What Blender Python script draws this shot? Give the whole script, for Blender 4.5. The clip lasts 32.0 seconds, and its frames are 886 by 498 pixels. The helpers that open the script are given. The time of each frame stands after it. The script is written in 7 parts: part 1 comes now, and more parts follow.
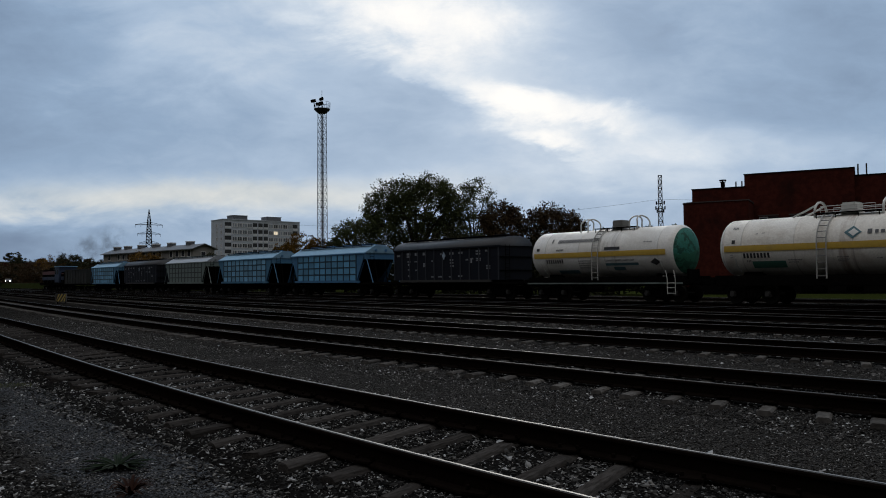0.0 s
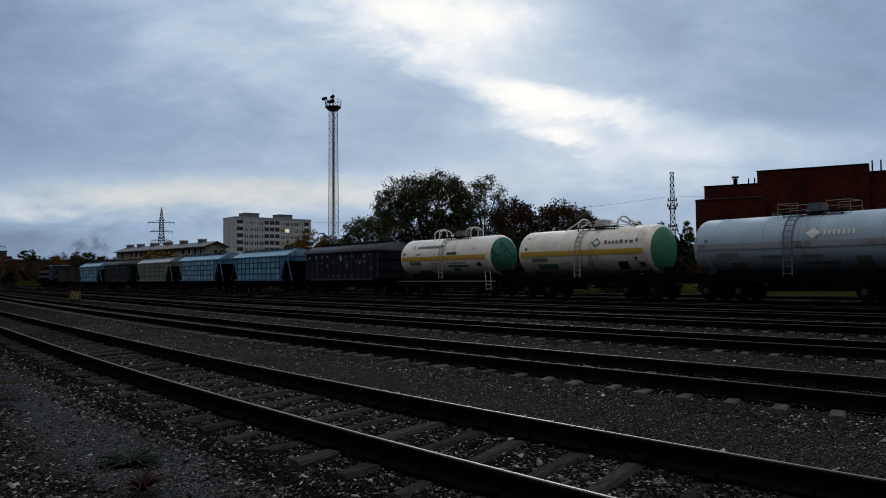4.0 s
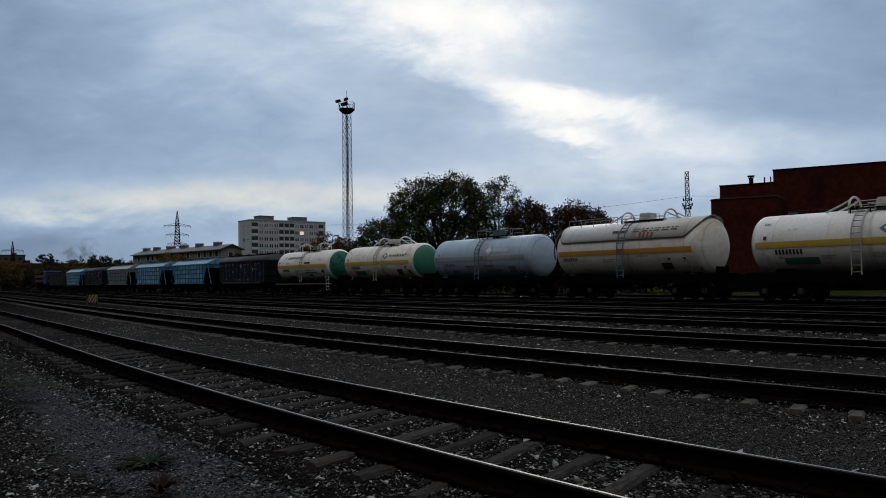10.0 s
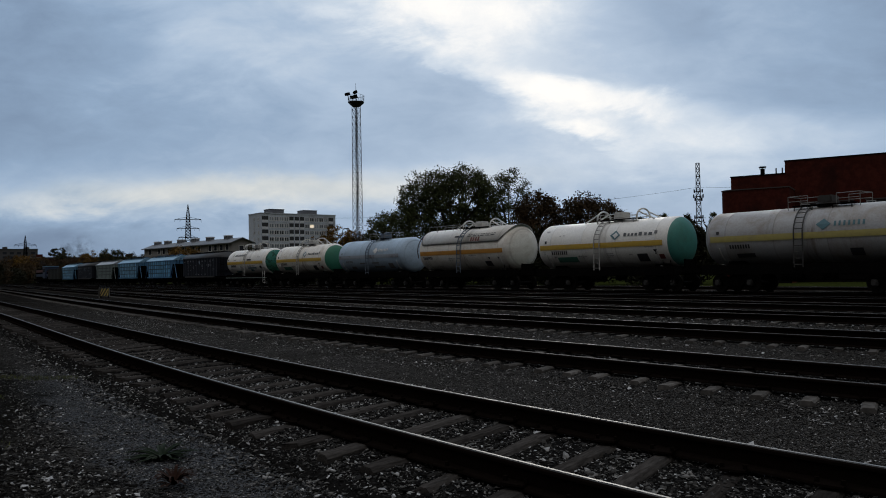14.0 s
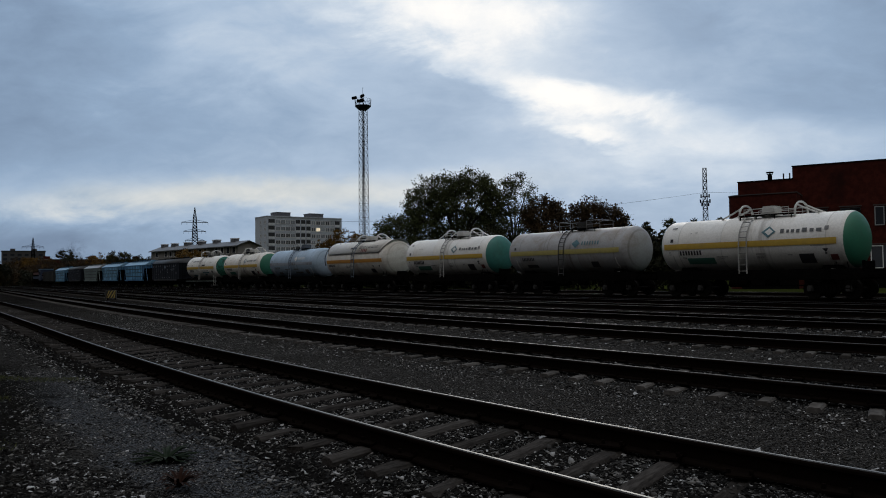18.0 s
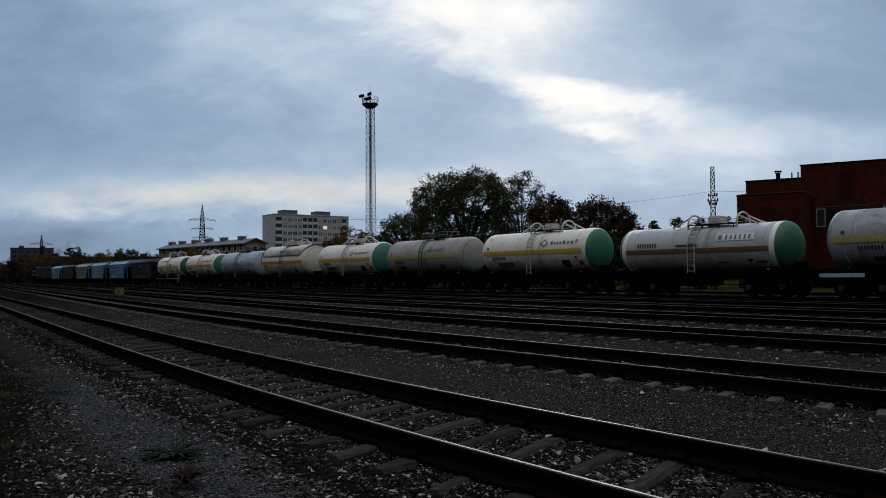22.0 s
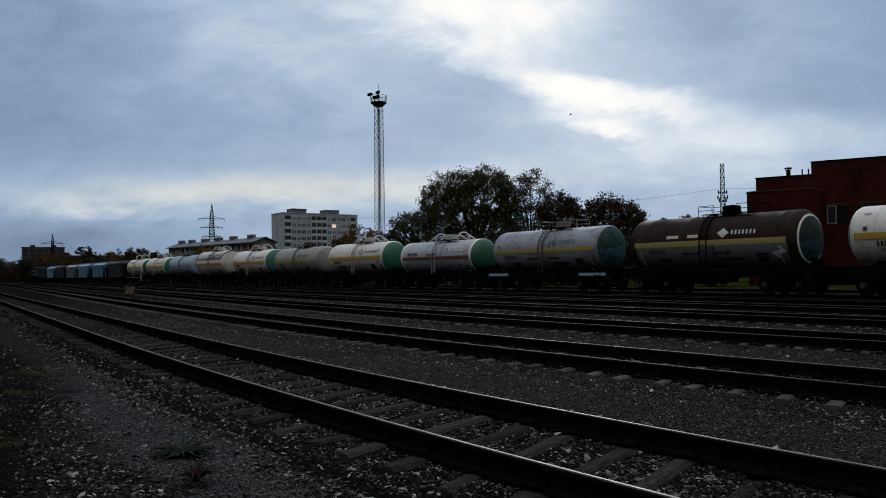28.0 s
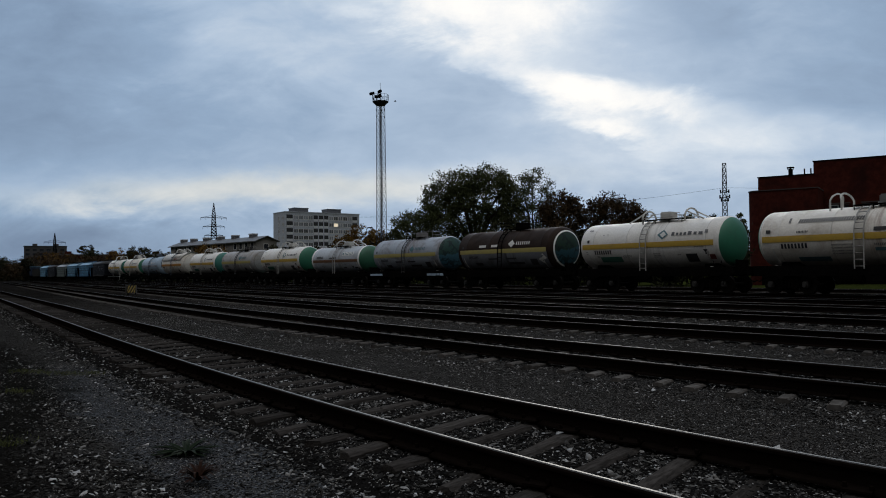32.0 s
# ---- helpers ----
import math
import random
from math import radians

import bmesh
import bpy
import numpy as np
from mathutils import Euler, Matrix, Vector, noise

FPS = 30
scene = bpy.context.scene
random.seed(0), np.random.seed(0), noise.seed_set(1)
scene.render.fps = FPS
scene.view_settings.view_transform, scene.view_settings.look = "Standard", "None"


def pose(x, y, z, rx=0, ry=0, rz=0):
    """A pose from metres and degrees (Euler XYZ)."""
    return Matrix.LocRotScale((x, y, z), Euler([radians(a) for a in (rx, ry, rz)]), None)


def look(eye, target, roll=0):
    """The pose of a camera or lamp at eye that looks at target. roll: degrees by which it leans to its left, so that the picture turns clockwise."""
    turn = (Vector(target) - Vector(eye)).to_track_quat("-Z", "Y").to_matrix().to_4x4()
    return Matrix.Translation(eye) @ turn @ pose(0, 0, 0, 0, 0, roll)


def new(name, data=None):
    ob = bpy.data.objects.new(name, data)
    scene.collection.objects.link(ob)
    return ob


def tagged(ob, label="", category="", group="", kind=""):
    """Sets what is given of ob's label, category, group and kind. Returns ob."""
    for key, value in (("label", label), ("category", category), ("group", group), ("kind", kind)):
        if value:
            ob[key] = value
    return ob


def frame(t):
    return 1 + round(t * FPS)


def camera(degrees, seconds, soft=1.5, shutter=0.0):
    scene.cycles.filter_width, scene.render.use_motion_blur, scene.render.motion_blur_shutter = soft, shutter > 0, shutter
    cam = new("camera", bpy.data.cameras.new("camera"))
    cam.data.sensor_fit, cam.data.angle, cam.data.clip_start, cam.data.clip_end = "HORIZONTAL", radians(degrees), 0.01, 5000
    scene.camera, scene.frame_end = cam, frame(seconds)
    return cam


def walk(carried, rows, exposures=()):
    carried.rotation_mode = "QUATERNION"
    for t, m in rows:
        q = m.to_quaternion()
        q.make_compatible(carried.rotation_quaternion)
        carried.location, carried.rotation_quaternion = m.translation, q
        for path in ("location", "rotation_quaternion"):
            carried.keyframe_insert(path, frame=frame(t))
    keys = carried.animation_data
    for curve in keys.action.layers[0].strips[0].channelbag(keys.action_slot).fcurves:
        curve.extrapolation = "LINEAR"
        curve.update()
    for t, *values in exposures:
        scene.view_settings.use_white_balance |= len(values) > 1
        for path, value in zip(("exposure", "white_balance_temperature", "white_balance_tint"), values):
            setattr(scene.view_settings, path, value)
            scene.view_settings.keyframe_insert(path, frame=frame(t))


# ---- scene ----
EYE = (0.0, 0.0, 1.32)
cam = camera(58.55, 32.0, soft=1.0)
PATH = [
    (0, 92.243, 0.495, 50.007), (0.5, 92.279, 0.464, 50.009), (1, 92.276, 0.522, 50.152), (1.5, 92.195, 0.621, 50.303),
    (2, 92.109, 0.588, 50.360), (2.5, 91.967, 0.638, 50.357), (3, 92.020, 0.697, 50.533), (3.5, 92.050, 0.577, 50.677),
    (5.5, 92.131, 0.543, 51.160), (6, 92.173, 0.497, 51.247), (6.5, 92.167, 0.543, 51.350), (7, 92.186, 0.547, 51.410),
    (7.5, 92.185, 0.624, 51.437), (8, 92.230, 0.582, 51.366), (8.5, 92.246, 0.765, 51.445), (9, 92.250, 0.749, 51.529),
    (9.5, 92.211, 0.779, 51.652), (10, 92.175, 0.838, 51.854), (10.5, 92.100, 0.882, 51.927), (11, 91.935, 0.858, 51.943),
    (11.5, 91.872, 0.985, 52.015), (12, 91.833, 1.016, 52.103), (12.5, 91.796, 1.060, 52.231), (13, 91.749, 1.115, 52.311),
    (13.5, 91.708, 1.110, 52.483), (14, 91.653, 1.025, 52.576), (14.5, 91.778, 0.921, 52.666), (16.5, 91.908, 0.866, 52.812),
    (17, 91.923, 0.774, 52.854), (17.5, 91.932, 0.793, 52.931), (18, 91.943, 0.728, 53.005), (18.5, 91.984, 0.612, 53.037),
    (19, 92.041, 0.626, 53.143), (19.5, 92.067, 0.617, 53.348), (20, 92.036, 0.612, 53.442), (20.5, 91.925, 0.563, 53.475),
    (21, 91.918, 0.489, 53.481), (21.5, 91.858, 0.545, 53.499), (22, 91.823, 0.543, 53.488), (22.5, 91.813, 0.529, 53.540),
    (23, 91.803, 0.583, 53.608), (23.5, 91.807, 0.698, 53.680), (24, 91.805, 0.747, 53.775), (24.5, 91.742, 0.689, 53.840),
    (25, 91.712, 0.657, 53.889), (25.5, 91.648, 0.700, 53.909), (27.5, 91.758, 0.766, 54.213), (28, 91.695, 0.681, 54.131),
    (28.5, 91.592, 0.676, 54.010), (29, 91.589, 0.627, 54.049), (29.5, 91.579, 0.610, 54.100), (30, 91.570, 0.555, 54.173),
    (30.5, 91.585, 0.531, 54.228), (31, 91.620, 0.657, 54.296), (31.5, 91.635, 0.634, 54.255), (32, 91.636, 0.631, 54.259),
]
walk(cam, [(t, pose(*EYE, rx, ry, rz)) for t, rx, ry, rz in PATH], exposures=[(0.0, 0.0), (32.0, 0.0)])

# how far the train has rolled, second by second
ROLLED = [0.00, -3.73, -7.57, -11.48, -15.44, -19.42, -23.41, -27.40, -31.39, -35.38, -39.36, -43.35, -47.35, -51.35, -55.37, -59.41, -63.47, -67.55, -71.65, -75.78, -79.93, -84.10, -88.29, -92.50, -96.73, -100.97, -105.23, -109.50, -113.79, -118.09, -122.42, -126.77, -131.15]

# ---- world, sun ----
world = bpy.data.worlds.new("sky")
scene.world = world
world.use_nodes = True


class Nodes:
    """Short hand for building a node tree."""

    def __init__(self, tree):
        self.tree = tree
        tree.nodes.clear()

    def add(self, kind):
        return self.tree.nodes.new(kind)

    def link(self, a, b):
        self.tree.links.new(a, b)

    def put(self, socket, value):
        if isinstance(value, bpy.types.NodeSocket):
            self.link(value, socket)
        else:
            socket.default_value = value

    def math(self, op, a, b=0.0, clamp=False):
        n = self.add("ShaderNodeMath")
        n.operation, n.use_clamp = op, clamp
        self.put(n.inputs[0], a), self.put(n.inputs[1], b)
        return n.outputs[0]

    def mix(self, fac, a, b, blend="MIX"):
        n = self.add("ShaderNodeMix")
        n.data_type, n.blend_type = "RGBA", blend
        self.put(n.inputs[0], fac), self.put(n.inputs[6], a), self.put(n.inputs[7], b)
        return n.outputs[2]

    def noise(self, vector, scale, detail=4.0, rough=0.55, warp=0.0):
        n = self.add("ShaderNodeTexNoise")
        if vector is not None:
            self.link(vector, n.inputs["Vector"])
        n.inputs["Scale"].default_value, n.inputs["Detail"].default_value = scale, detail
        n.inputs["Roughness"].default_value, n.inputs["Distortion"].default_value = rough, warp
        return n.outputs[0]

    def span(self, value, a, b, c=0.0, d=1.0, smooth=True):
        n = self.add("ShaderNodeMapRange")
        n.interpolation_type = "SMOOTHSTEP" if smooth else "LINEAR"
        self.put(n.inputs[0], value)
        for k, v in zip((1, 2, 3, 4), (a, b, c, d)):
            self.put(n.inputs[k], v)
        return n.outputs[0]

    def dot(self, a, v):
        n = self.add("ShaderNodeVectorMath")
        n.operation = "DOT_PRODUCT"
        self.link(a, n.inputs[0])
        n.inputs[1].default_value = v
        return n.outputs["Value"]


SUN_TURN, SUN_UP = radians(-45.0), radians(25.0)      # turn is clockwise from +y
SUN_WAY = Vector((math.sin(SUN_TURN) * math.cos(SUN_UP), math.cos(SUN_TURN) * math.cos(SUN_UP), math.sin(SUN_UP)))


def make_sky():
    g = Nodes(world.node_tree)
    way = g.add("ShaderNodeTexCoord").outputs["Generated"]
    sky = g.add("ShaderNodeTexSky")
    sky.sky_type, sky.sun_disc, sky.sun_elevation, sky.sun_rotation = "NISHITA", False, SUN_UP, SUN_TURN
    sky.air_density, sky.dust_density = 1.0, 2.0
    clear = g.mix(1.0, sky.outputs[0], (0.085, 0.085, 0.085, 1), "MULTIPLY")
    # cloud sheet, seen in a plane that faces the sun's side of the sky
    ahead = Vector((-0.80, 0.60, 0.0)).normalized()
    right = Vector((ahead.y, -ahead.x, 0.0))
    depth = g.math("MAXIMUM", g.dot(way, ahead), 0.08)
    u = g.math("DIVIDE", g.dot(way, right), depth)
    v = g.math("DIVIDE", g.dot(way, (0, 0, 1)), depth)
    flat = g.add("ShaderNodeCombineXYZ")
    g.link(u, flat.inputs[0]), g.link(g.math("MULTIPLY", v, 2.3), flat.inputs[1])
    turn = g.add("ShaderNodeMapping")
    turn.inputs["Rotation"].default_value = (0, 0, radians(-14))
    g.link(flat.outputs[0], turn.inputs[0])
    p = turn.outputs[0]
    big = g.noise(p, 2.2, 5.0, 0.55, 0.35)
    mid = g.noise(p, 5.5, 6.0, 0.6, 0.5)
    fine = g.noise(p, 15.0, 6.0, 0.62, 0.4)
    wave = g.math("ADD", g.math("MULTIPLY", g.math("SUBTRACT", big, 0.5), 0.10), g.math("MULTIPLY", g.math("SUBTRACT", mid, 0.5), 0.09))
    uw = g.math("ADD", u, wave)
    vw = g.math("ADD", v, g.math("MULTIPLY", g.math("SUBTRACT", mid, 0.5), 0.07))

    def blob(cu, cv, ru, rv, lean):
        """A soft spot of thin cloud, 1 in its middle."""
        c, s = math.cos(radians(lean)), math.sin(radians(lean))
        a, b = g.math("SUBTRACT", uw, cu), g.math("SUBTRACT", vw, cv)
        x = g.math("DIVIDE", g.math("ADD", g.math("MULTIPLY", a, c), g.math("MULTIPLY", b, s)), ru)
        y = g.math("DIVIDE", g.math("SUBTRACT", g.math("MULTIPLY", b, c), g.math("MULTIPLY", a, s)), rv)
        r = g.math("SQRT", g.math("ADD", g.math("MULTIPLY", x, x), g.math("MULTIPLY", y, y)))
        return g.span(r, 1.0, 0.1)

    thin = 0.0
    for cu, cv, ru, rv, lean, power in THIN:
        thin = g.math("ADD", thin, g.math("MULTIPLY", blob(cu, cv, ru, rv, lean), power))
    # the ragged bright rim of the cloud mass, falling from upper left to lower right
    ragged = g.math("ADD", g.math("MULTIPLY", g.math("SUBTRACT", mid, 0.5), 0.10), g.math("MULTIPLY", g.math("SUBTRACT", fine, 0.5), 0.05))
    across = g.math("ADD", g.math("ADD", g.math("MULTIPLY", g.math("ADD", u, 0.108), 0.447), g.math("MULTIPLY", g.math("SUBTRACT", v, 0.318), 0.894)), ragged)
    along = g.math("SUBTRACT", g.math("MULTIPLY", g.math("ADD", u, 0.108), 0.894), g.math("MULTIPLY", g.math("SUBTRACT", v, 0.318), 0.447))
    rim = g.math("MULTIPLY", g.span(across, -0.012, 0.026), g.span(across, 0.10, 0.03))
    rim = g.math("MULTIPLY", rim, g.math("MULTIPLY", g.span(along, -0.10, 0.05), g.span(along, 0.42, 0.30)))
    thin = g.math("ADD", thin, g.math("MULTIPLY", rim, 0.10))
    round_view = g.add("ShaderNodeCombineXYZ")
    g.link(u, round_view.inputs[0]), g.link(g.math("MULTIPLY", v, 1.5), round_view.inputs[1])
    tuft = g.noise(round_view.outputs[0], 9.0, 8.0, 0.66, 0.25)
    lit = g.span(thin, 0.10, 0.45)
    thin = g.math("ADD", thin, g.math("MULTIPLY", g.math("SUBTRACT", tuft, 0.56), g.math("MULTIPLY", lit, 0.62)))
    shade = g.math("MULTIPLY", g.math("MULTIPLY", g.span(across, 0.004, -0.012), g.span(across, -0.10, -0.02)), g.math("MULTIPLY", g.span(along, -0.10, 0.05), g.span(along, 0.46, 0.34)))
    thin = g.math("SUBTRACT", thin, g.math("MULTIPLY", shade, 0.05))
    thin = g.math("ADD", thin, g.math("MULTIPLY", g.math("SUBTRACT", mid, 0.5), 0.32))
    thin = g.math("ADD", thin, g.math("MULTIPLY", g.math("SUBTRACT", big, 0.5), 0.22))
    thin = g.math("ADD", thin, g.math("MULTIPLY", g.math("SUBTRACT", fine, 0.5), 0.20))
    ramp = g.add("ShaderNodeValToRGB")
    stops = ramp.color_ramp.elements
    stops[0].position, stops[0].color = 0.0, (0.155, 0.222, 0.335, 1)
    stops[1].position, stops[1].color = 1.0, (1.0, 0.985, 0.955, 1)
    for at, colour in ((0.33, (0.279, 0.391, 0.549, 1)), (0.50, (0.396, 0.512, 0.668, 1)), (0.68, (0.615, 0.700, 0.800, 1)), (0.85, (0.865, 0.885, 0.905, 1))):
        e = stops.new(at)
        e.color = colour
    g.link(g.math("ADD", thin, 0.425), ramp.inputs[0])
    warm = g.mix(blob(-0.24, 0.106, 0.50, 0.034, 1), (1, 1, 1, 1), (1.10, 1.0, 0.87, 1))
    cloud = g.mix(1.0, ramp.outputs[0], warm, "MULTIPLY")
    # the cloud is thicker, and greyer, away from the sun
    toward = g.span(g.dot(way, SUN_WAY), 0.40, 0.72)
    lift = g.math("ADD", g.math("MULTIPLY", g.math("POWER", g.math("MAXIMUM", g.dot(way, (0, 0, 1)), 0.0), 2.6), 3.2), 0.003)
    grey = g.add("ShaderNodeCombineColor")
    for k, c in enumerate((0.43, 0.43, 0.44)):
        g.link(g.math("MULTIPLY", lift, c), grey.inputs[k])
    both = g.mix(toward, grey.outputs[0], g.mix(0.98, clear, cloud))
    low = g.span(g.dot(way, (0, 0, 1)), -0.02, 0.0)
    both = g.mix(low, (0.03, 0.03, 0.03, 1), both)
    back = g.add("ShaderNodeBackground")
    g.link(both, back.inputs[0])
    back.inputs[1].default_value = 1.0
    g.link(back.outputs[0], g.add("ShaderNodeOutputWorld").inputs[0])


# thin places in the cloud: across, up, half sizes, lean, strength
THIN = [
    (0.070, 0.345, 0.17, 0.085, -10, 0.40),
    (0.130, 0.285, 0.36, 0.170, -25, 0.10),
    (0.128, 0.245, 0.16, 0.050, -33, 0.08),
    (0.185, 0.228, 0.17, 0.030, -14, 0.26),
    (0.300, 0.208, 0.12, 0.026, -4, 0.14),
    (0.200, 0.180, 0.07, 0.020, -12, 0.22),
    (0.270, 0.155, 0.36, 0.100, -4, 0.20),
    (-0.06, 0.335, 0.20, 0.09, -28, 0.24),
    (-0.24, 0.104, 0.48, 0.042, 1, 0.25),
    (0.50, 0.222, 0.26, 0.070, -2, -0.15),
    (0.45, 0.172, 0.24, 0.036, 2, 0.10),
    (0.02, 0.180, 0.24, 0.045, -20, -0.03),
    (-0.48, 0.185, 0.40, 0.085, 4, -0.15),
    (-0.52, 0.040, 0.36, 0.075, 0, -0.34),
    (-0.20, 0.30, 0.24, 0.10, -20, 0.11),
    (-0.56, 0.30, 0.25, 0.18, 0, -0.22),
    (0.30, 0.310, 0.10, 0.060, -14, -0.10),
    (0.62, 0.330, 0.26, 0.13, 0, -0.17),
    (0.08, 0.120, 0.22, 0.05, 0, 0.12),
]
make_sky()

sun = new("sun", bpy.data.lights.new("sun", "SUN"))
sun.data.energy, sun.data.angle, sun.data.color = 0.6, radians(14), (1.0, 0.95, 0.88)
sun.matrix_world = look(SUN_WAY * 100, (0, 0, 0))

# ---- materials ----
def material(name, colour, rough=0.7, metal=0.0, grain=0.25, scale=6.0, bump=0.15, depth=0.01, dirt=None, amount=0.35,
             dirt_scale=1.2, by_piece=0.0, by_island=0.0, stretch=(1, 1, 1), spec=0.5):
    """A painted, rusted or stony surface: colour varied by grain and by stains, with a fine relief."""
    m = bpy.data.materials.new(name)
    m.use_nodes = True
    g = Nodes(m.node_tree)
    shader = g.add("ShaderNodeBsdfPrincipled")
    g.link(shader.outputs[0], g.add("ShaderNodeOutputMaterial").inputs[0])
    at = g.add("ShaderNodeTexCoord").outputs["Object"]
    if stretch != (1, 1, 1):
        mapping = g.add("ShaderNodeMapping")
        mapping.inputs["Scale"].default_value = stretch
        g.link(at, mapping.inputs[0])
        at = mapping.outputs[0]
    if by_piece:
        info = g.add("ShaderNodeObjectInfo")
        shift = g.add("ShaderNodeVectorMath")
        shift.operation = "ADD"
        g.link(at, shift.inputs[0])
        many = g.add("ShaderNodeCombineXYZ")
        g.link(g.math("MULTIPLY", info.outputs["Random"], 37.0), many.inputs[0])
        g.link(many.outputs[0], shift.inputs[1])
        at = shift.outputs[0]
    fine = g.noise(at, scale, 5.0, 0.6)
    wide = g.noise(at, dirt_scale, 6.0, 0.65, 0.4)
    base = (*colour, 1)
    dark = tuple(c * (1 - grain) for c in colour) + (1,)
    light = tuple(min(1.0, c * (1 + grain)) for c in colour) + (1,)
    out = g.mix(g.span(fine, 0.3, 0.7), dark, light)
    out = g.mix(0.5, base, out)
    if dirt is not None:
        out = g.mix(g.math("MULTIPLY", g.span(wide, 0.5, 0.72), amount), out, (*dirt, 1))
    if by_piece:
        f = g.span(g.add("ShaderNodeObjectInfo").outputs["Random"], 0.0, 1.0, 1 - by_piece, 1 + by_piece, False)
        c = g.add("ShaderNodeCombineColor")
        for k in range(3):
            g.link(f, c.inputs[k])
        out = g.mix(1.0, out, c.outputs[0], "MULTIPLY")
    if by_island:
        f = g.span(g.add("ShaderNodeNewGeometry").outputs["Random Per Island"], 0.0, 1.0, 1 - by_island, 1 + by_island, False)
        c = g.add("ShaderNodeCombineColor")
        for k in range(3):
            g.link(f, c.inputs[k])
        out = g.mix(1.0, out, c.outputs[0], "MULTIPLY")
    g.link(out, shader.inputs["Base Color"])
    g.link(g.span(fine, 0.2, 0.8, max(0.03, rough - 0.1), min(1.0, rough + 0.1), False), shader.inputs["Roughness"])
    shader.inputs["Metallic"].default_value = metal
    shader.inputs["Specular IOR Level"].default_value = spec
    if bump:
        b = g.add("ShaderNodeBump")
        b.inputs["Strength"].default_value, b.inputs["Distance"].default_value = bump, depth
        g.link(g.math("ADD", fine, wide), b.inputs["Height"])
        g.link(b.outputs[0], shader.inputs["Normal"])
    return m


def stone_material(name, ramp_stops):
    """Loose stones: mostly dark, here and there a pale one."""
    m = bpy.data.materials.new(name)
    m.use_nodes = True
    g = Nodes(m.node_tree)
    shader = g.add("ShaderNodeBsdfPrincipled")
    g.link(shader.outputs[0], g.add("ShaderNodeOutputMaterial").inputs[0])
    island = g.add("ShaderNodeNewGeometry").outputs["Random Per Island"]
    ramp = g.add("ShaderNodeValToRGB")
    e = ramp.color_ramp.elements
    e[0].position, e[0].color = 0.0, (*[ramp_stops[0][1]] * 3, 1)
    e[1].position, e[1].color = 1.0, (*[ramp_stops[-1][1]] * 3, 1)
    for at, c in ramp_stops[1:-1]:
        n = e.new(at)
        n.color = (c * 1.04, c, c * 0.945, 1)
    g.link(island, ramp.inputs[0])
    fine = g.noise(g.add("ShaderNodeTexCoord").outputs["Object"], 45.0, 4.0)
    g.link(g.mix(0.35, ramp.outputs[0], g.mix(fine, (0.02, 0.02, 0.02, 1), ramp.outputs[0])), shader.inputs["Base Color"])
    shader.inputs["Roughness"].default_value = 0.85
    shader.inputs["Specular IOR Level"].default_value = 0.0
    return m


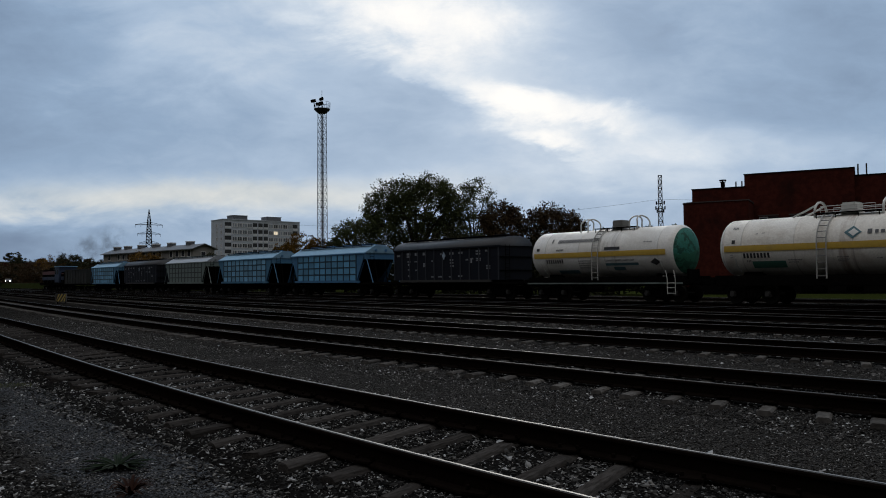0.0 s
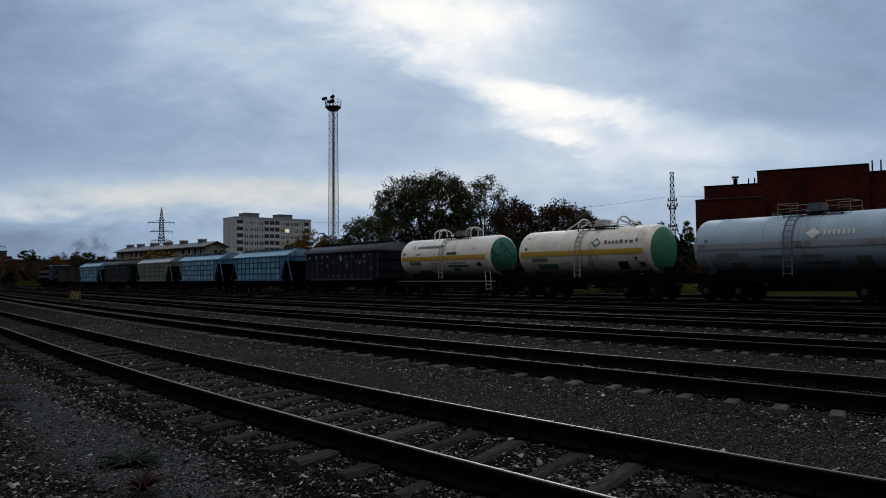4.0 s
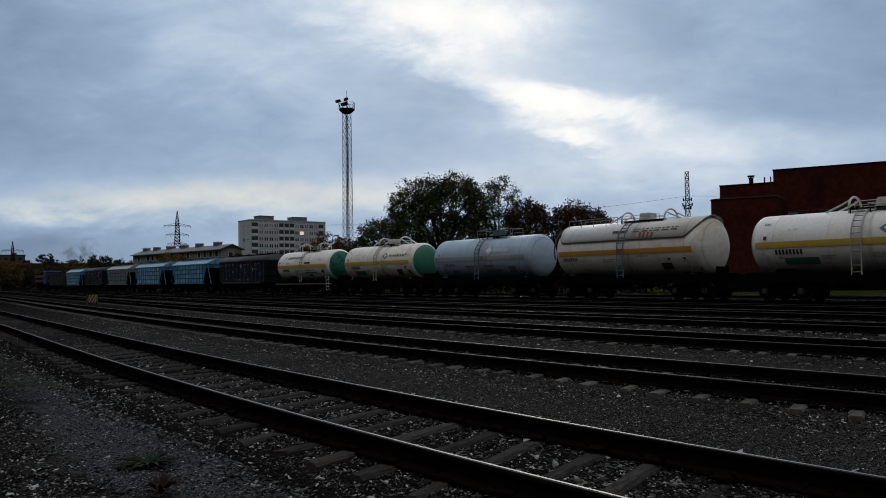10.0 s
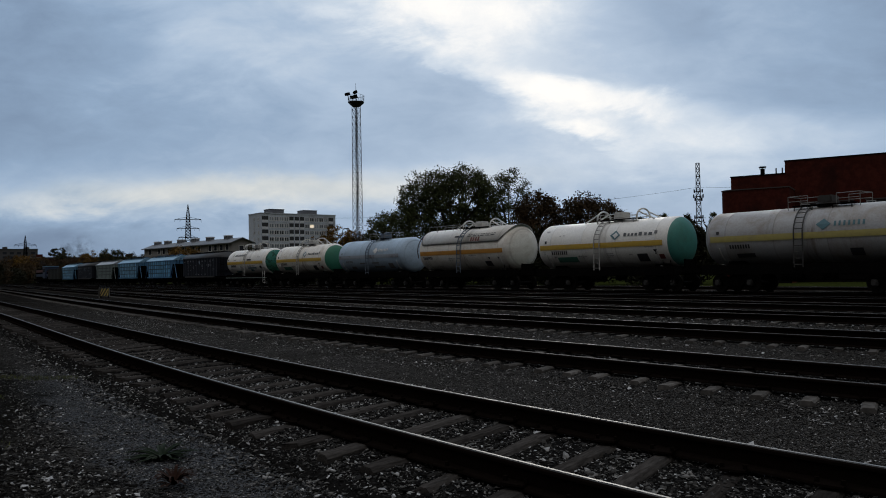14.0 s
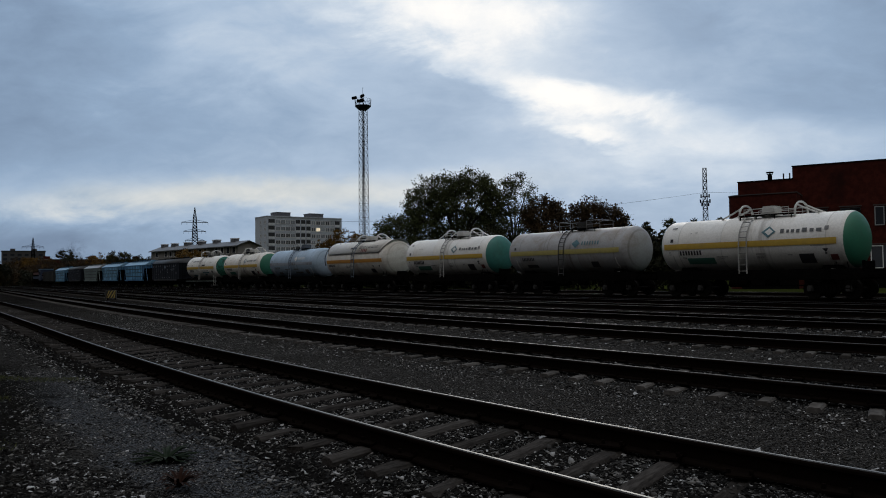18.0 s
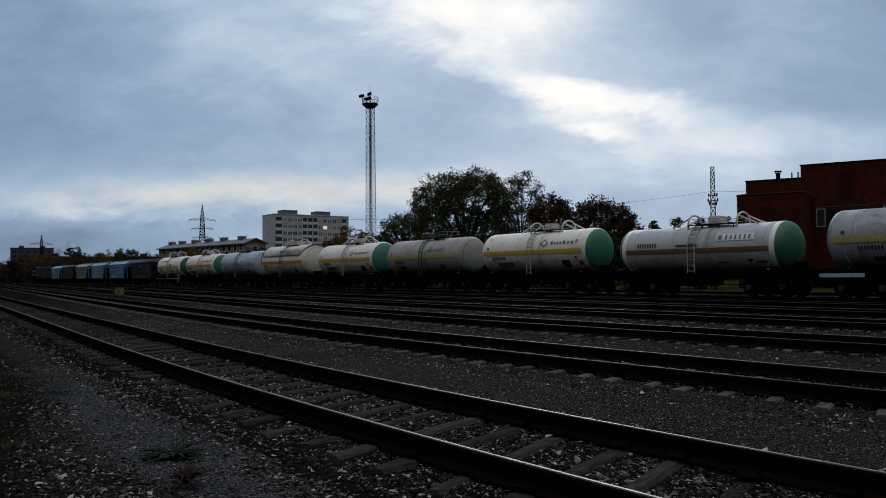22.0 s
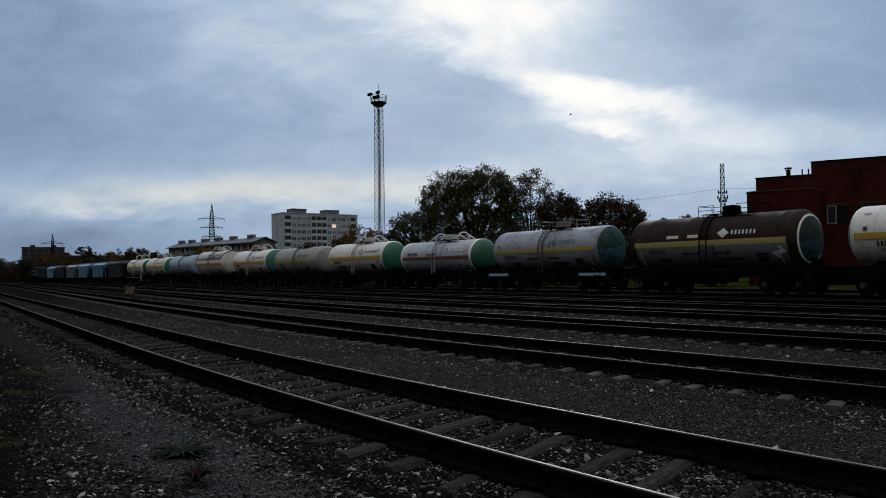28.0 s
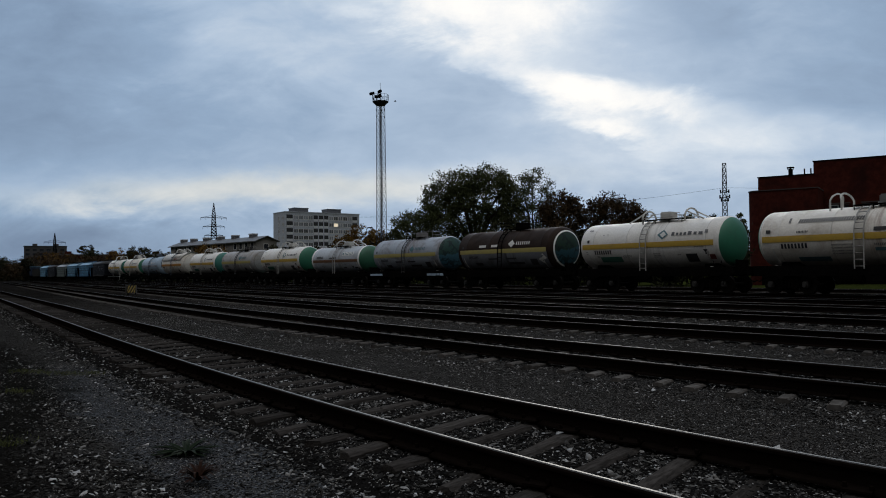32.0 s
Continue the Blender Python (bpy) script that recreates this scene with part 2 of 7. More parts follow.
def ground_material():
    """Fine dark gravel, cinders and dust; grass beyond the tracks."""
    m = bpy.data.materials.new("gravel_ground")
    m.use_nodes = True
    g = Nodes(m.node_tree)
    shader = g.add("ShaderNodeBsdfPrincipled")
    g.link(shader.outputs[0], g.add("ShaderNodeOutputMaterial").inputs[0])
    at = g.add("ShaderNodeTexCoord").outputs["Object"]
    grit = g.add("ShaderNodeTexVoronoi")
    grit.inputs["Scale"].default_value = 26.0
    g.link(at, grit.inputs["Vector"])
    speck = g.noise(at, 60.0, 3.0, 0.7)
    wide = g.noise(at, 0.55, 6.0, 0.6, 0.6)
    mid = g.noise(at, 2.7, 5.0, 0.6, 0.3)
    dark = g.mix(g.span(speck, 0.35, 0.7), (0.009, 0.0083, 0.0077, 1), (0.040, 0.0375, 0.035, 1))
    pale = g.mix(g.span(speck, 0.35, 0.7), (0.015, 0.0147, 0.0143, 1), (0.092, 0.089, 0.086, 1))
    trod = g.mix(g.span(speck, 0.35, 0.7), (0.019, 0.0205, 0.023, 1), (0.118, 0.128, 0.142, 1))
    place = g.add("ShaderNodeSeparateXYZ")
    g.link(at, place.inputs[0])
    # the trodden strip of fine grey gravel beside the nearest track
    middle = g.span(place.outputs[0], -24.0, -8.0, 3.05, 2.38, False)
    off = g.math("ABSOLUTE", g.math("SUBTRACT", place.outputs[1], middle))
    strip = g.span(g.math("ADD", off, g.math("MULTIPLY", g.math("SUBTRACT", wide, 0.5), 1.3)), 0.80, 0.45)
    strip = g.math("MULTIPLY", strip, g.span(place.outputs[0], -17.0, -12.0, 0.08, 1.0))
    drift = g.span(g.math("ADD", g.math("MULTIPLY", wide, 0.7), g.math("MULTIPLY", mid, 0.3)), 0.50, 0.62)
    lane = g.math("MULTIPLY", g.span(place.outputs[1], 5.0, 6.2), g.math("MULTIPLY", g.span(place.outputs[1], 34.0, 26.0), g.span(place.outputs[0], -46.0, -24.0)))
    drift = g.math("MAXIMUM", drift, g.math("MULTIPLY", lane, g.span(wide, 0.32, 0.60, 0.30, 0.85)))
    # less pale gravel to the right, partly to put lens falloff into the colour
    drift = g.math("MULTIPLY", drift, g.span(place.outputs[0], -9.0, -2.5, 1.0, 0.55))
    out = g.mix(strip, g.mix(g.math("MULTIPLY", drift, 0.85), dark, pale), trod)
    chips = g.add("ShaderNodeTexVoronoi")
    chips.inputs["Scale"].default_value = 62.0
    g.link(at, chips.inputs["Vector"])
    out = g.mix(g.span(chips.outputs["Color"], 0.30, 0.62), (0.005, 0.0045, 0.004, 1), out)
    out = g.mix(g.math("MULTIPLY", g.span(chips.outputs["Color"], 0.66, 0.92), 0.8), out, (0.092, 0.089, 0.083, 1))
    out = g.mix(g.math("MULTIPLY", g.span(grit.outputs["Color"], 0.62, 0.95), 0.5), out, (0.040, 0.037, 0.033, 1))
    # dark soil off the track, blackened further to stand for lens falloff
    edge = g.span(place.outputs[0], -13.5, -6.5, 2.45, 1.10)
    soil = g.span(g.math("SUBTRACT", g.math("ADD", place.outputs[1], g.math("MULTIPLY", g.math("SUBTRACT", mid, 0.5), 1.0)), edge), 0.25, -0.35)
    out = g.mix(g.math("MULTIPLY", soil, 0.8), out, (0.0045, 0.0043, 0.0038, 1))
    # ground colour goes to near black with distance to the left
    far_dark = g.math("MULTIPLY", g.span(place.outputs[0], -30.0, -75.0), g.span(wide, 0.25, 0.70, 0.92, 0.60))
    out = g.mix(far_dark, out, (0.0050, 0.0047, 0.0043, 1))
    part_xyz = g.add("ShaderNodeSeparateXYZ")
    g.link(at, part_xyz.inputs[0])
    y = g.math("ADD", part_xyz.outputs[1], g.math("MULTIPLY", g.math("SUBTRACT", mid, 0.5), 3.0))
    turf = g.mix(g.span(g.noise(at, 9.0, 5.0), 0.35, 0.65), (0.014, 0.019, 0.005, 1), (0.036, 0.044, 0.011, 1))
    out = g.mix(g.span(y, 49.6, 50.8), out, turf)
    g.link(out, shader.inputs["Base Color"])
    shader.inputs["Roughness"].default_value = 0.92
    shader.inputs["Specular IOR Level"].default_value = 0.0
    b = g.add("ShaderNodeBump")
    b.inputs["Strength"].default_value, b.inputs["Distance"].default_value = 0.7, 0.03
    g.link(g.math("ADD", grit.outputs["Distance"], speck), b.inputs["Height"])
    g.link(b.outputs[0], shader.inputs["Normal"])
    return m


def glow(name, colour, power):
    m = bpy.data.materials.new(name)
    m.use_nodes = True
    g = Nodes(m.node_tree)
    e = g.add("ShaderNodeEmission")
    e.inputs[0].default_value, e.inputs[1].default_value = (*colour, 1), power
    g.link(e.outputs[0], g.add("ShaderNodeOutputMaterial").inputs[0])
    return m


def leaf_material(name, a, b):
    m = bpy.data.materials.new(name)
    m.use_nodes = True
    g = Nodes(m.node_tree)
    shader = g.add("ShaderNodeBsdfPrincipled")
    g.link(shader.outputs[0], g.add("ShaderNodeOutputMaterial").inputs[0])
    island = g.add("ShaderNodeNewGeometry").outputs["Random Per Island"]
    wide = g.noise(g.add("ShaderNodeTexCoord").outputs["Object"], 0.5, 3.0)
    f = g.math("ADD", g.math("MULTIPLY", island, 0.6), g.math("MULTIPLY", g.span(wide, 0.35, 0.65), 0.4))
    g.link(g.mix(f, (*a, 1), (*b, 1)), shader.inputs["Base Color"])
    shader.inputs["Roughness"].default_value = 0.8
    shader.inputs["Specular IOR Level"].default_value = 0.08
    return m


def tank_paint(name, colour, stain, amount=0.5, spill=(0.10, 0.07, 0.045), spilled=0.4, rough=0.55, seam=0.35, spec=0.35):
    """Old tank paint: streaks that run down, blotches, soiled weld seams and a spill below the manhole."""
    m = bpy.data.materials.new(name)
    m.use_nodes = True
    g = Nodes(m.node_tree)
    shader = g.add("ShaderNodeBsdfPrincipled")
    g.link(shader.outputs[0], g.add("ShaderNodeOutputMaterial").inputs[0])
    at = g.add("ShaderNodeTexCoord").outputs["Object"]
    xyz = g.add("ShaderNodeSeparateXYZ")
    g.link(at, xyz.inputs[0])
    own = g.math("MULTIPLY", g.add("ShaderNodeObjectInfo").outputs["Random"], 53.0)
    x = xyz.outputs[0]

    def place(sx, sy, sz):
        c = g.add("ShaderNodeCombineXYZ")
        g.link(g.math("ADD", g.math("MULTIPLY", x, sx), own), c.inputs[0])
        g.link(g.math("MULTIPLY", xyz.outputs[1], sy), c.inputs[1])
        g.link(g.math("MULTIPLY", xyz.outputs[2], sz), c.inputs[2])
        return c.outputs[0]

    runs = g.noise(place(3.1, 0.4, 0.4), 1.0, 6.0, 0.65, 0.15)
    blots = g.noise(place(0.55, 0.5, 0.8), 1.0, 6.0, 0.66, 0.5)
    grain = g.noise(place(3.0, 3.0, 3.0), 4.0, 4.0, 0.6)
    tone = g.mix(g.span(grain, 0.3, 0.7), tuple(c * 0.90 for c in colour) + (1,), tuple(min(0.95, c * 1.06) for c in colour) + (1,))
    out = g.mix(g.math("MULTIPLY", g.span(blots, 0.42, 0.72), amount), tone, (*stain, 1))
    out = g.mix(g.math("MULTIPLY", g.math("MULTIPLY", g.span(runs, 0.55, 0.82), g.span(blots, 0.36, 0.66)), amount), out, tuple(c * 0.6 for c in stain) + (1,))
    near = g.span(g.math("ABSOLUTE", g.math("SUBTRACT", g.math("ADD", x, g.math("MULTIPLY", blots, 0.8)), 6.75)), 1.15, 0.2)
    out = g.mix(g.math("MULTIPLY", g.math("MULTIPLY", near, g.span(runs, 0.42, 0.68)), spilled), out, (*spill, 1))
    lines = 0.0
    for s in (0.62, 1.66, 4.33, 7.03, 9.94, 10.9):
        lines = g.math("ADD", lines, g.span(g.math("ABSOLUTE", g.math("SUBTRACT", x, s)), 0.045, 0.015))
    out = g.mix(g.math("MULTIPLY", g.math("MULTIPLY", lines, g.span(runs, 0.25, 0.6)), seam), out, tuple(c * 0.4 for c in stain) + (1,))
    g.link(out, shader.inputs["Base Color"])
    g.link(g.span(blots, 0.3, 0.7, rough - 0.12, rough + 0.2, False), shader.inputs["Roughness"])
    shader.inputs["Specular IOR Level"].default_value = spec
    b = g.add("ShaderNodeBump")
    b.inputs["Strength"].default_value, b.inputs["Distance"].default_value = 0.12, 0.02
    g.link(g.math("ADD", blots, grain), b.inputs["Height"])
    g.link(b.outputs[0], shader.inputs["Normal"])
    return m


def patched_paint(name, upper, lower, dark, split):
    """An end repainted in uneven fields of different colours."""
    m = bpy.data.materials.new(name)
    m.use_nodes = True
    g = Nodes(m.node_tree)
    shader = g.add("ShaderNodeBsdfPrincipled")
    g.link(shader.outputs[0], g.add("ShaderNodeOutputMaterial").inputs[0])
    at = g.add("ShaderNodeTexCoord").outputs["Object"]
    xyz = g.add("ShaderNodeSeparateXYZ")
    g.link(at, xyz.inputs[0])
    big = g.noise(at, 0.9, 3.0, 0.5, 0.4)
    mid = g.noise(at, 2.6, 5.0, 0.6, 0.3)
    z = g.math("ADD", xyz.outputs[2], g.math("MULTIPLY", g.math("SUBTRACT", big, 0.5), 2.4))
    out = g.mix(g.span(z, split - 0.02, split + 0.02), (*lower, 1), (*upper, 1))
    out = g.mix(g.math("MULTIPLY", g.span(mid, 0.53, 0.56), 0.8), out, (*dark, 1))
    out = g.mix(g.math("MULTIPLY", g.span(g.noise(at, 9.0, 5.0), 0.4, 0.7), 0.4), out, tuple(c * 0.5 for c in lower) + (1,))
    g.link(out, shader.inputs["Base Color"])
    shader.inputs["Roughness"].default_value = 0.6
    shader.inputs["Specular IOR Level"].default_value = 0.3
    return m


STONE = stone_material("ballast_stone", ((0.0, 0.005), (0.44, 0.018), (0.70, 0.058), (0.87, 0.165), (1.0, 0.48)))
GRIT = stone_material("fine_gravel_stone", ((0.0, 0.007), (0.46, 0.030), (0.72, 0.090), (0.90, 0.22), (1.0, 0.46)))
LOOSE = stone_material("loose_grey_stone", ((0.0, 0.004), (0.46, 0.016), (0.74, 0.050), (0.89, 0.18), (1.0, 0.48)))
GROUND = ground_material()
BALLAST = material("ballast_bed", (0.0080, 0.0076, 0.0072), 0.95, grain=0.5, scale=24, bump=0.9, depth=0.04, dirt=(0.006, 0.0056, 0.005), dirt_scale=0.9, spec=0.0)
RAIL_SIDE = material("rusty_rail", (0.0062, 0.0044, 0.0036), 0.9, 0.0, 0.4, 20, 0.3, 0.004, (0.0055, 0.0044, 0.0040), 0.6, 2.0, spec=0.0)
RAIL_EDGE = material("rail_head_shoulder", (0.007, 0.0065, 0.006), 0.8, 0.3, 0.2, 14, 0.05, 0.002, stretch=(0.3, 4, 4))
RAIL_TOP = material("polished_rail_top", (0.20, 0.19, 0.175), 0.50, 1.0, 0.15, 14, 0.05, 0.002, (0.05, 0.048, 0.046), 0.5, 2.5, stretch=(0.3, 4, 4))
RAIL_WORN = material("dull_rail_top", (0.036, 0.033, 0.031), 0.60, 0.9, 0.25, 14, 0.05, 0.002, (0.05, 0.04, 0.035), 0.8, 2.5, stretch=(0.3, 4, 4))
TIE_WOOD = material("sleeper_wood", (0.036, 0.0328, 0.0303), 0.9, 0, 0.8, 9, 0.5, 0.01, (0.02, 0.017, 0.015), 0.6, 2.0, by_piece=0.35, stretch=(6, 0.8, 6), spec=0.0)
TIE_CONCRETE = material("sleeper_concrete", (0.080, 0.075, 0.070), 0.9, 0, 0.5, 18, 0.35, 0.006, (0.035, 0.030, 0.026), 0.65, 2.5, by_piece=0.3, spec=0.0)
# grimy black steel, also used where shade is put in as colour
STEEL_DARK = material("grimy_black_steel_and_shade", (0.0048, 0.0046, 0.0046), 0.7, 0.0, 0.4, 8, 0.2, 0.01, (0.011, 0.009, 0.008), 0.5, 2.0, spec=0.0)
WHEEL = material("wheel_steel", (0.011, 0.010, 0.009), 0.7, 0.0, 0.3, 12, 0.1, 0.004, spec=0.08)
AXLE_BOX = material("axle_box_paint", (0.035, 0.034, 0.032), 0.6, 0.0, 0.35, 10, 0.2, 0.005, (0.02, 0.018, 0.016), 0.6, 3.0)
WHITE = tank_paint("white_tank_paint", (0.80, 0.79, 0.755), (0.50, 0.47, 0.41), 0.36)
WHITE_B = tank_paint("blue_white_tank_paint", (0.47, 0.51, 0.555), (0.24, 0.245, 0.255), 0.45, spilled=0.5)
CREAM = tank_paint("stained_cream_tank_paint", (0.80, 0.775, 0.715), (0.38, 0.31, 0.23), 0.55, (0.20, 0.10, 0.05), 0.6)
PALE_BLUE = tank_paint("pale_blue_tank_paint", (0.36, 0.47, 0.585), (0.22, 0.26, 0.31), 0.45)
GREY = tank_paint("weathered_grey_tank_paint", (0.33, 0.37, 0.425), (0.13, 0.10, 0.080), 0.85, (0.085, 0.050, 0.032), 0.95)
BROWN = tank_paint("dark_brown_tank_paint", (0.033, 0.022, 0.017), (0.018, 0.014, 0.012), 0.75, (0.012, 0.011, 0.011), 0.8, 0.65, 0.6, 0.10)
GREY_DARK = tank_paint("stained_dark_grey_tank_paint", (0.38, 0.385, 0.395), (0.22, 0.175, 0.12), 0.65, (0.10, 0.065, 0.04), 0.7)
GREY_BAND = tank_paint("grey_lower_tank_paint", (0.19, 0.205, 0.23), (0.08, 0.075, 0.07), 0.6, (0.02, 0.018, 0.016), 0.8)
GREEN = material("green_tank_end_paint", (0.032, 0.175, 0.108), 0.5, 0, 0.12, 4.0, 0.04, 0.01, (0.04, 0.13, 0.09), 0.5, 1.0)
TEAL = material("teal_tank_end_paint", (0.042, 0.195, 0.165), 0.5, 0, 0.2, 3.0, 0.04, 0.01, (0.04, 0.14, 0.10), 0.6, 1.3)
DEEP_GREEN = material("deep_green_paint", (0.03, 0.13, 0.075), 0.5, 0, 0.2, 4.0, 0.04, 0.01, (0.02, 0.07, 0.05), 0.5, 1.0)
PATCH_BLUE = patched_paint("patched_blue_green_paint", (0.024, 0.068, 0.056), (0.040, 0.120, 0.165), (0.010, 0.020, 0.020), 2.75)
YELLOW = material("yellow_stripe_paint", (0.56, 0.37, 0.06), 0.55, 0, 0.1, 5, 0.03, 0.004, (0.36, 0.26, 0.10), 0.4, 1.5)
LEMON = material("faded_yellow_stripe_paint", (0.42, 0.36, 0.12), 0.6, 0, 0.12, 5, 0.03, 0.004, (0.30, 0.27, 0.14), 0.5, 1.5)
ORANGE = material("orange_stripe_paint", (0.52, 0.25, 0.045), 0.55, 0, 0.12, 5, 0.03, 0.004, (0.30, 0.15, 0.05), 0.5, 1.5)
TAN = material("brown_stripe_paint", (0.16, 0.078, 0.034), 0.55, 0, 0.12, 5, 0.03, 0.004, (0.12, 0.07, 0.04), 0.5, 1.5)
INK = material("black_marking_paint", (0.035, 0.035, 0.038), 0.7, 0, 0.2, 9, 0.0)
INK_MID = material("dark_grey_marking_paint", (0.10, 0.105, 0.11), 0.7, 0, 0.3, 9, 0.0)
INK_GREY = material("grey_marking_paint", (0.17, 0.17, 0.17), 0.7, 0, 0.3, 9, 0.0)
INK_TEAL = material("teal_marking_paint", (0.08, 0.17, 0.20), 0.7, 0, 0.2, 9, 0.0)
PLATE_GREEN = material("green_plate_paint", (0.06, 0.20, 0.15), 0.7, 0, 0.2, 9, 0.0)
PLATE_WHITE = material("white_marking_paint", (0.68, 0.68, 0.66), 0.7, 0, 0.1, 9, 0.0)
PLATE_RED = material("dark_red_marking_paint", (0.16, 0.035, 0.03), 0.7, 0, 0.2, 9, 0.0)
HOP_BLUE = material("light_blue_hopper_paint", (0.055, 0.175, 0.30), 0.55, 0, 0.12, 3.0, 0.05, 0.01, (0.12, 0.22, 0.32), 0.55, 0.8, stretch=(1, 1, 0.5))
HOP_BLUE_B = material("strong_blue_hopper_paint", (0.048, 0.160, 0.31), 0.55, 0, 0.12, 3.0, 0.05, 0.01, (0.09, 0.19, 0.30), 0.55, 0.8, stretch=(1, 1, 0.5))
HOP_GREY = material("grey_green_hopper_paint", (0.16, 0.205, 0.195), 0.6, 0, 0.15, 3.0, 0.05, 0.01, (0.13, 0.15, 0.13), 0.6, 0.8, stretch=(1, 1, 0.5))
HOP_PANEL = material("faded_pale_hopper_panel", (0.165, 0.375, 0.55), 0.6, 0, 0.15, 3.0, 0.05, 0.01, (0.28, 0.42, 0.53), 0.5, 1.6, by_piece=0.3)
HOP_FIELD = material("blue_hopper_panel", (0.11, 0.315, 0.51), 0.6, 0, 0.15, 3.0, 0.05, 0.01, (0.13, 0.27, 0.40), 0.45, 1.6, by_piece=0.3)
# roof colour lifted above the sides, to stand for light from above
HOP_ROOF = material("top_lit_blue_roof", (0.20, 0.36, 0.50), 0.5, 0, 0.12, 2.0, 0.05, 0.01, (0.11, 0.21, 0.31), 0.5, 0.7)
# ribs and stringers darker than the walls, so the panel grid shows
HOP_RIB = material("dark_blue_rib", (0.015, 0.042, 0.070), 0.6, 0, 0.15, 3.0, 0.05, 0.01, (0.05, 0.08, 0.10), 0.5, 0.8)
HOP_RIB_GREY = material("dark_grey_rib", (0.032, 0.038, 0.038), 0.6, 0, 0.15, 3.0, 0.05, 0.01, (0.05, 0.06, 0.055), 0.5, 0.8)
HOP_DARK = material("charcoal_hopper_paint", (0.009, 0.011, 0.017), 0.6, 0, 0.2, 3.0, 0.05, 0.01, (0.016, 0.016, 0.020), 0.5, 0.8, stretch=(1, 1, 0.5), spec=0.15)
DARK_GREEN = material("dark_green_wagon_paint", (0.010, 0.012, 0.010), 0.7, 0, 0.25, 3.0, 0.05, 0.01, (0.028, 0.02, 0.015), 0.6, 0.8)
ROOF_GREY = material("grey_roof_sheet", (0.33, 0.35, 0.37), 0.5, 0.2, 0.15, 2.0, 0.05, 0.01, (0.18, 0.18, 0.18), 0.5, 0.5)
HOOP = material("pale_grey_hoop_paint", (0.55, 0.55, 0.52), 0.55, 0, 0.1, 5, 0.03, 0.004, (0.3, 0.27, 0.23), 0.5, 1.5)
LADDER = material("dull_ladder_paint", (0.19, 0.19, 0.18), 0.6, 0, 0.15, 6, 0.03, 0.004, (0.14, 0.11, 0.09), 0.6, 2.0)
LADDER_PALE = material("pale_ladder_paint", (0.36, 0.36, 0.34), 0.6, 0, 0.15, 6, 0.03, 0.004, (0.2, 0.17, 0.14), 0.6, 2.0)
LADDER_BLUE = material("blue_grey_ladder_paint", (0.10, 0.13, 0.17), 0.6, 0, 0.2, 6, 0.03, 0.004, (0.05, 0.05, 0.05), 0.6, 2.0)
RING_WHITE = material("white_ring_paint", (0.82, 0.82, 0.80), 0.6, 0, 0.08, 4, 0.03, 0.004, (0.5, 0.48, 0.45), 0.4, 1.5)
PATCH_DARK = patched_paint("dark_patched_end_paint", (0.016, 0.040, 0.026), (0.022, 0.070, 0.095), (0.008, 0.014, 0.013), 2.75)
SILL_DULL = material("dull_sill_paint", (0.15, 0.185, 0.175), 0.6, 0, 0.2, 5, 0.03, 0.004, (0.06, 0.06, 0.055), 0.6, 1.5)
INK_PALE = material("faded_pale_marking_paint", (0.25, 0.265, 0.29), 0.7, 0, 0.3, 9, 0.0)
# lighter than the charcoal sides: light on the roof put into its colour
DARK_ROOF = material("top_lit_dark_roof", (0.0180, 0.0210, 0.0264), 0.6, 0, 0.2, 3.0, 0.05, 0.01, (0.02, 0.02, 0.022), 0.5, 0.8)
PATCH_TEAL = patched_paint("patchy_teal_end_paint", (0.035, 0.185, 0.150), (0.028, 0.130, 0.085), (0.012, 0.050, 0.036), 2.7)
RIB_NAVY = material("navy_rib_paint", (0.020, 0.024, 0.033), 0.6, 0, 0.2, 3.0, 0.05, 0.01, (0.012, 0.012, 0.015), 0.5, 0.8)

# ---- building helpers ----
def finish(name, bm, mats, smooth=False):
    """A mesh object out of bm; mats is one material or several."""
    data = bpy.data.meshes.new(name)
    bm.normal_update()
    bm.to_mesh(data)
    bm.free()
    for m in mats if isinstance(mats, (list, tuple)) else (mats,):
        data.materials.append(m)
    if smooth:
        data.polygons.foreach_set("use_smooth", [True] * len(data.polygons))
    return new(name, data)


def part(name, bm, mats, parent, label="", smooth=False, kind=""):
    ob = finish(name, bm, mats, smooth)
    ob.parent = parent
    return tagged(ob, label, kind=kind)


def piece(name, data, parent, m):
    """One more object on shared mesh data, under parent."""
    ob = new(name, data)
    ob.parent = parent
    ob.matrix_local = m
    return ob


def thing(name, label, category, group="", kind="", at=None):
    ob = new(name)
    if at is not None:
        ob.matrix_world = at
    return tagged(ob, label, category, group, kind)


def box(bm, x0, x1, y0, y1, z0, z1, mat=0):
    v = [bm.verts.new(p) for p in ((x0, y0, z0), (x1, y0, z0), (x1, y1, z0), (x0, y1, z0),
                                   (x0, y0, z1), (x1, y0, z1), (x1, y1, z1), (x0, y1, z1))]
    for f in ((0, 3, 2, 1), (4, 5, 6, 7), (0, 1, 5, 4), (1, 2, 6, 5), (2, 3, 7, 6), (3, 0, 4, 7)):
        bm.faces.new([v[i] for i in f]).material_index = mat
    return v


def rounded(bm, x0, x1, y0, y1, z0, z1, r=0.02, mat=0):
    """A box with bevelled edges."""
    own = bmesh.new()
    box(own, x0, x1, y0, y1, z0, z1)
    bmesh.ops.bevel(own, geom=list(own.edges), offset=r, segments=2, affect="EDGES")
    join(bm, own, mat)


def join(bm, own, mat=0):
    made = {v: bm.verts.new(v.co) for v in own.verts}
    for f in own.faces:
        bm.faces.new([made[v] for v in f.verts]).material_index = mat
    own.free()


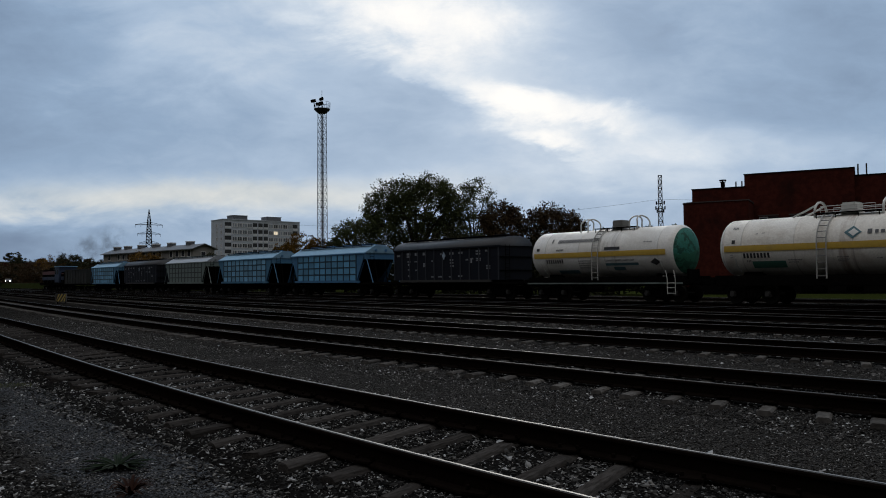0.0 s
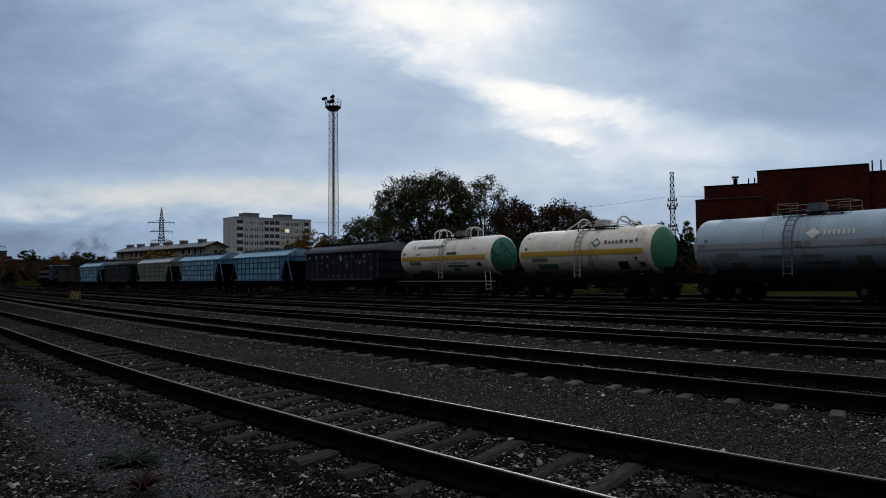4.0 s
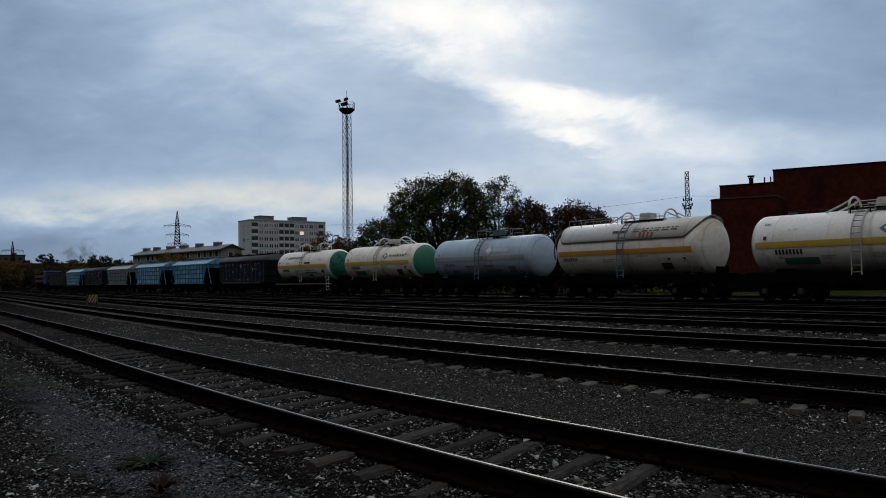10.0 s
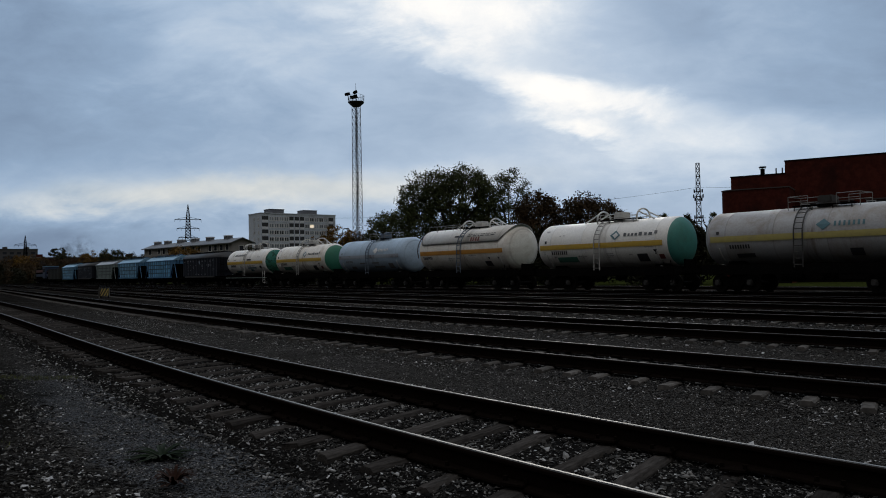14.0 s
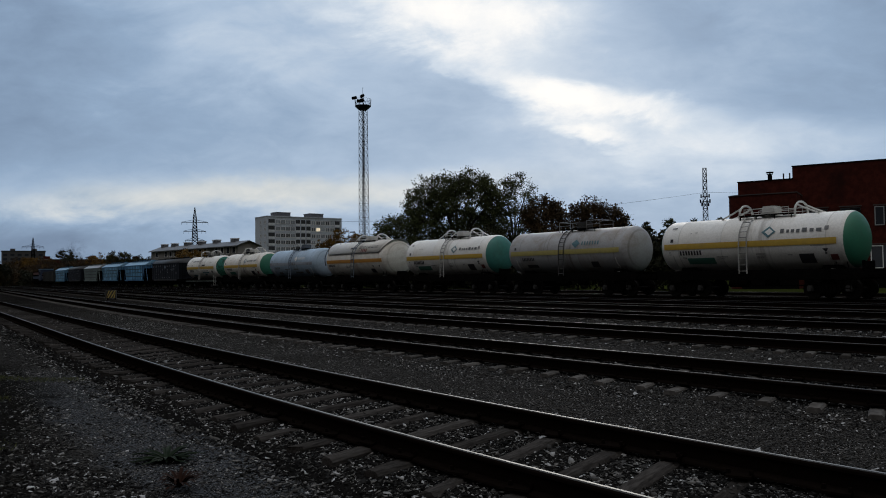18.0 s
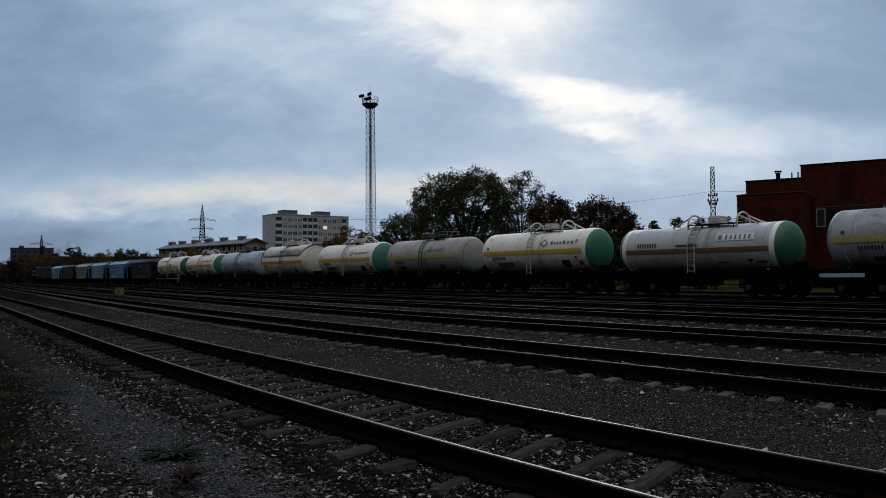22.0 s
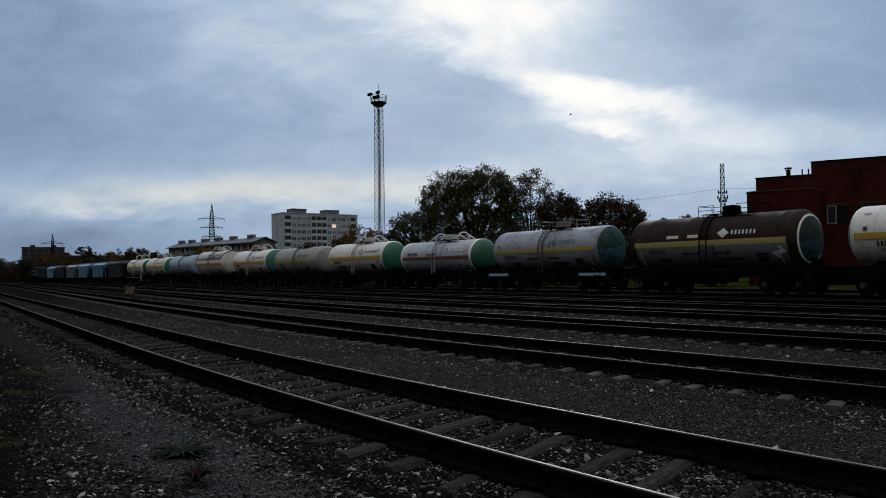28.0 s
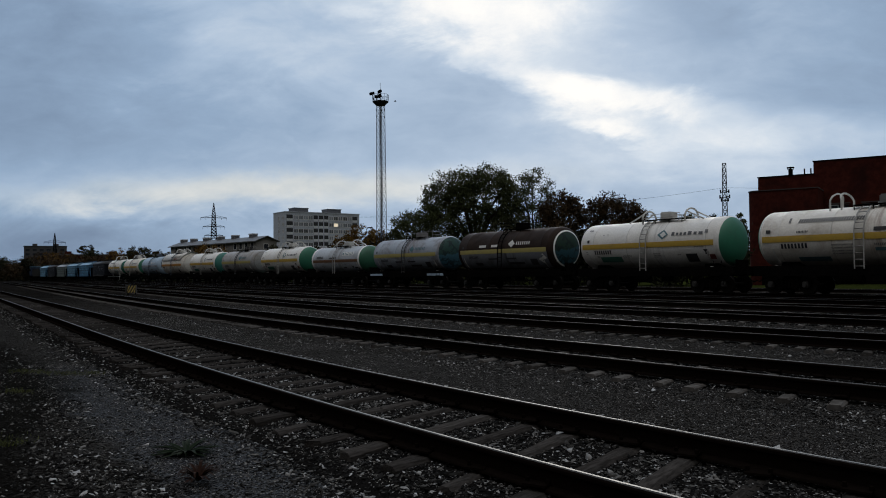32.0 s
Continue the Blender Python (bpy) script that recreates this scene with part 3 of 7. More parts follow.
def rod(bm, a, b, r, n=8, r2=None, mat=0, caps=True):
    """A round bar from a to b."""
    a, b = Vector(a), Vector(b)
    w = (b - a).normalized()
    u = w.orthogonal().normalized()
    v = w.cross(u)
    rings = []
    for c, rr in ((a, r), (b, r if r2 is None else r2)):
        rings.append([bm.verts.new(c + (u * math.cos(2 * math.pi * k / n) + v * math.sin(2 * math.pi * k / n)) * rr) for k in range(n)])
    for k in range(n):
        bm.faces.new((rings[0][k], rings[0][(k + 1) % n], rings[1][(k + 1) % n], rings[1][k])).material_index = mat
    if caps:
        bm.faces.new(rings[0][::-1]).material_index = mat
        bm.faces.new(rings[1]).material_index = mat


def pipe(bm, points, r, n=6, mat=0):
    """A bent pipe through the points."""
    pts = [Vector(p) for p in points]
    last = None
    for i, p in enumerate(pts):
        w = (pts[min(i + 1, len(pts) - 1)] - pts[max(i - 1, 0)]).normalized()
        u = w.cross(Vector((0.13, 0.97, 0.21))).normalized()
        v = w.cross(u)
        ring = [bm.verts.new(p + (u * math.cos(2 * math.pi * k / n) + v * math.sin(2 * math.pi * k / n)) * r) for k in range(n)]
        if last:
            for k in range(n):
                bm.faces.new((last[k], last[(k + 1) % n], ring[(k + 1) % n], ring[k])).material_index = mat
        else:
            bm.faces.new(ring[::-1]).material_index = mat
        last = ring
    bm.faces.new(last).material_index = mat


def prism(bm, outline, y0, y1, mat=0):
    """The outline (x, z), anticlockwise seen from -y, drawn out from y0 to y1."""
    a = [bm.verts.new((x, y0, z)) for x, z in outline]
    b = [bm.verts.new((x, y1, z)) for x, z in outline]
    n = len(outline)
    bm.faces.new(a).material_index = mat
    bm.faces.new(b[::-1]).material_index = mat
    for k in range(n):
        bm.faces.new((a[(k + 1) % n], a[k], b[k], b[(k + 1) % n])).material_index = mat


def lathe_x(bm, profile, zc, n=48, mats=None):
    """A body of revolution about a line along x at height zc; the profile is (x, r)."""
    last = None
    for i, (x, r) in enumerate(profile):
        if r < 1e-4:
            ring = [bm.verts.new((x, 0, zc))]
        else:
            ring = [bm.verts.new((x, r * math.cos(2 * math.pi * k / n), zc + r * math.sin(2 * math.pi * k / n))) for k in range(n)]
        if last:
            for k in range(n):
                a, b = last[k % len(last)], last[(k + 1) % n % len(last)]
                c, d = ring[(k + 1) % n % len(ring)], ring[k % len(ring)]
                f = bm.faces.new([v for j, v in enumerate((a, b, c, d)) if v not in (a, b, c, d)[:j]])
                f.material_index = mats[i - 1] if mats else 0
        last = ring
    bmesh.ops.recalc_face_normals(bm, faces=bm.faces)


def patch(bm, x0, x1, z0, z1, r, zc, lift=0.026, steps=0, mat=0, lean=0.0):
    """A painted field on the near side of a lying cylinder, between two heights."""
    a0, a1 = (math.asin(max(-1, min(1, (z - zc) / r))) for z in (z0, z1))
    steps = steps or max(1, int(abs(a1 - a0) / 0.06))
    rows = []
    for k in range(steps + 1):
        a = a0 + (a1 - a0) * k / steps
        s = lean * k / steps
        y, z = -(r + lift) * math.cos(a), zc + (r + lift) * math.sin(a)
        rows.append((bm.verts.new((x0 + s, y, z)), bm.verts.new((x1 + s, y, z))))
    for (a, b), (c, d) in zip(rows, rows[1:]):
        bm.faces.new((a, b, d, c)).material_index = mat


def on_tank(x, z, r, zc, lift=0.027):
    a = math.asin(max(-1, min(1, (z - zc) / r)))
    return (x, -(r + lift) * math.cos(a), zc + (r + lift) * math.sin(a))


# ---- ground and tracks ----
def bend(d, a, c, reach, last=-400.0):
    """The middle line of a track: y at x; straight on beyond the last x."""
    def curve(x):
        return d + a * x + c * x * x / (1 + abs(x) / reach)

    slope = (curve(last + 0.05) - curve(last - 0.05)) / 0.1
    return lambda x: curve(x) if x > last else curve(last) + slope * (x - last)


def sway(x):
    """How far the train's track bends away where it leaves the yard."""
    d = max(0.0, -x - 118.0)
    return 0.024 * d * d / (d + 12.0)


TRACKS = [  # middle line, ends, sleeper spacing and first sleeper, sleeper and rail top material
    (bend(4.7937, 0.1065, 0.0158, 12, -20), -150, 14, 0.637, -5.65, TIE_WOOD, RAIL_TOP),
    (bend(10.2421, 0.127, 0.0111, 20, -62), -200, 14, 0.595, -5.62, TIE_CONCRETE, RAIL_TOP),
    (bend(16.2073, 0.1583, 0.0081, 40, -40), -240, 14, 0.583, -6.29, TIE_CONCRETE, RAIL_TOP),
    (bend(21.9, 0.120, 0.0058, 40), -200, 14, 0.60, -4.10, TIE_CONCRETE, RAIL_TOP),
    (bend(27.2, 0.080, 0.0042, 40), -200, 10, 0.60, -4.20, TIE_WOOD, RAIL_WORN),
    (bend(32.6, 0.050, 0.0025, 40), -200, 10, 0.60, -4.30, TIE_WOOD, RAIL_WORN),
    (lambda x: 38.2 + sway(x), -420, 40, 0.60, -4.30, TIE_WOOD, RAIL_TOP),
    (lambda x: 47.2 + sway(x), -420, 40, 0.60, -4.30, TIE_WOOD, RAIL_TOP),
]
TRAIN_Y = 38.2


def heading(line, x):
    return math.atan2(line(x + 0.05) - line(x - 0.05), 0.1)


def build_ground():
    bm = bmesh.new()
    rng = random.Random(3)
    xs = [-2500, -900, -400, -220] + [-150 + 2.5 * k for k in range(56)] + [-12 + 0.5 * k for k in range(40)] + [12, 30, 80, 300, 1200]
    ys = [-1200, -200, -40, -12] + [-6 + 0.5 * k for k in range(40)] + [16 + 2.5 * k for k in range(14)] + [60, 90, 160, 400, 1000, 2500]
    grid = []
    for x in xs:
        row = []
        for y in ys:
            z = -0.25
            if -150 < x < 12 and -6 < y < 49:
                z += -0.04 + 0.025 * noise.noise(Vector((x * 0.6, y * 0.6, 0))) + 0.02 * noise.noise(Vector((x * 2.1, y * 2.1, 5)))
                z += 0.05 * max(0.0, 1 - abs(y - 1.2) / 1.8)
            row.append(bm.verts.new((x, y, z)))
        grid.append(row)
    for a, b in zip(grid, grid[1:]):
        for k in range(len(ys) - 1):
            bm.faces.new((a[k], b[k], b[k + 1], a[k + 1]))
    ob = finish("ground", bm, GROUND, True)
    tagged(ob, "dark cinder and fine grey gravel yard ground, grassy beyond the tracks", "ground", kind="structure")


RAIL_SHAPE = [(-0.075, -0.18), (0.075, -0.18), (0.070, -0.165), (0.012, -0.145), (0.010, -0.045), (0.036, -0.036), (0.036, -0.012), (0.011, 0.0),
              (-0.011, 0.0), (-0.025, -0.005), (-0.036, -0.016), (-0.036, -0.036), (-0.010, -0.045), (-0.012, -0.145), (-0.070, -0.165)]


def build_rail(line, x0, x1, side, parent, top):
    bm = bmesh.new()
    x, last = x0, None
    while x < x1 + 0.01:
        h = heading(line, x)
        c, s = math.cos(h), math.sin(h)
        ring = [bm.verts.new((x - s * (side + u), line(x) + c * (side + u), z)) for u, z in RAIL_SHAPE]
        if last:
            for k in range(15):
                f = bm.faces.new((last[k], ring[k], ring[(k + 1) % 15], last[(k + 1) % 15]))
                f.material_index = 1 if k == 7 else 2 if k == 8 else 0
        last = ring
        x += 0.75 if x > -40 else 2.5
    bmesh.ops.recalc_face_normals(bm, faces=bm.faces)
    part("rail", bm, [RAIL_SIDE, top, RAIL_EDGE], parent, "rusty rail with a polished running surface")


def build_bed(line, x0, x1, index):
    """The ballast bed under a track."""
    bm = bmesh.new()
    x, last = x0, None
    while x < x1 + 0.01:
        h = heading(line, x)
        c, s = math.cos(h), math.sin(h)
        ring = []
        for u, z in ((-1.95, -0.38), (-1.5, -0.262), (-0.95, -0.222), (0, -0.218), (0.95, -0.222), (1.5, -0.262), (1.95, -0.38)):
            z += 0.012 * noise.noise(Vector((x * 1.7, u * 2.3 + index * 9, 2)))
            ring.append(bm.verts.new((x - s * u, line(x) + c * u, z)))
        if last:
            for k in range(6):
                f = bm.faces.new((last[k], ring[k], ring[k + 1], last[k + 1]))
                f.material_index = 1 if index and k in (0, 1, 5) else 0
        last = ring
        x += 0.5 if x > -30 and index < 3 else 3.0
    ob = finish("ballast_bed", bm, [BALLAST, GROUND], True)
    tagged(ob, "dark stone ballast bed under a railway track", "ballast", kind="structure")


def sleeper_mesh(name, mat, seed):
    """A sleeper with uneven ends and edges; timber is more worn than concrete."""
    rng = random.Random(seed)
    worn = 1.0 if mat is TIE_WOOD else 0.35
    top = -0.182 if mat is TIE_WOOD else -0.186
    bm = bmesh.new()
    last = None
    ys = [-1.34 + rng.uniform(-0.07, 0.07) * worn] + [-1.0, -0.55, 0.0, 0.55, 1.0] + [1.34 + rng.uniform(-0.07, 0.07) * worn]
    for k, y in enumerate(ys):
        half = (0.096 if mat is TIE_WOOD else 0.082) + rng.uniform(-0.020, 0.014) * worn
        dz = rng.uniform(-0.012, 0.006) * worn
        cut = 0.018 + 0.022 * worn * rng.random()
        skew = rng.uniform(-0.03, 0.03) * worn if k in (0, 6) else 0.0
        ring = [bm.verts.new(p) for p in ((-half, y + skew, -0.40), (half, y - skew, -0.40), (half, y - skew, top + dz - cut), (half - cut, y - skew, top + dz),
                                          (-half + cut, y + skew, top + dz), (-half, y + skew, top + dz - cut * 0.8))]
        if last:
            for q in range(6):
                bm.faces.new((last[q], last[(q + 1) % 6], ring[(q + 1) % 6], ring[q]))
        else:
            bm.faces.new(ring)
        last = ring
    bm.faces.new(last[::-1])
    bmesh.ops.recalc_face_normals(bm, faces=bm.faces)
    data = bpy.data.meshes.new(name)
    bm.to_mesh(data)
    bm.free()
    data.materials.append(mat)
    return data


def build_tracks():
    ties = {m: [sleeper_mesh("sleeper", m, 40 + k) for k in range(6)] for m in (TIE_WOOD, TIE_CONCRETE)}
    bm = bmesh.new()
    box(bm, -0.17, 0.17, -0.10, 0.10, -0.178, -0.160)
    for x in (-0.1, 0.1):
        rod(bm, (x, -0.09, -0.165), (x, -0.09, -0.125), 0.018, 6)
        rod(bm, (x, 0.09, -0.165), (x, 0.09, -0.125), 0.018, 6)
    plate_data = bpy.data.meshes.new("tie_plate")
    bm.to_mesh(plate_data)
    bm.free()
    plate_data.materials.append(RAIL_SIDE)
    rng = random.Random(11)
    for index, (line, x0, x1, gap, first, tie, top) in enumerate(TRACKS):
        wood = "dark timber" if tie is TIE_WOOD else "grey concrete"
        track = thing("railway_track", "broad gauge railway track with rusty rails on " + wood + " sleepers in ballast", "railway track", "tracks of the yard", "structure")
        build_rail(line, x0, x1, -0.7965, track, top if index == 0 else RAIL_WORN)
        build_rail(line, x0, x1, 0.7965, track, top)
        build_bed(line, x0, x1, index)
        near = (-62, -75, -75, -70, -60, -40, -90, -90)[index]
        x = first + gap * math.ceil((min(x1, 10 if index < 4 else 0) - first) / gap)
        rest = bmesh.new()
        while x > x0:
            turn = math.degrees(heading(line, x)) + rng.uniform(-2.6, 2.6) + (17, 17, 17, 17, 15, 12, 0, 0)[index]
            at = pose(x + rng.uniform(-0.03, 0.03), line(x) + rng.uniform(-0.03, 0.03), rng.uniform(-0.020, 0.010) * (1.0 if tie is TIE_WOOD else 0.3), rng.uniform(-0.5, 0.5), rng.uniform(-2, 2), turn)
            if x > near and index < 4:
                piece("sleeper", rng.choice(ties[tie]), track, at)
                if index < 2 and x > -22:
                    for side in (-0.7965, 0.7965):
                        piece("tie_plate", plate_data, track, at @ pose(0, side, 0.001, 0, 0, 90) @ Matrix.Scale(0.9, 4))
            elif x > near - 60:
                corners = box(rest, -0.09, 0.09, -1.34, 1.34, -0.40, -0.19)
                for v in corners:
                    v.co = at @ v.co
            x -= gap
        if rest.verts:
            tagged(part("sleepers_far", rest, tie, track), kind="stuff")
        else:
            rest.free()


# low-poly stones: five or eight corners, open where they lie on the ground
CHIP = np.array([(1, 0, -0.4), (-1, 0, -0.4), (0, 1, -0.4), (0, -1, -0.4), (0, 0, 1)], float)
CUBE = np.array([(x, y, z) for x in (-0.7, 0.7) for y in (-0.7, 0.7) for z in (-0.7, 0.7)])
CUBE_FACES = np.array([(0, 1, 3), (0, 3, 2), (4, 6, 7), (4, 7, 5), (0, 4, 5), (0, 5, 1), (2, 3, 7), (2, 7, 6), (1, 5, 7), (1, 7, 3)])
CHIP_FACES = np.array([(0, 2, 4), (2, 1, 4), (1, 3, 4), (3, 0, 4)])


def scatter(name, places, sizes, rng, mat, label, category, fine=False):
    """Loose stones, each one an uneven lump, as one object."""
    shape, shape_faces = (CHIP, CHIP_FACES) if fine else (CUBE, CUBE_FACES)
    n, k = len(places), len(shape)
    v = np.repeat(shape[None], n, 0) * rng.uniform(0.25, 1.3, (n, k, 1)) + rng.normal(0, 0.22, (n, k, 3))
    v *= rng.uniform(0.25, 1.45, (n, 1, 3)) * sizes[:, None, None]
    a, b = rng.uniform(0, 6.28, n), rng.uniform(0, 6.28, n)
    ca, sa, cb, sb = np.cos(a), np.sin(a), np.cos(b), np.sin(b)
    x = v[:, :, 0] * ca[:, None] - v[:, :, 1] * sa[:, None]
    y = v[:, :, 0] * sa[:, None] + v[:, :, 1] * ca[:, None]
    z = y * sb[:, None] * 0.34 + v[:, :, 2] * 0.34
    y = y * (0.6 + 0.4 * np.abs(cb[:, None]))
    v = np.stack((x, y, z), 2) + places[:, None, :]
    faces = (shape_faces[None] + k * np.arange(n)[:, None, None]).reshape(-1, 3)
    data = bpy.data.meshes.new(name)
    data.vertices.add(n * k), data.loops.add(len(faces) * 3), data.polygons.add(len(faces))
    data.vertices.foreach_set("co", v.reshape(-1))
    data.loops.foreach_set("vertex_index", faces.reshape(-1).astype(np.int32))
    data.polygons.foreach_set("loop_start", np.arange(0, len(faces) * 3, 3, dtype=np.int32))
    data.update(calc_edges=True)
    data.materials.append(mat)
    return tagged(new(name, data), label, category, kind="stuff")


def ground_level(x, y):
    """The height of the yard's surface, as in the ground sheet."""
    z = -0.29 + 0.025 * noise.noise(Vector((x * 0.6, y * 0.6, 0))) + 0.02 * noise.noise(Vector((x * 2.1, y * 2.1, 5)))
    return z + 0.05 * max(0.0, 1 - abs(y - 1.2) / 1.8)


def build_stones():
    rng = np.random.default_rng(5)

    def bed(index, count, x0, x1, wide, low, high, power):
        line = TRACKS[index][0]
        x = x1 - (x1 - x0) * rng.uniform(0, 1, count) ** power
        u = rng.uniform(-wide, wide, count)
        y = np.array([line(t) for t in x]) + u
        size = low + (high - low) * rng.uniform(0, 1, count) ** 1.8
        z = np.where(np.abs(u) < 0.95, -0.218, np.where(np.abs(u) < 1.65, -0.218 - 0.08 * (np.abs(u) - 0.95), -0.284)) + rng.uniform(-0.2, 0.5, count) * size
        return np.stack((x, y, z), 1), size

    for index, count, x0, wide, low, high, power in ((0, 70000, -48, 2.0, 0.012, 0.036, 2.0), (1, 32000, -40, 1.9, 0.014, 0.040, 1.4), (2, 16000, -45, 1.9, 0.018, 0.046, 1.3)):
        places, sizes = bed(index, count, x0, 3, wide, low, high, power)
        scatter("ballast_stones", places, sizes, rng, STONE, "loose dark and pale crushed ballast stones", "gravel", index > 0)

    places, sizes = bed(0, 70000, -13, 2, 1.5, 0.009, 0.026, 1.3)
    scatter("ballast_stones", places, sizes, rng, STONE, "small crushed ballast stones between the rails", "gravel", True)
    places, sizes = bed(1, 26000, -16, 4, 1.9, 0.010, 0.024, 1.2)
    scatter("ballast_stones", places, sizes, rng, STONE, "small crushed ballast stones between the rails", "gravel", True)

    def strewn(count, x0, x1, y0, y1, power, rule):
        x = x1 - (x1 - x0) * rng.uniform(0, 1, count) ** power
        y = rng.uniform(y0, y1, count)
        keep = np.array([rule(p, q) for p, q in zip(x, y)]) > rng.uniform(0, 1, count)
        x, y = x[keep], y[keep]
        return np.stack((x, y, np.array([ground_level(p, q) for p, q in zip(x, y)]) + rng.uniform(-0.003, 0.008, len(x))), 1)

    def strip(x, y):
        """1 on the trodden strip, 0 off it."""
        middle = 3.05 + (2.38 - 3.05) * min(1.0, (x + 24) / 16)
        return min(1.0, max(0.0, 1.8 - abs(y - middle) / 0.44 + 0.7 * noise.noise(Vector((x * 0.7, y * 0.9, 3)))))

    def stony(x, y):
        """How thickly stones lie: thin on the dark soil away from the track."""
        edge = 2.45 + (1.10 - 2.45) * min(1.0, max(0.0, (x + 13.5) / 7.0))
        return min(1.0, max(0.15, (y - edge + 0.5) / 0.7))

    coarse = strewn(76000, -20, -2.5, 0.2, 3.6, 1.5, lambda x, y: (1.0 - 0.95 * strip(x, y)) * stony(x, y))
    scatter("loose_stones", coarse, 0.009 + 0.031 * rng.uniform(0, 1, len(coarse)) ** 2.3, rng, LOOSE, "loose dark stones with scattered pale ones", "gravel")
    sparse = strewn(10000, -16, 6, -5, 4.2, 1.0, lambda x, y: (1.0 - 0.9 * strip(x, y)) * (1.0 if x > -4 else stony(x, y)))
    scatter("loose_stones", sparse, 0.008 + 0.022 * rng.uniform(0, 1, len(sparse)) ** 2.6, rng, STONE, "loose dark stones with scattered pale ones", "gravel")
    fine = strewn(90000, -16, -3.5, 1.2, 3.7, 1.4, lambda x, y: 0.25 + 0.75 * strip(x, y))
    scatter("fine_gravel", fine, 0.005 + 0.008 * rng.uniform(0, 1, len(fine)) ** 2, rng, GRIT, "fine grey gravel of a trodden strip", "gravel", True)
    between = strewn(130000, -32, -1, 5.8, 9.6, 1.4, lambda x, y: 1.0 if 1.9 < y - TRACKS[0][0](x) < 3.9 else 0.0)
    scatter("fine_gravel", between, 0.005 + 0.012 * rng.uniform(0, 1, len(between)) ** 2.2, rng, GRIT, "fine dark gravel between two tracks", "gravel", True)
    between = strewn(50000, -40, -2, 11, 16, 1.3, lambda x, y: 1.0 if 1.8 < y - TRACKS[1][0](x) < 4.2 else 0.0)
    scatter("fine_gravel", between, 0.007 + 0.016 * rng.uniform(0, 1, len(between)) ** 2.5, rng, GRIT, "fine dark gravel between two tracks", "gravel", True)
    between = strewn(40000, -48, -2, 16, 22, 1.2, lambda x, y: 1.0 if 1.7 < y - TRACKS[2][0](x) < 4.2 else 0.0)
    scatter("fine_gravel", between, 0.010 + 0.020 * rng.uniform(0, 1, len(between)) ** 2.5, rng, GRIT, "fine dark gravel between two tracks", "gravel", True)
    places, sizes = bed(3, 12000, -48, 3, 1.9, 0.020, 0.050, 1.2)
    scatter("ballast_stones", places, sizes, rng, STONE, "loose dark and pale crushed ballast stones", "gravel")


build_ground()

# ---- the train ----
def shared(name, bm, mats, smooth=False):
    """Mesh data to be used by several objects."""
    data = bpy.data.meshes.new(name)
    bm.normal_update()
    bm.to_mesh(data)
    bm.free()
    for m in mats if isinstance(mats, (list, tuple)) else (mats,):
        data.materials.append(m)
    if smooth:
        data.polygons.foreach_set("use_smooth", [True] * len(data.polygons))
    return data


def wheelset_mesh():
    bm = bmesh.new()
    rod(bm, (0, -1.05, 0), (0, 1.05, 0), 0.075, 10)
    for s in (-1, 1):
        for a, b, r0, r1 in ((0.725, 0.765, 0.505, 0.500), (0.765, 0.860, 0.478, 0.470), (0.70, 0.725, 0.42, 0.505)):
            rod(bm, (0, s * a, 0), (0, s * b, 0), r0, 28, r1)
        rod(bm, (0, s * 0.64, 0), (0, s * 0.93, 0), 0.13, 12)
        for k in range(3):
            w = 2 * math.pi * k / 3
            rod(bm, (0.30 * math.cos(w), s * 0.862, 0.30 * math.sin(w)), (0.30 * math.cos(w), s * 0.875, 0.30 * math.sin(w)), 0.03, 6)
    return shared("wheelset", bm, WHEEL)


def bogie_mesh():
    bm = bmesh.new()
    for s in (-1, 1):
        y0, y1 = (0.94, 1.08) if s > 0 else (-1.08, -0.94)
        prism(bm, [(-1.22, 0.52), (-0.62, 0.52), (-0.42, 0.24), (0.42, 0.24), (0.62, 0.52), (1.22, 0.52), (1.22, 0.66),
                   (0.70, 0.70), (0.45, 0.78), (-0.45, 0.78), (-0.70, 0.70), (-1.22, 0.66)], y0, y1)
        for x in (-0.26, -0.09, 0.09, 0.26):
            rod(bm, (x, s * 1.12, 0.30), (x, s * 1.12, 0.66), 0.065, 8)
    rounded(bm, -0.24, 0.24, -1.12, 1.12, 0.60, 0.86, 0.03)
    for x in (-0.58, 0.58):
        rounded(bm, x - 0.06, x + 0.06, -0.86, 0.86, 0.36, 0.48, 0.02)
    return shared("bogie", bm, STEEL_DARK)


def axle_box_mesh():
    bm = bmesh.new()
    rounded(bm, -0.15, 0.15, -0.12, 0.12, -0.15, 0.17, 0.04)
    rod(bm, (0, -0.16, 0), (0, -0.12, 0), 0.115, 14)
    return shared("axle_box", bm, AXLE_BOX)


def coupler_mesh():
    bm = bmesh.new()
    rounded(bm, 0.0, 0.42, -0.09, 0.09, 0.98, 1.14, 0.02)
    rounded(bm, 0.36, 0.62, -0.19, 0.16, 0.90, 1.22, 0.05)
    rounded(bm, 0.55, 0.70, -0.22, -0.08, 0.92, 1.20, 0.03)
    pipe(bm, [(0.1, -0.35, 0.95), (0.3, -0.36, 0.72), (0.5, -0.34, 0.60), (0.66, -0.33, 0.66)], 0.03)
    return shared("coupler", bm, STEEL_DARK)


WHEELSET, BOGIE, AXLE, COUPLER = wheelset_mesh(), bogie_mesh(), axle_box_mesh(), coupler_mesh()
TURNING = []
TRAIN = []


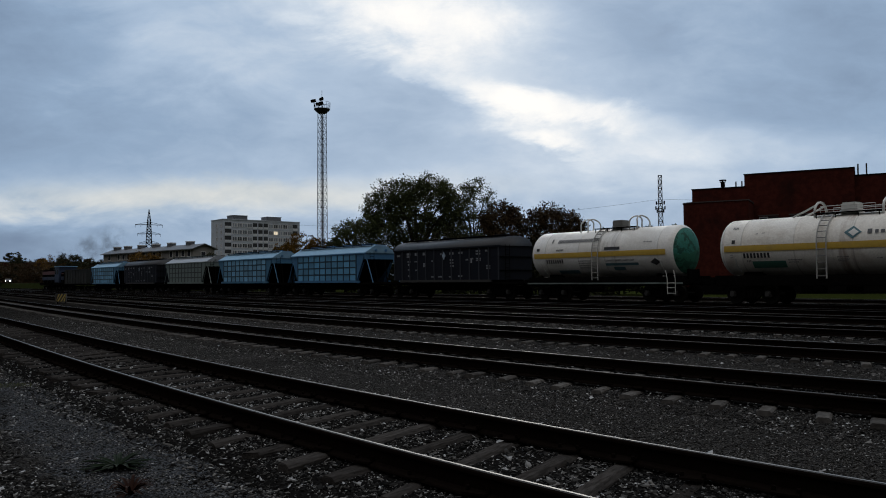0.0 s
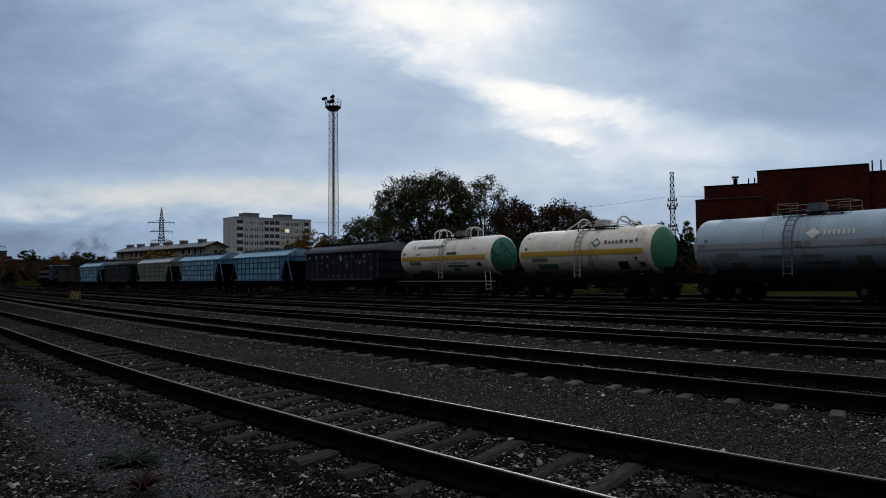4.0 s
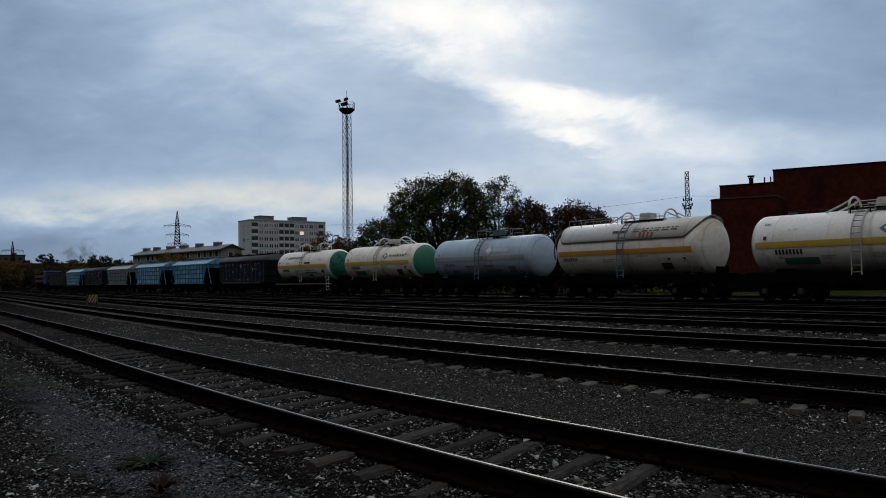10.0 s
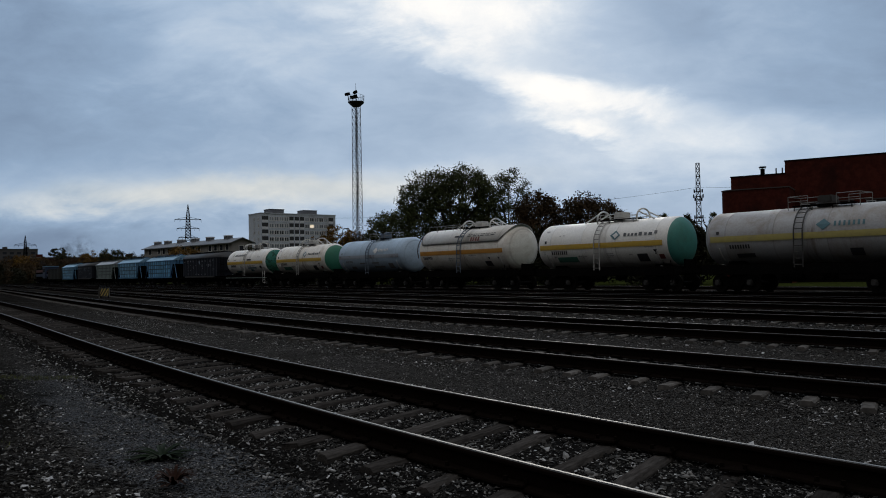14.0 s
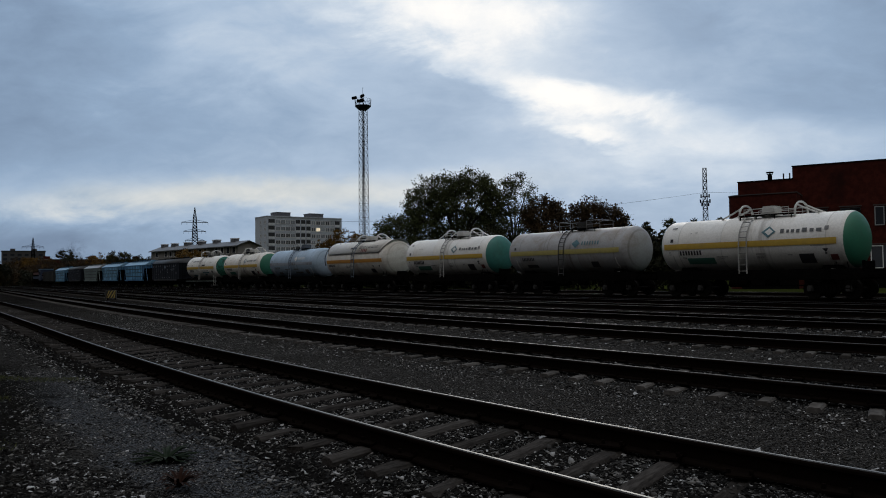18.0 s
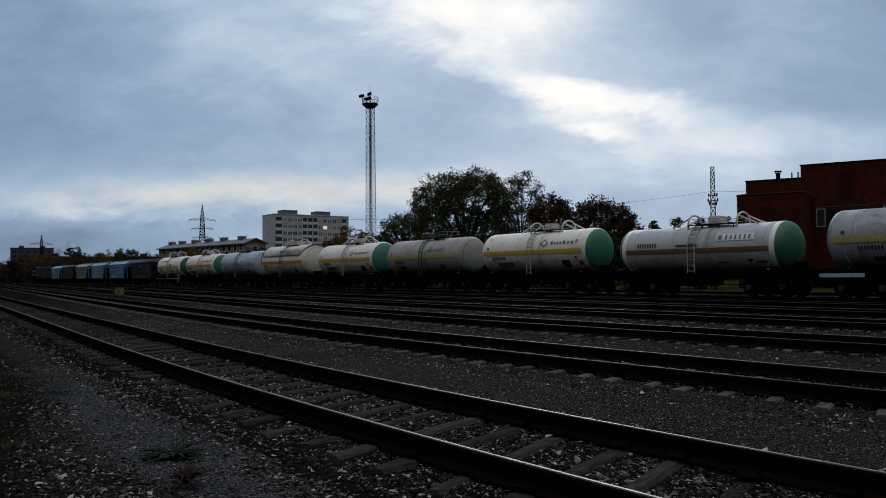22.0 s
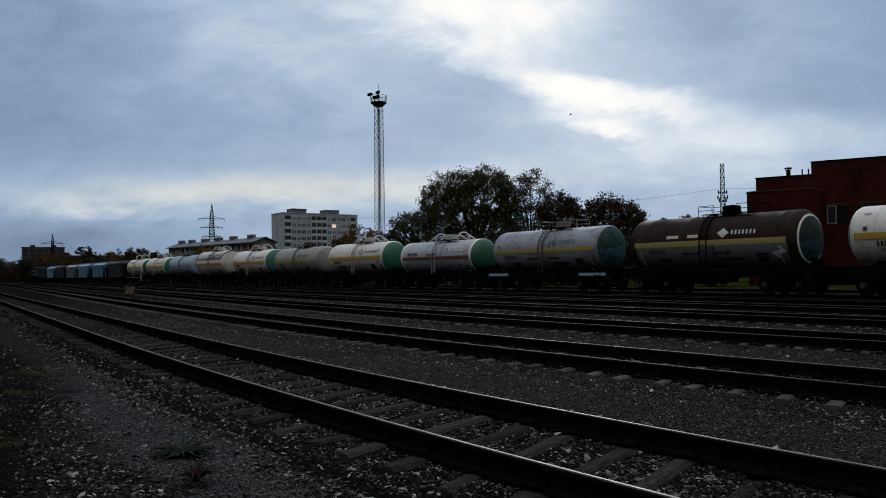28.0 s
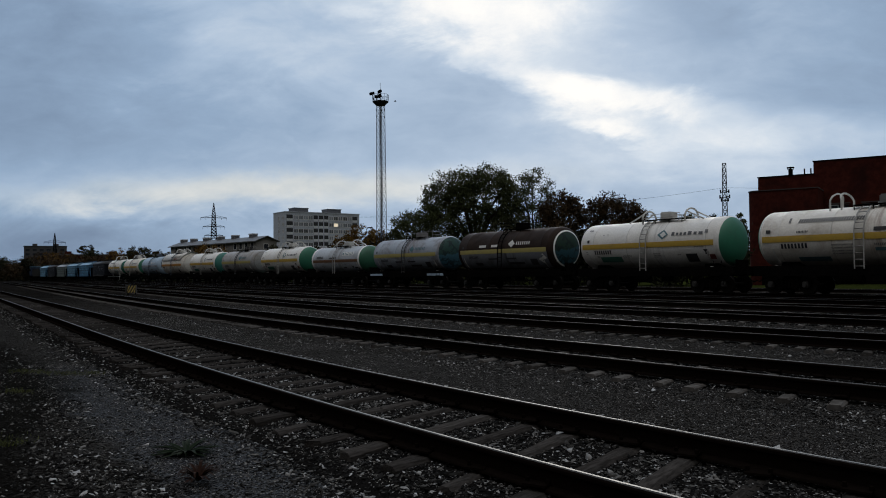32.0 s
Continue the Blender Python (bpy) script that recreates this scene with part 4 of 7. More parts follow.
def running_gear(wagon, places, x0, x1):
    """Bogies with their wheelsets, and a coupler at each end."""
    for x in places:
        bogie = piece("bogie", BOGIE, wagon, pose(x, 0, 0))
        tagged(bogie, "black two-axle bogie")
        for a in (-0.925, 0.925):
            TURNING.append((piece("wheelset", WHEELSET, bogie, pose(a, 0, 0.475)), a))
            piece("axle_box", AXLE, bogie, pose(a, -1.03, 0.48))
            piece("axle_box", AXLE, bogie, pose(a, 1.03, 0.48, 0, 0, 180))
    piece("coupler", COUPLER, wagon, pose(x1, 0, 0))
    piece("coupler", COUPLER, wagon, pose(x0, 0, 0, 0, 0, 180))


def wagon_thing(name, label, category, x0):
    ob = thing(name, label, category, "train of freight wagons")
    TRAIN.append((ob, x0))
    return ob


def bars(bm, x, z, size, count, r, zc, gap=0.35, lean=0.0):
    """A row of upright strokes for writing that is not spelled out."""
    for k in range(count):
        a = x + k * size * (0.62 + gap * 0.62)
        patch(bm, a, a + size * 0.46, z, z + size, r, zc, 0.030, lean=lean)


def diamond(bm, x, z, w, h, r, zc, lift=0.030, mat=0):
    v = [bm.verts.new(on_tank(x + a * w, z + b * h, r, zc, lift)) for a, b in ((-0.5, 0), (0, -0.5), (0.5, 0), (0, 0.5))]
    bm.faces.new(v).material_index = mat


def tank_ladder(wagon, x, r, zc, mat, top, low=1.24):
    a0 = math.radians(8)
    for dx in (0.0, 0.44):
        bm = bmesh.new()
        pts = [(x + dx, -(r + 0.10), low), (x + dx, -(r + 0.10), zc)]
        for k in range(1, 9):
            a = math.radians(9 * k)
            pts.append((x + dx, -(r + 0.10) * math.cos(a), zc + (r + 0.10) * math.sin(a)))
        pipe(bm, pts, 0.034, 6)
        part("ladder_rail", bm, LADDER_PALE if mat is LADDER else mat, wagon)
    bm = bmesh.new()
    rod(bm, (x, 0, 0), (x + 0.44, 0, 0), 0.022, 6)
    data = shared("rung", bm, mat)
    z = low + 0.12
    while z < zc:
        piece("rung", data, wagon, pose(0, -(r + 0.10), z))
        z += 0.31
    for k in range(1, 7):
        a = 0.2 * k
        piece("rung", data, wagon, pose(0, -(r + 0.10) * math.cos(a), zc + (r + 0.10) * math.sin(a)))


def tank_wagon(x0, label, body, cap, stripe=None, kind="hoops", r=1.40, zc=2.80, stripe_z=2.75, stripe_x=(0.75, 10.75), rim=None, cap_left=None,
               marks="plain", sill=None, lower=None, jacket=None, collar=None, collar_to=0.92, ring=0.87, hoop=HOOP, ladder=LADDER, stripe_h=0.30, shell_ring=None):
    w = wagon_thing("tank_wagon", label, "tank wagon", x0)
    L = 11.6
    # shell with dished ends
    bm = bmesh.new()
    lathe_x(bm, [(0.72, r), (0.73, r + 0.001), (1.62, r), (1.66, r + 0.012), (1.70, r), (4.3, r), (4.33, r + 0.010), (4.36, r), (7.0, r), (7.03, r + 0.010), (7.06, r),
                 (9.90, r), (9.94, r + 0.012), (9.98, r), (10.54, r + 0.001), (10.55, r)], zc, 56)
    part("tank", bm, body, w, "", True)
    for side, mat in ((-1, cap_left or cap), (1, cap)):
        bm = bmesh.new()
        prof = [(r * q, 0.61 * math.sqrt(1 - q * q)) for q in (1.0, 0.994, 0.978, 0.955, 0.925, 0.885, 0.835, 0.77, 0.69, 0.60, 0.48, 0.33, 0.17, 0.0)]
        inner = ring if rim else 0.95
        edge = rim or body
        pts = [((10.55 + d) if side > 0 else (0.72 - d), q) for q, d in prof]
        mats = [0] * (len(prof) - 1) if shell_ring else [2 if collar and prof[i + 1][0] > r * collar_to else 1 if prof[i + 1][0] > r * inner else 0 for i in range(len(prof) - 1)]
        lathe_x(bm, pts, zc, 56, mats)
        part("end_cap", bm, [mat, edge, collar or edge], w, "", True)
    if shell_ring:
        for a, b in ((0.74, 1.02), (10.25, 10.53)):
            bm = bmesh.new()
            lathe_x(bm, [(a, r + 0.002), (a + 0.01, r + 0.012), (b - 0.01, r + 0.012), (b, r + 0.002)], zc, 56)
            part("end_ring", bm, shell_ring, w, "white painted ring", True)
    # lower field in another paint
    if lower:
        bm = bmesh.new()
        patch(bm, 1.0, 10.5, 1.55, stripe_z - stripe_h / 2, r, zc, 0.020)
        part("lower_field", bm, lower, w, "grey lower band of paint")
    if jacket:
        bm = bmesh.new()
        last = None
        for k in range(25):
            a = math.radians(18 + 144 * k / 24)
            y, z = -(r + 0.07) * math.cos(a), zc + (r + 0.07) * math.sin(a)
            low = max(0.0, 1 - abs(90 - (18 + 144 * k / 24)) / 72)
            xe = 10.85 - 0.9 * (1 - low) ** 3
            ring = [bm.verts.new((0.55 + 0.45 * (1 - low) ** 3, y, z)), bm.verts.new((xe, y, z))]
            if last:
                bm.faces.new((last[0], last[1], ring[1], ring[0]))
            last = ring
        own = part("jacket", bm, jacket, w, "white sun shield over the upper half", True)
        m = own.modifiers.new("thick", "SOLIDIFY")
        m.thickness = 0.04
        bm = bmesh.new()
        for s in (-1, 1):
            pts = []
            for k in range(25):
                deg = 18 + 144 * k / 24
                low = max(0.0, 1 - abs(90 - deg) / 72)
                e = 0.9 * (1 - low) ** 3
                pts.append((0.55 + 0.5 * e if s < 0 else 10.85 - e, -(r + 0.08) * math.cos(math.radians(deg)), zc + (r + 0.08) * math.sin(math.radians(deg))))
            pipe(bm, pts, 0.022, 5)
        for y in (-1, 1):
            rod(bm, (1.0, y * (r + 0.08) * math.cos(math.radians(18)), zc + (r + 0.08) * math.sin(math.radians(18))),
                (9.95, y * (r + 0.08) * math.cos(math.radians(18)), zc + (r + 0.08) * math.sin(math.radians(18))), 0.020, 6)
        part("jacket_edge", bm, INK, w, "black edge strip of the shield")
        # guard rail along the top, and the bent pipe before the end
        for y in (-0.75, 0.75):
            bm = bmesh.new()
            high = zc + r
            for x in (0.9, 1.9, 2.9, 3.9, 4.8):
                rod(bm, (x, y, high - 0.25), (x, y, high + 0.34), 0.02, 5)
            rod(bm, (0.9, y, high + 0.34), (4.8, y, high + 0.34), 0.02, 5)
            part("guard_rail", bm, LADDER, w, "low guard rail along the top")
        bm = bmesh.new()
        pipe(bm, [(0.35, -1.5, zc - 0.5)] + [(0.35, -(r - 0.02) * math.cos(math.radians(a)), zc + (r - 0.02) * math.sin(math.radians(a))) for a in range(0, 95, 10)], 0.04, 6)
        part("end_pipe", bm, INK, w, "black bent pipe round the tank end")
    if stripe:
        bm = bmesh.new()
        patch(bm, stripe_x[0], min(stripe_x[1], 10.45), stripe_z - stripe_h / 2, stripe_z + stripe_h / 2, r, zc, 0.028)
        part("stripe", bm, stripe, w, "coloured stripe along the tank")
    # writing and signs, not spelled out
    top_z = stripe_z + 0.36
    ink, field = bmesh.new(), bmesh.new()
    if marks == "plain":
        bars(ink, 1.75, 2.28, 0.24, 8, r, zc, 0.2)
        diamond(field, 7.02, 3.30, 0.78, 0.56, r, zc)
        part("number", ink, INK, w, "row of black figures", kind="stuff")
        part("logo", field, INK_TEAL, w, "dark teal diamond sign")
        ink = bmesh.new()
        diamond(ink, 7.05, 3.30, 0.46, 0.34, r, zc, 0.034)
        part("logo_field", ink, PLATE_WHITE, w, "white middle of the sign")
        ink = bmesh.new()
        x = 7.65
        for k, wd in enumerate((0.27, 0.20, 0.22, 0.24, 0.34, 0.28, 0.36)):
            h = 0.27 if k in (0, 4) else 0.21
            patch(ink, x, x + wd * 0.72, 3.22, 3.22 + h * 0.72, r, zc, 0.030)
            x += wd + 0.045
        part("lettering", ink, INK_MID, w, "row of dark letter strokes", kind="stuff")
        ink = bmesh.new()
        patch(ink, 2.15, 3.85, 1.80, 2.12, r, zc, 0.028)
        part("green_plate", ink, PLATE_GREEN, w, "dark green painted field")
        ink = bmesh.new()
        patch(ink, 8.55, 9.30, 1.74, 2.18, r, zc, 0.028)
        part("dark_plate", ink, INK, w, "black painted square")
        ink = bmesh.new()
        for x, z, n, s in ((1.1, 3.72, 4, 0.10), (2.4, 3.42, 3, 0.05), (2.7, 3.44, 4, 0.05), (4.0, 2.12, 14, 0.06), (4.0, 2.02, 12, 0.05), (6.3, 2.20, 11, 0.06),
                           (6.3, 2.10, 13, 0.05), (6.3, 2.02, 10, 0.05), (9.2, 2.52, 16, 0.05), (8.0, 2.12, 5, 0.06), (1.05, 2.42, 4, 0.05), (1.05, 2.30, 4, 0.05), (1.9, 2.08, 3, 0.10)):
            bars(ink, x, z, s, n, r, zc, 0.3)
        patch(ink, 9.86, 10.06, 3.28, 3.46, r, zc, 0.028)
        part("small_print", ink, INK_GREY, w, "rows of small grey lettering strokes", kind="stuff")
        ink = bmesh.new()
        patch(ink, 1.16, 1.34, 3.0, 3.18, r, zc, 0.028)
        v = [ink.verts.new(on_tank(x, z, r, zc, 0.030)) for x, z in ((9.75, 2.40), (9.90, 2.22), (10.05, 2.40))]
        ink.faces.new(v)
        patch(ink, 9.85, 9.95, 2.14, 2.22, r, zc, 0.028)
        part("warning_mark", ink, INK, w, "black triangle mark", kind="stuff")
        ink = bmesh.new()
        patch(ink, 10.0, 10.44, 1.86, 2.12, r, zc, 0.028)
        part("red_plate", ink, PLATE_RED, w, "dark red painted field")
    elif marks == "company":
        bars(ink, 1.75, 2.28, 0.24, 8, r, zc, 0.2)
        patch(ink, 6.3, 7.4, 2.98, 3.14, r, zc, 0.028)
        bars(ink, 2.6, 3.02, 0.10, 8, r, zc, 0.2)
        patch(ink, 0.95, 1.20, 3.05, 3.22, r, zc, 0.028)
        v = [ink.verts.new(on_tank(x, z, r, zc, 0.030)) for x, z in ((9.4, 2.22), (9.75, 2.44), (10.1, 2.22), (9.75, 2.05))]
        ink.faces.new(v)
        part("number", ink, INK, w, "row of black figures and signs", kind="stuff")
        ink = bmesh.new()
        bars(ink, 2.1, 3.52, 0.24, 1, r, zc, 0.2)
        bars(ink, 2.6, 3.50, 0.19, 26, r, zc, 0.05, 0.06)
        for z in (2.36, 2.22, 2.08, 1.96):
            bars(ink, 4.3, z, 0.065, 20, r, zc, 0.3)
        bars(ink, 6.3, 2.32, 0.10, 26, r, zc, 0.3)
        bars(ink, 9.0, 3.32, 0.06, 12, r, zc, 0.3)
        part("small_print", ink, INK_GREY, w, "slanted company lettering strokes", kind="stuff")
        ink = bmesh.new()
        patch(ink, 6.3, 8.6, 2.08, 2.22, r, zc, 0.028)
        patch(ink, 6.8, 7.6, 1.82, 2.0, r, zc, 0.028)
        patch(ink, 2.5, 4.1, 1.66, 1.86, r, zc, 0.028)
        part("blue_plate", ink, INK_TEAL, w, "blue grey lettering fields", kind="stuff")
    elif marks == "jacket":
        R = r + 0.075
        x = 6.4
        for wd in (0.50, 0.46, 0.20, 0.42, 0.50, 0.48):
            patch(ink, x, x + wd * 0.9, 3.86, 3.91, R, zc, 0.03, lean=0.02)
            patch(ink, x + 0.02, x + wd * 0.35, 3.99, 4.03, R, zc, 0.03)
            patch(ink, x + wd * 0.55, x + wd, 3.99, 4.03, R, zc, 0.03)
            x += wd + 0.10
        patch(ink, 4.9, 6.0, 3.84, 3.98, R, zc, 0.03)
        bars(ink, 1.1, 2.30, 0.20, 8, r, zc, 0.2)
        patch(ink, 8.3, 9.0, 1.70, 2.05, r, zc, 0.028)
        for x in (8.9, 9.9):
            v = [ink.verts.new(on_tank(x + a, z, r, zc, 0.030)) for a, z in ((-0.13, 2.32), (0, 2.16), (0.13, 2.32))]
            ink.faces.new(v)
        part("lettering", ink, INK, w, "black lettering strokes on the shield", kind="stuff")
        ink = bmesh.new()
        bars(ink, 6.9, 3.50, 0.30, 4, R, zc, 0.5)
        part("red_lettering", ink, PLATE_RED, w, "brown red figure strokes on the shield", kind="stuff")
        ink = bmesh.new()
        for x, z, n in ((4.2, 2.30, 18), (4.2, 2.18, 14), (6.7, 2.44, 18), (2.4, 1.75, 16), (5.0, 1.78, 5), (5.9, 1.78, 6)):
            bars(ink, x, z, 0.06, n, r, zc, 0.3)
        part("small_print", ink, INK_GREY, w, "rows of small grey lettering strokes", kind="stuff")
    elif marks == "plate":
        bars(ink, 1.9, 2.72, 0.24, 8, r, zc, 0.2)
        patch(ink, 4.6, 6.0, 2.72, 2.82, r, zc, 0.028)
        for x in (7.2, 9.4):
            patch(ink, x, x + 0.6, 1.78, 1.86, r, zc, 0.028)
        v = [ink.verts.new(on_tank(x, z, r, zc, 0.030)) for x, z in ((8.9, 1.98), (9.1, 1.78), (9.3, 1.98))]
        ink.faces.new(v)
        part("number", ink, INK, w, "row of black figures and signs", kind="stuff")
        ink = bmesh.new()
        patch(ink, 7.2, 9.4, 2.95, 3.30, r, zc, 0.028)
        part("name_plate", ink, PLATE_WHITE, w, "white name board painted on the tank")
        ink = bmesh.new()
        patch(ink, 7.28, 7.52, 3.00, 3.25, r, zc, 0.032)
        bars(ink, 7.72, 3.00, 0.25, 6, r, zc, 0.75)
        part("lettering", ink, INK_TEAL, w, "row of dark letter strokes", kind="stuff")
        ink = bmesh.new()
        for x, z, n in ((2.8, 2.10, 12), (2.8, 1.96, 14), (5.2, 2.08, 16), (7.3, 2.12, 20), (3.0, 1.82, 5)):
            bars(ink, x, z, 0.07, n, r, zc, 0.3)
        part("small_print", ink, INK_GREY, w, "rows of small grey lettering strokes", kind="stuff")
    else:
        pale = marks == "pale"
        bars(ink, 1.9, 2.25, 0.20, 8, r, zc, 0.2)
        patch(ink, 1.15, 1.32, 3.0, 3.16, r, zc, 0.028)
        if marks != "faint":
            patch(ink, 2.5, 3.3, 1.75, 1.95, r, zc, 0.028)
            patch(ink, 8.7, 9.4, 1.74, 2.15, r, zc, 0.028)
            patch(ink, 4.2, 5.3, 2.15, 2.26, r, zc, 0.028)
            patch(ink, 6.2, 7.3, 2.15, 2.26, r, zc, 0.028)
            patch(ink, 6.4, 8.0, 1.80, 1.95, r, zc, 0.028)
        else:
            patch(ink, 2.2, 3.2, 1.8, 2.0, r, zc, 0.028)
            patch(ink, 8.0, 8.6, 1.76, 2.1, r, zc, 0.028)
        part("number", ink, INK if not pale else INK_GREY, w, "row of dark figures and signs", kind="stuff")
        ink = bmesh.new()
        white = PLATE_WHITE if pale or lower else INK_TEAL
        diamond(ink, 6.85, 3.24, 0.72, 0.52, r, zc)
        bars(ink, 7.35, 3.14, 0.22, 7, r, zc, 0.6)
        part("logo", ink, white, w, "diamond sign and lettering strokes", kind="stuff")
        if lower:
            ink = bmesh.new()
            patch(ink, 3.2, 4.0, 3.05, 3.22, r, zc, 0.028)
            patch(ink, 4.6, 5.3, 3.05, 3.22, r, zc, 0.028)
            v = [ink.verts.new(on_tank(x, z, r, zc, 0.030)) for x, z in ((9.6, 2.1), (9.95, 1.85), (10.4, 2.2), (10.05, 2.5))]
            ink.faces.new(v)
            part("white_plate", ink, PLATE_WHITE, w, "white painted fields", kind="stuff")
    # straps that hold the tank, saddles
    for x in (1.30, 10.05):
        bm = bmesh.new()
        pts = [on_tank(x, 2.30 - 0.30 * k, r, zc, 0.03) for k in range(4)] + [(x, -1.10, 1.42)]
        pipe(bm, pts, 0.035, 5)
        part("strap", bm, hoop, w, "flat steel holding strap")
    for x in (1.9, 9.9):
        bm = bmesh.new()
        prism(bm, [(x - 0.6, 1.16), (x + 0.6, 1.16), (x + 0.45, 1.66), (x - 0.45, 1.66)], -0.72, 0.72)
        part("saddle", bm, STEEL_DARK, w)
    # added black plate: stands in for the shade low on the tank end
    for x in (11.24,) if kind != "rails" else ():
        bm = bmesh.new()
        rounded(bm, x - 0.03, x + 0.03, -0.54, 0.54, 1.20, 1.78, 0.02)
        for y in (-0.47, 0.47):
            rounded(bm, x - 0.07, x + 0.07, y - 0.05, y + 0.05, 1.15, 1.80, 0.02)
        part("end_shade_plate", bm, STEEL_DARK, w, "added black plate standing for shade low on the tank end")
    # underframe
    bm = bmesh.new()
    rounded(bm, -0.10, 11.70, -0.22, 0.22, 0.92, 1.22, 0.03)
    for x in (0.0, 11.6):
        rounded(bm, x - 0.12, x + 0.12, -1.45, 1.45, 0.98, 1.26, 0.03)
    for x in (1.9, 9.9):
        rounded(bm, x - 0.2, x + 0.2, -1.3, 1.3, 0.88, 1.18, 0.03)
    rod(bm, (4.2, -0.35, 0.72), (5.3, -0.35, 0.72), 0.2, 12)
    rounded(bm, 6.4, 7.0, -0.75, -0.3, 0.6, 0.95, 0.04)
    rod(bm, (2.6, -0.5, 0.62), (9.2, -0.5, 0.62), 0.025, 6)
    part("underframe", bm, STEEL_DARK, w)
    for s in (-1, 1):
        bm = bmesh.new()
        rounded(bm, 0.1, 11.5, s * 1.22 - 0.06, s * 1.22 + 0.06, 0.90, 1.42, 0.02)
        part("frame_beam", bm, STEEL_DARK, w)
    if sill:
        for s in (-1, 1):
            for a, b in ((0.1, 2.2), (9.2, 11.5)) if sill is PALE_BLUE else ((0.1, 11.5),):
                bm = bmesh.new()
                rounded(bm, a, b, s * 1.40 - 0.05, s * 1.40 + 0.05, 0.99, 1.08 if sill is SILL_DULL else 1.18, 0.02)
                part("side_sill", bm, sill, w, "painted side sill")
    # end steps
    bm = bmesh.new()
    for x in (10.55, 11.05):
        pipe(bm, [(x, -1.45, 0.45), (x, -1.46, 1.25), (x - 0.1, -1.45, 1.75)], 0.022, 5)
    for z in (0.50, 0.80, 1.05):
        rod(bm, (10.55, -1.45, z), (11.05, -1.45, z), 0.02, 5)
    part("end_step", bm, hoop if marks == "company" else STEEL_DARK, w)
    # manhole dome and walkway
    top = zc + r
    bm = bmesh.new()
    rod(bm, (6.45, 0, top - 0.10), (6.45, 0, top + 0.16), 0.52, 20)
    rounded(bm, 6.10, 6.80, -0.40, 0.40, top + 0.12, top + 0.50, 0.06)
    part("dome", bm, hoop if kind == "hoops" and marks != "company" else LADDER_BLUE if marks == "pale" else LADDER if kind == "loops" or marks == "worn" and kind != "dark" else AXLE_BOX if kind != "dark" else STEEL_DARK, w, "manhole dome with its cover")
    bm = bmesh.new()
    rounded(bm, 5.0, 8.0, -0.72, -0.32, top + 0.02, top + 0.06, 0.01)
    rounded(bm, 5.0, 8.0, 0.32, 0.72, top + 0.02, top + 0.06, 0.01)
    for x in (5.1, 6.0, 7.0, 7.9):
        rod(bm, (x, -0.7, top - 0.2), (x, -0.7, top + 0.03), 0.025, 5)
        rod(bm, (x, 0.7, top - 0.2), (x, 0.7, top + 0.03), 0.025, 5)
    part("walkway", bm, STEEL_DARK, w, "narrow steel walkway")
    if kind == "loops":
        for x in (3.9, 7.5):
            for dx in (0.0, 0.55):
                bm = bmesh.new()
                arch = [(x + dx, -0.60, top - 0.30), (x + dx, -0.60, top + 0.34)]
                arch += [(x + dx + (0.12 if dx == 0 else -0.12) * math.sin(math.radians(a)), -0.60 * math.cos(math.radians(a)), top + 0.34 + 0.35 * math.sin(math.radians(a))) for a in range(15, 166, 15)]
                arch += [(x + dx, 0.60, top + 0.34), (x + dx, 0.60, top - 0.30)]
                pipe(bm, arch, 0.045, 7)
                part("guard_hoop", bm, hoop, w, "upright bent pipe guard hoop")
    elif kind == "hoops":
        for x, out in ((5.0, -1.0), (8.05, 1.0)):
            bm = bmesh.new()
            arch = [(x, -0.62, top - 0.30)] + [(x, -0.62 * math.cos(math.radians(a)), top + 0.12 + 0.50 * math.sin(math.radians(a))) for a in range(0, 181, 18)] + [(x, 0.62, top - 0.30)]
            pipe(bm, arch, 0.055, 8)
            for y in (-0.45, 0.45):
                pipe(bm, [(x, y, top + 0.46), (x + out * 0.55, y, top + 0.20), (x + out * 1.15, y, top - 0.05)], 0.045, 7)
            part("guard_hoop", bm, hoop, w, "bent pipe guard hoop")
        for y in (-0.68, 0.68):
            bm = bmesh.new()
            pipe(bm, [(5.3, y, top), (5.3, y, top + 0.36), (7.75, y, top + 0.36), (7.75, y, top)], 0.018, 5)
            part("handrail", bm, hoop, w)
            bm = bmesh.new()
            rod(bm, (5.0, y, top + 0.18), (8.05, y, top + 0.18), 0.018, 5)
            part("rail_bar", bm, hoop, w)
    else:
        for a, b, end in ((4.75, 5.75, 4.75), (7.15, 8.25, 8.25)):
            rail_mat = STEEL_DARK if kind == "dark" else LADDER
            for y in (-0.62, 0.62):
                bm = bmesh.new()
                pipe(bm, [(a, y, top - 0.2), (a, y, top + 0.52), (b, y, top + 0.52), (b, y, top - 0.2)], 0.022, 5)
                part("handrail", bm, rail_mat, w)
                bm = bmesh.new()
                rod(bm, (a, y, top + 0.27), (b, y, top + 0.27), 0.018, 5)
                part("rail_bar", bm, rail_mat, w)
            bm = bmesh.new()
            rod(bm, (end, -0.62, top + 0.52), (end, 0.62, top + 0.52), 0.02, 5)
            part("rail_bar", bm, rail_mat, w)
    tank_ladder(w, 5.45, r, zc, ladder, top)
    running_gear(w, (1.9, 9.9), -0.05, 11.65)
    return w


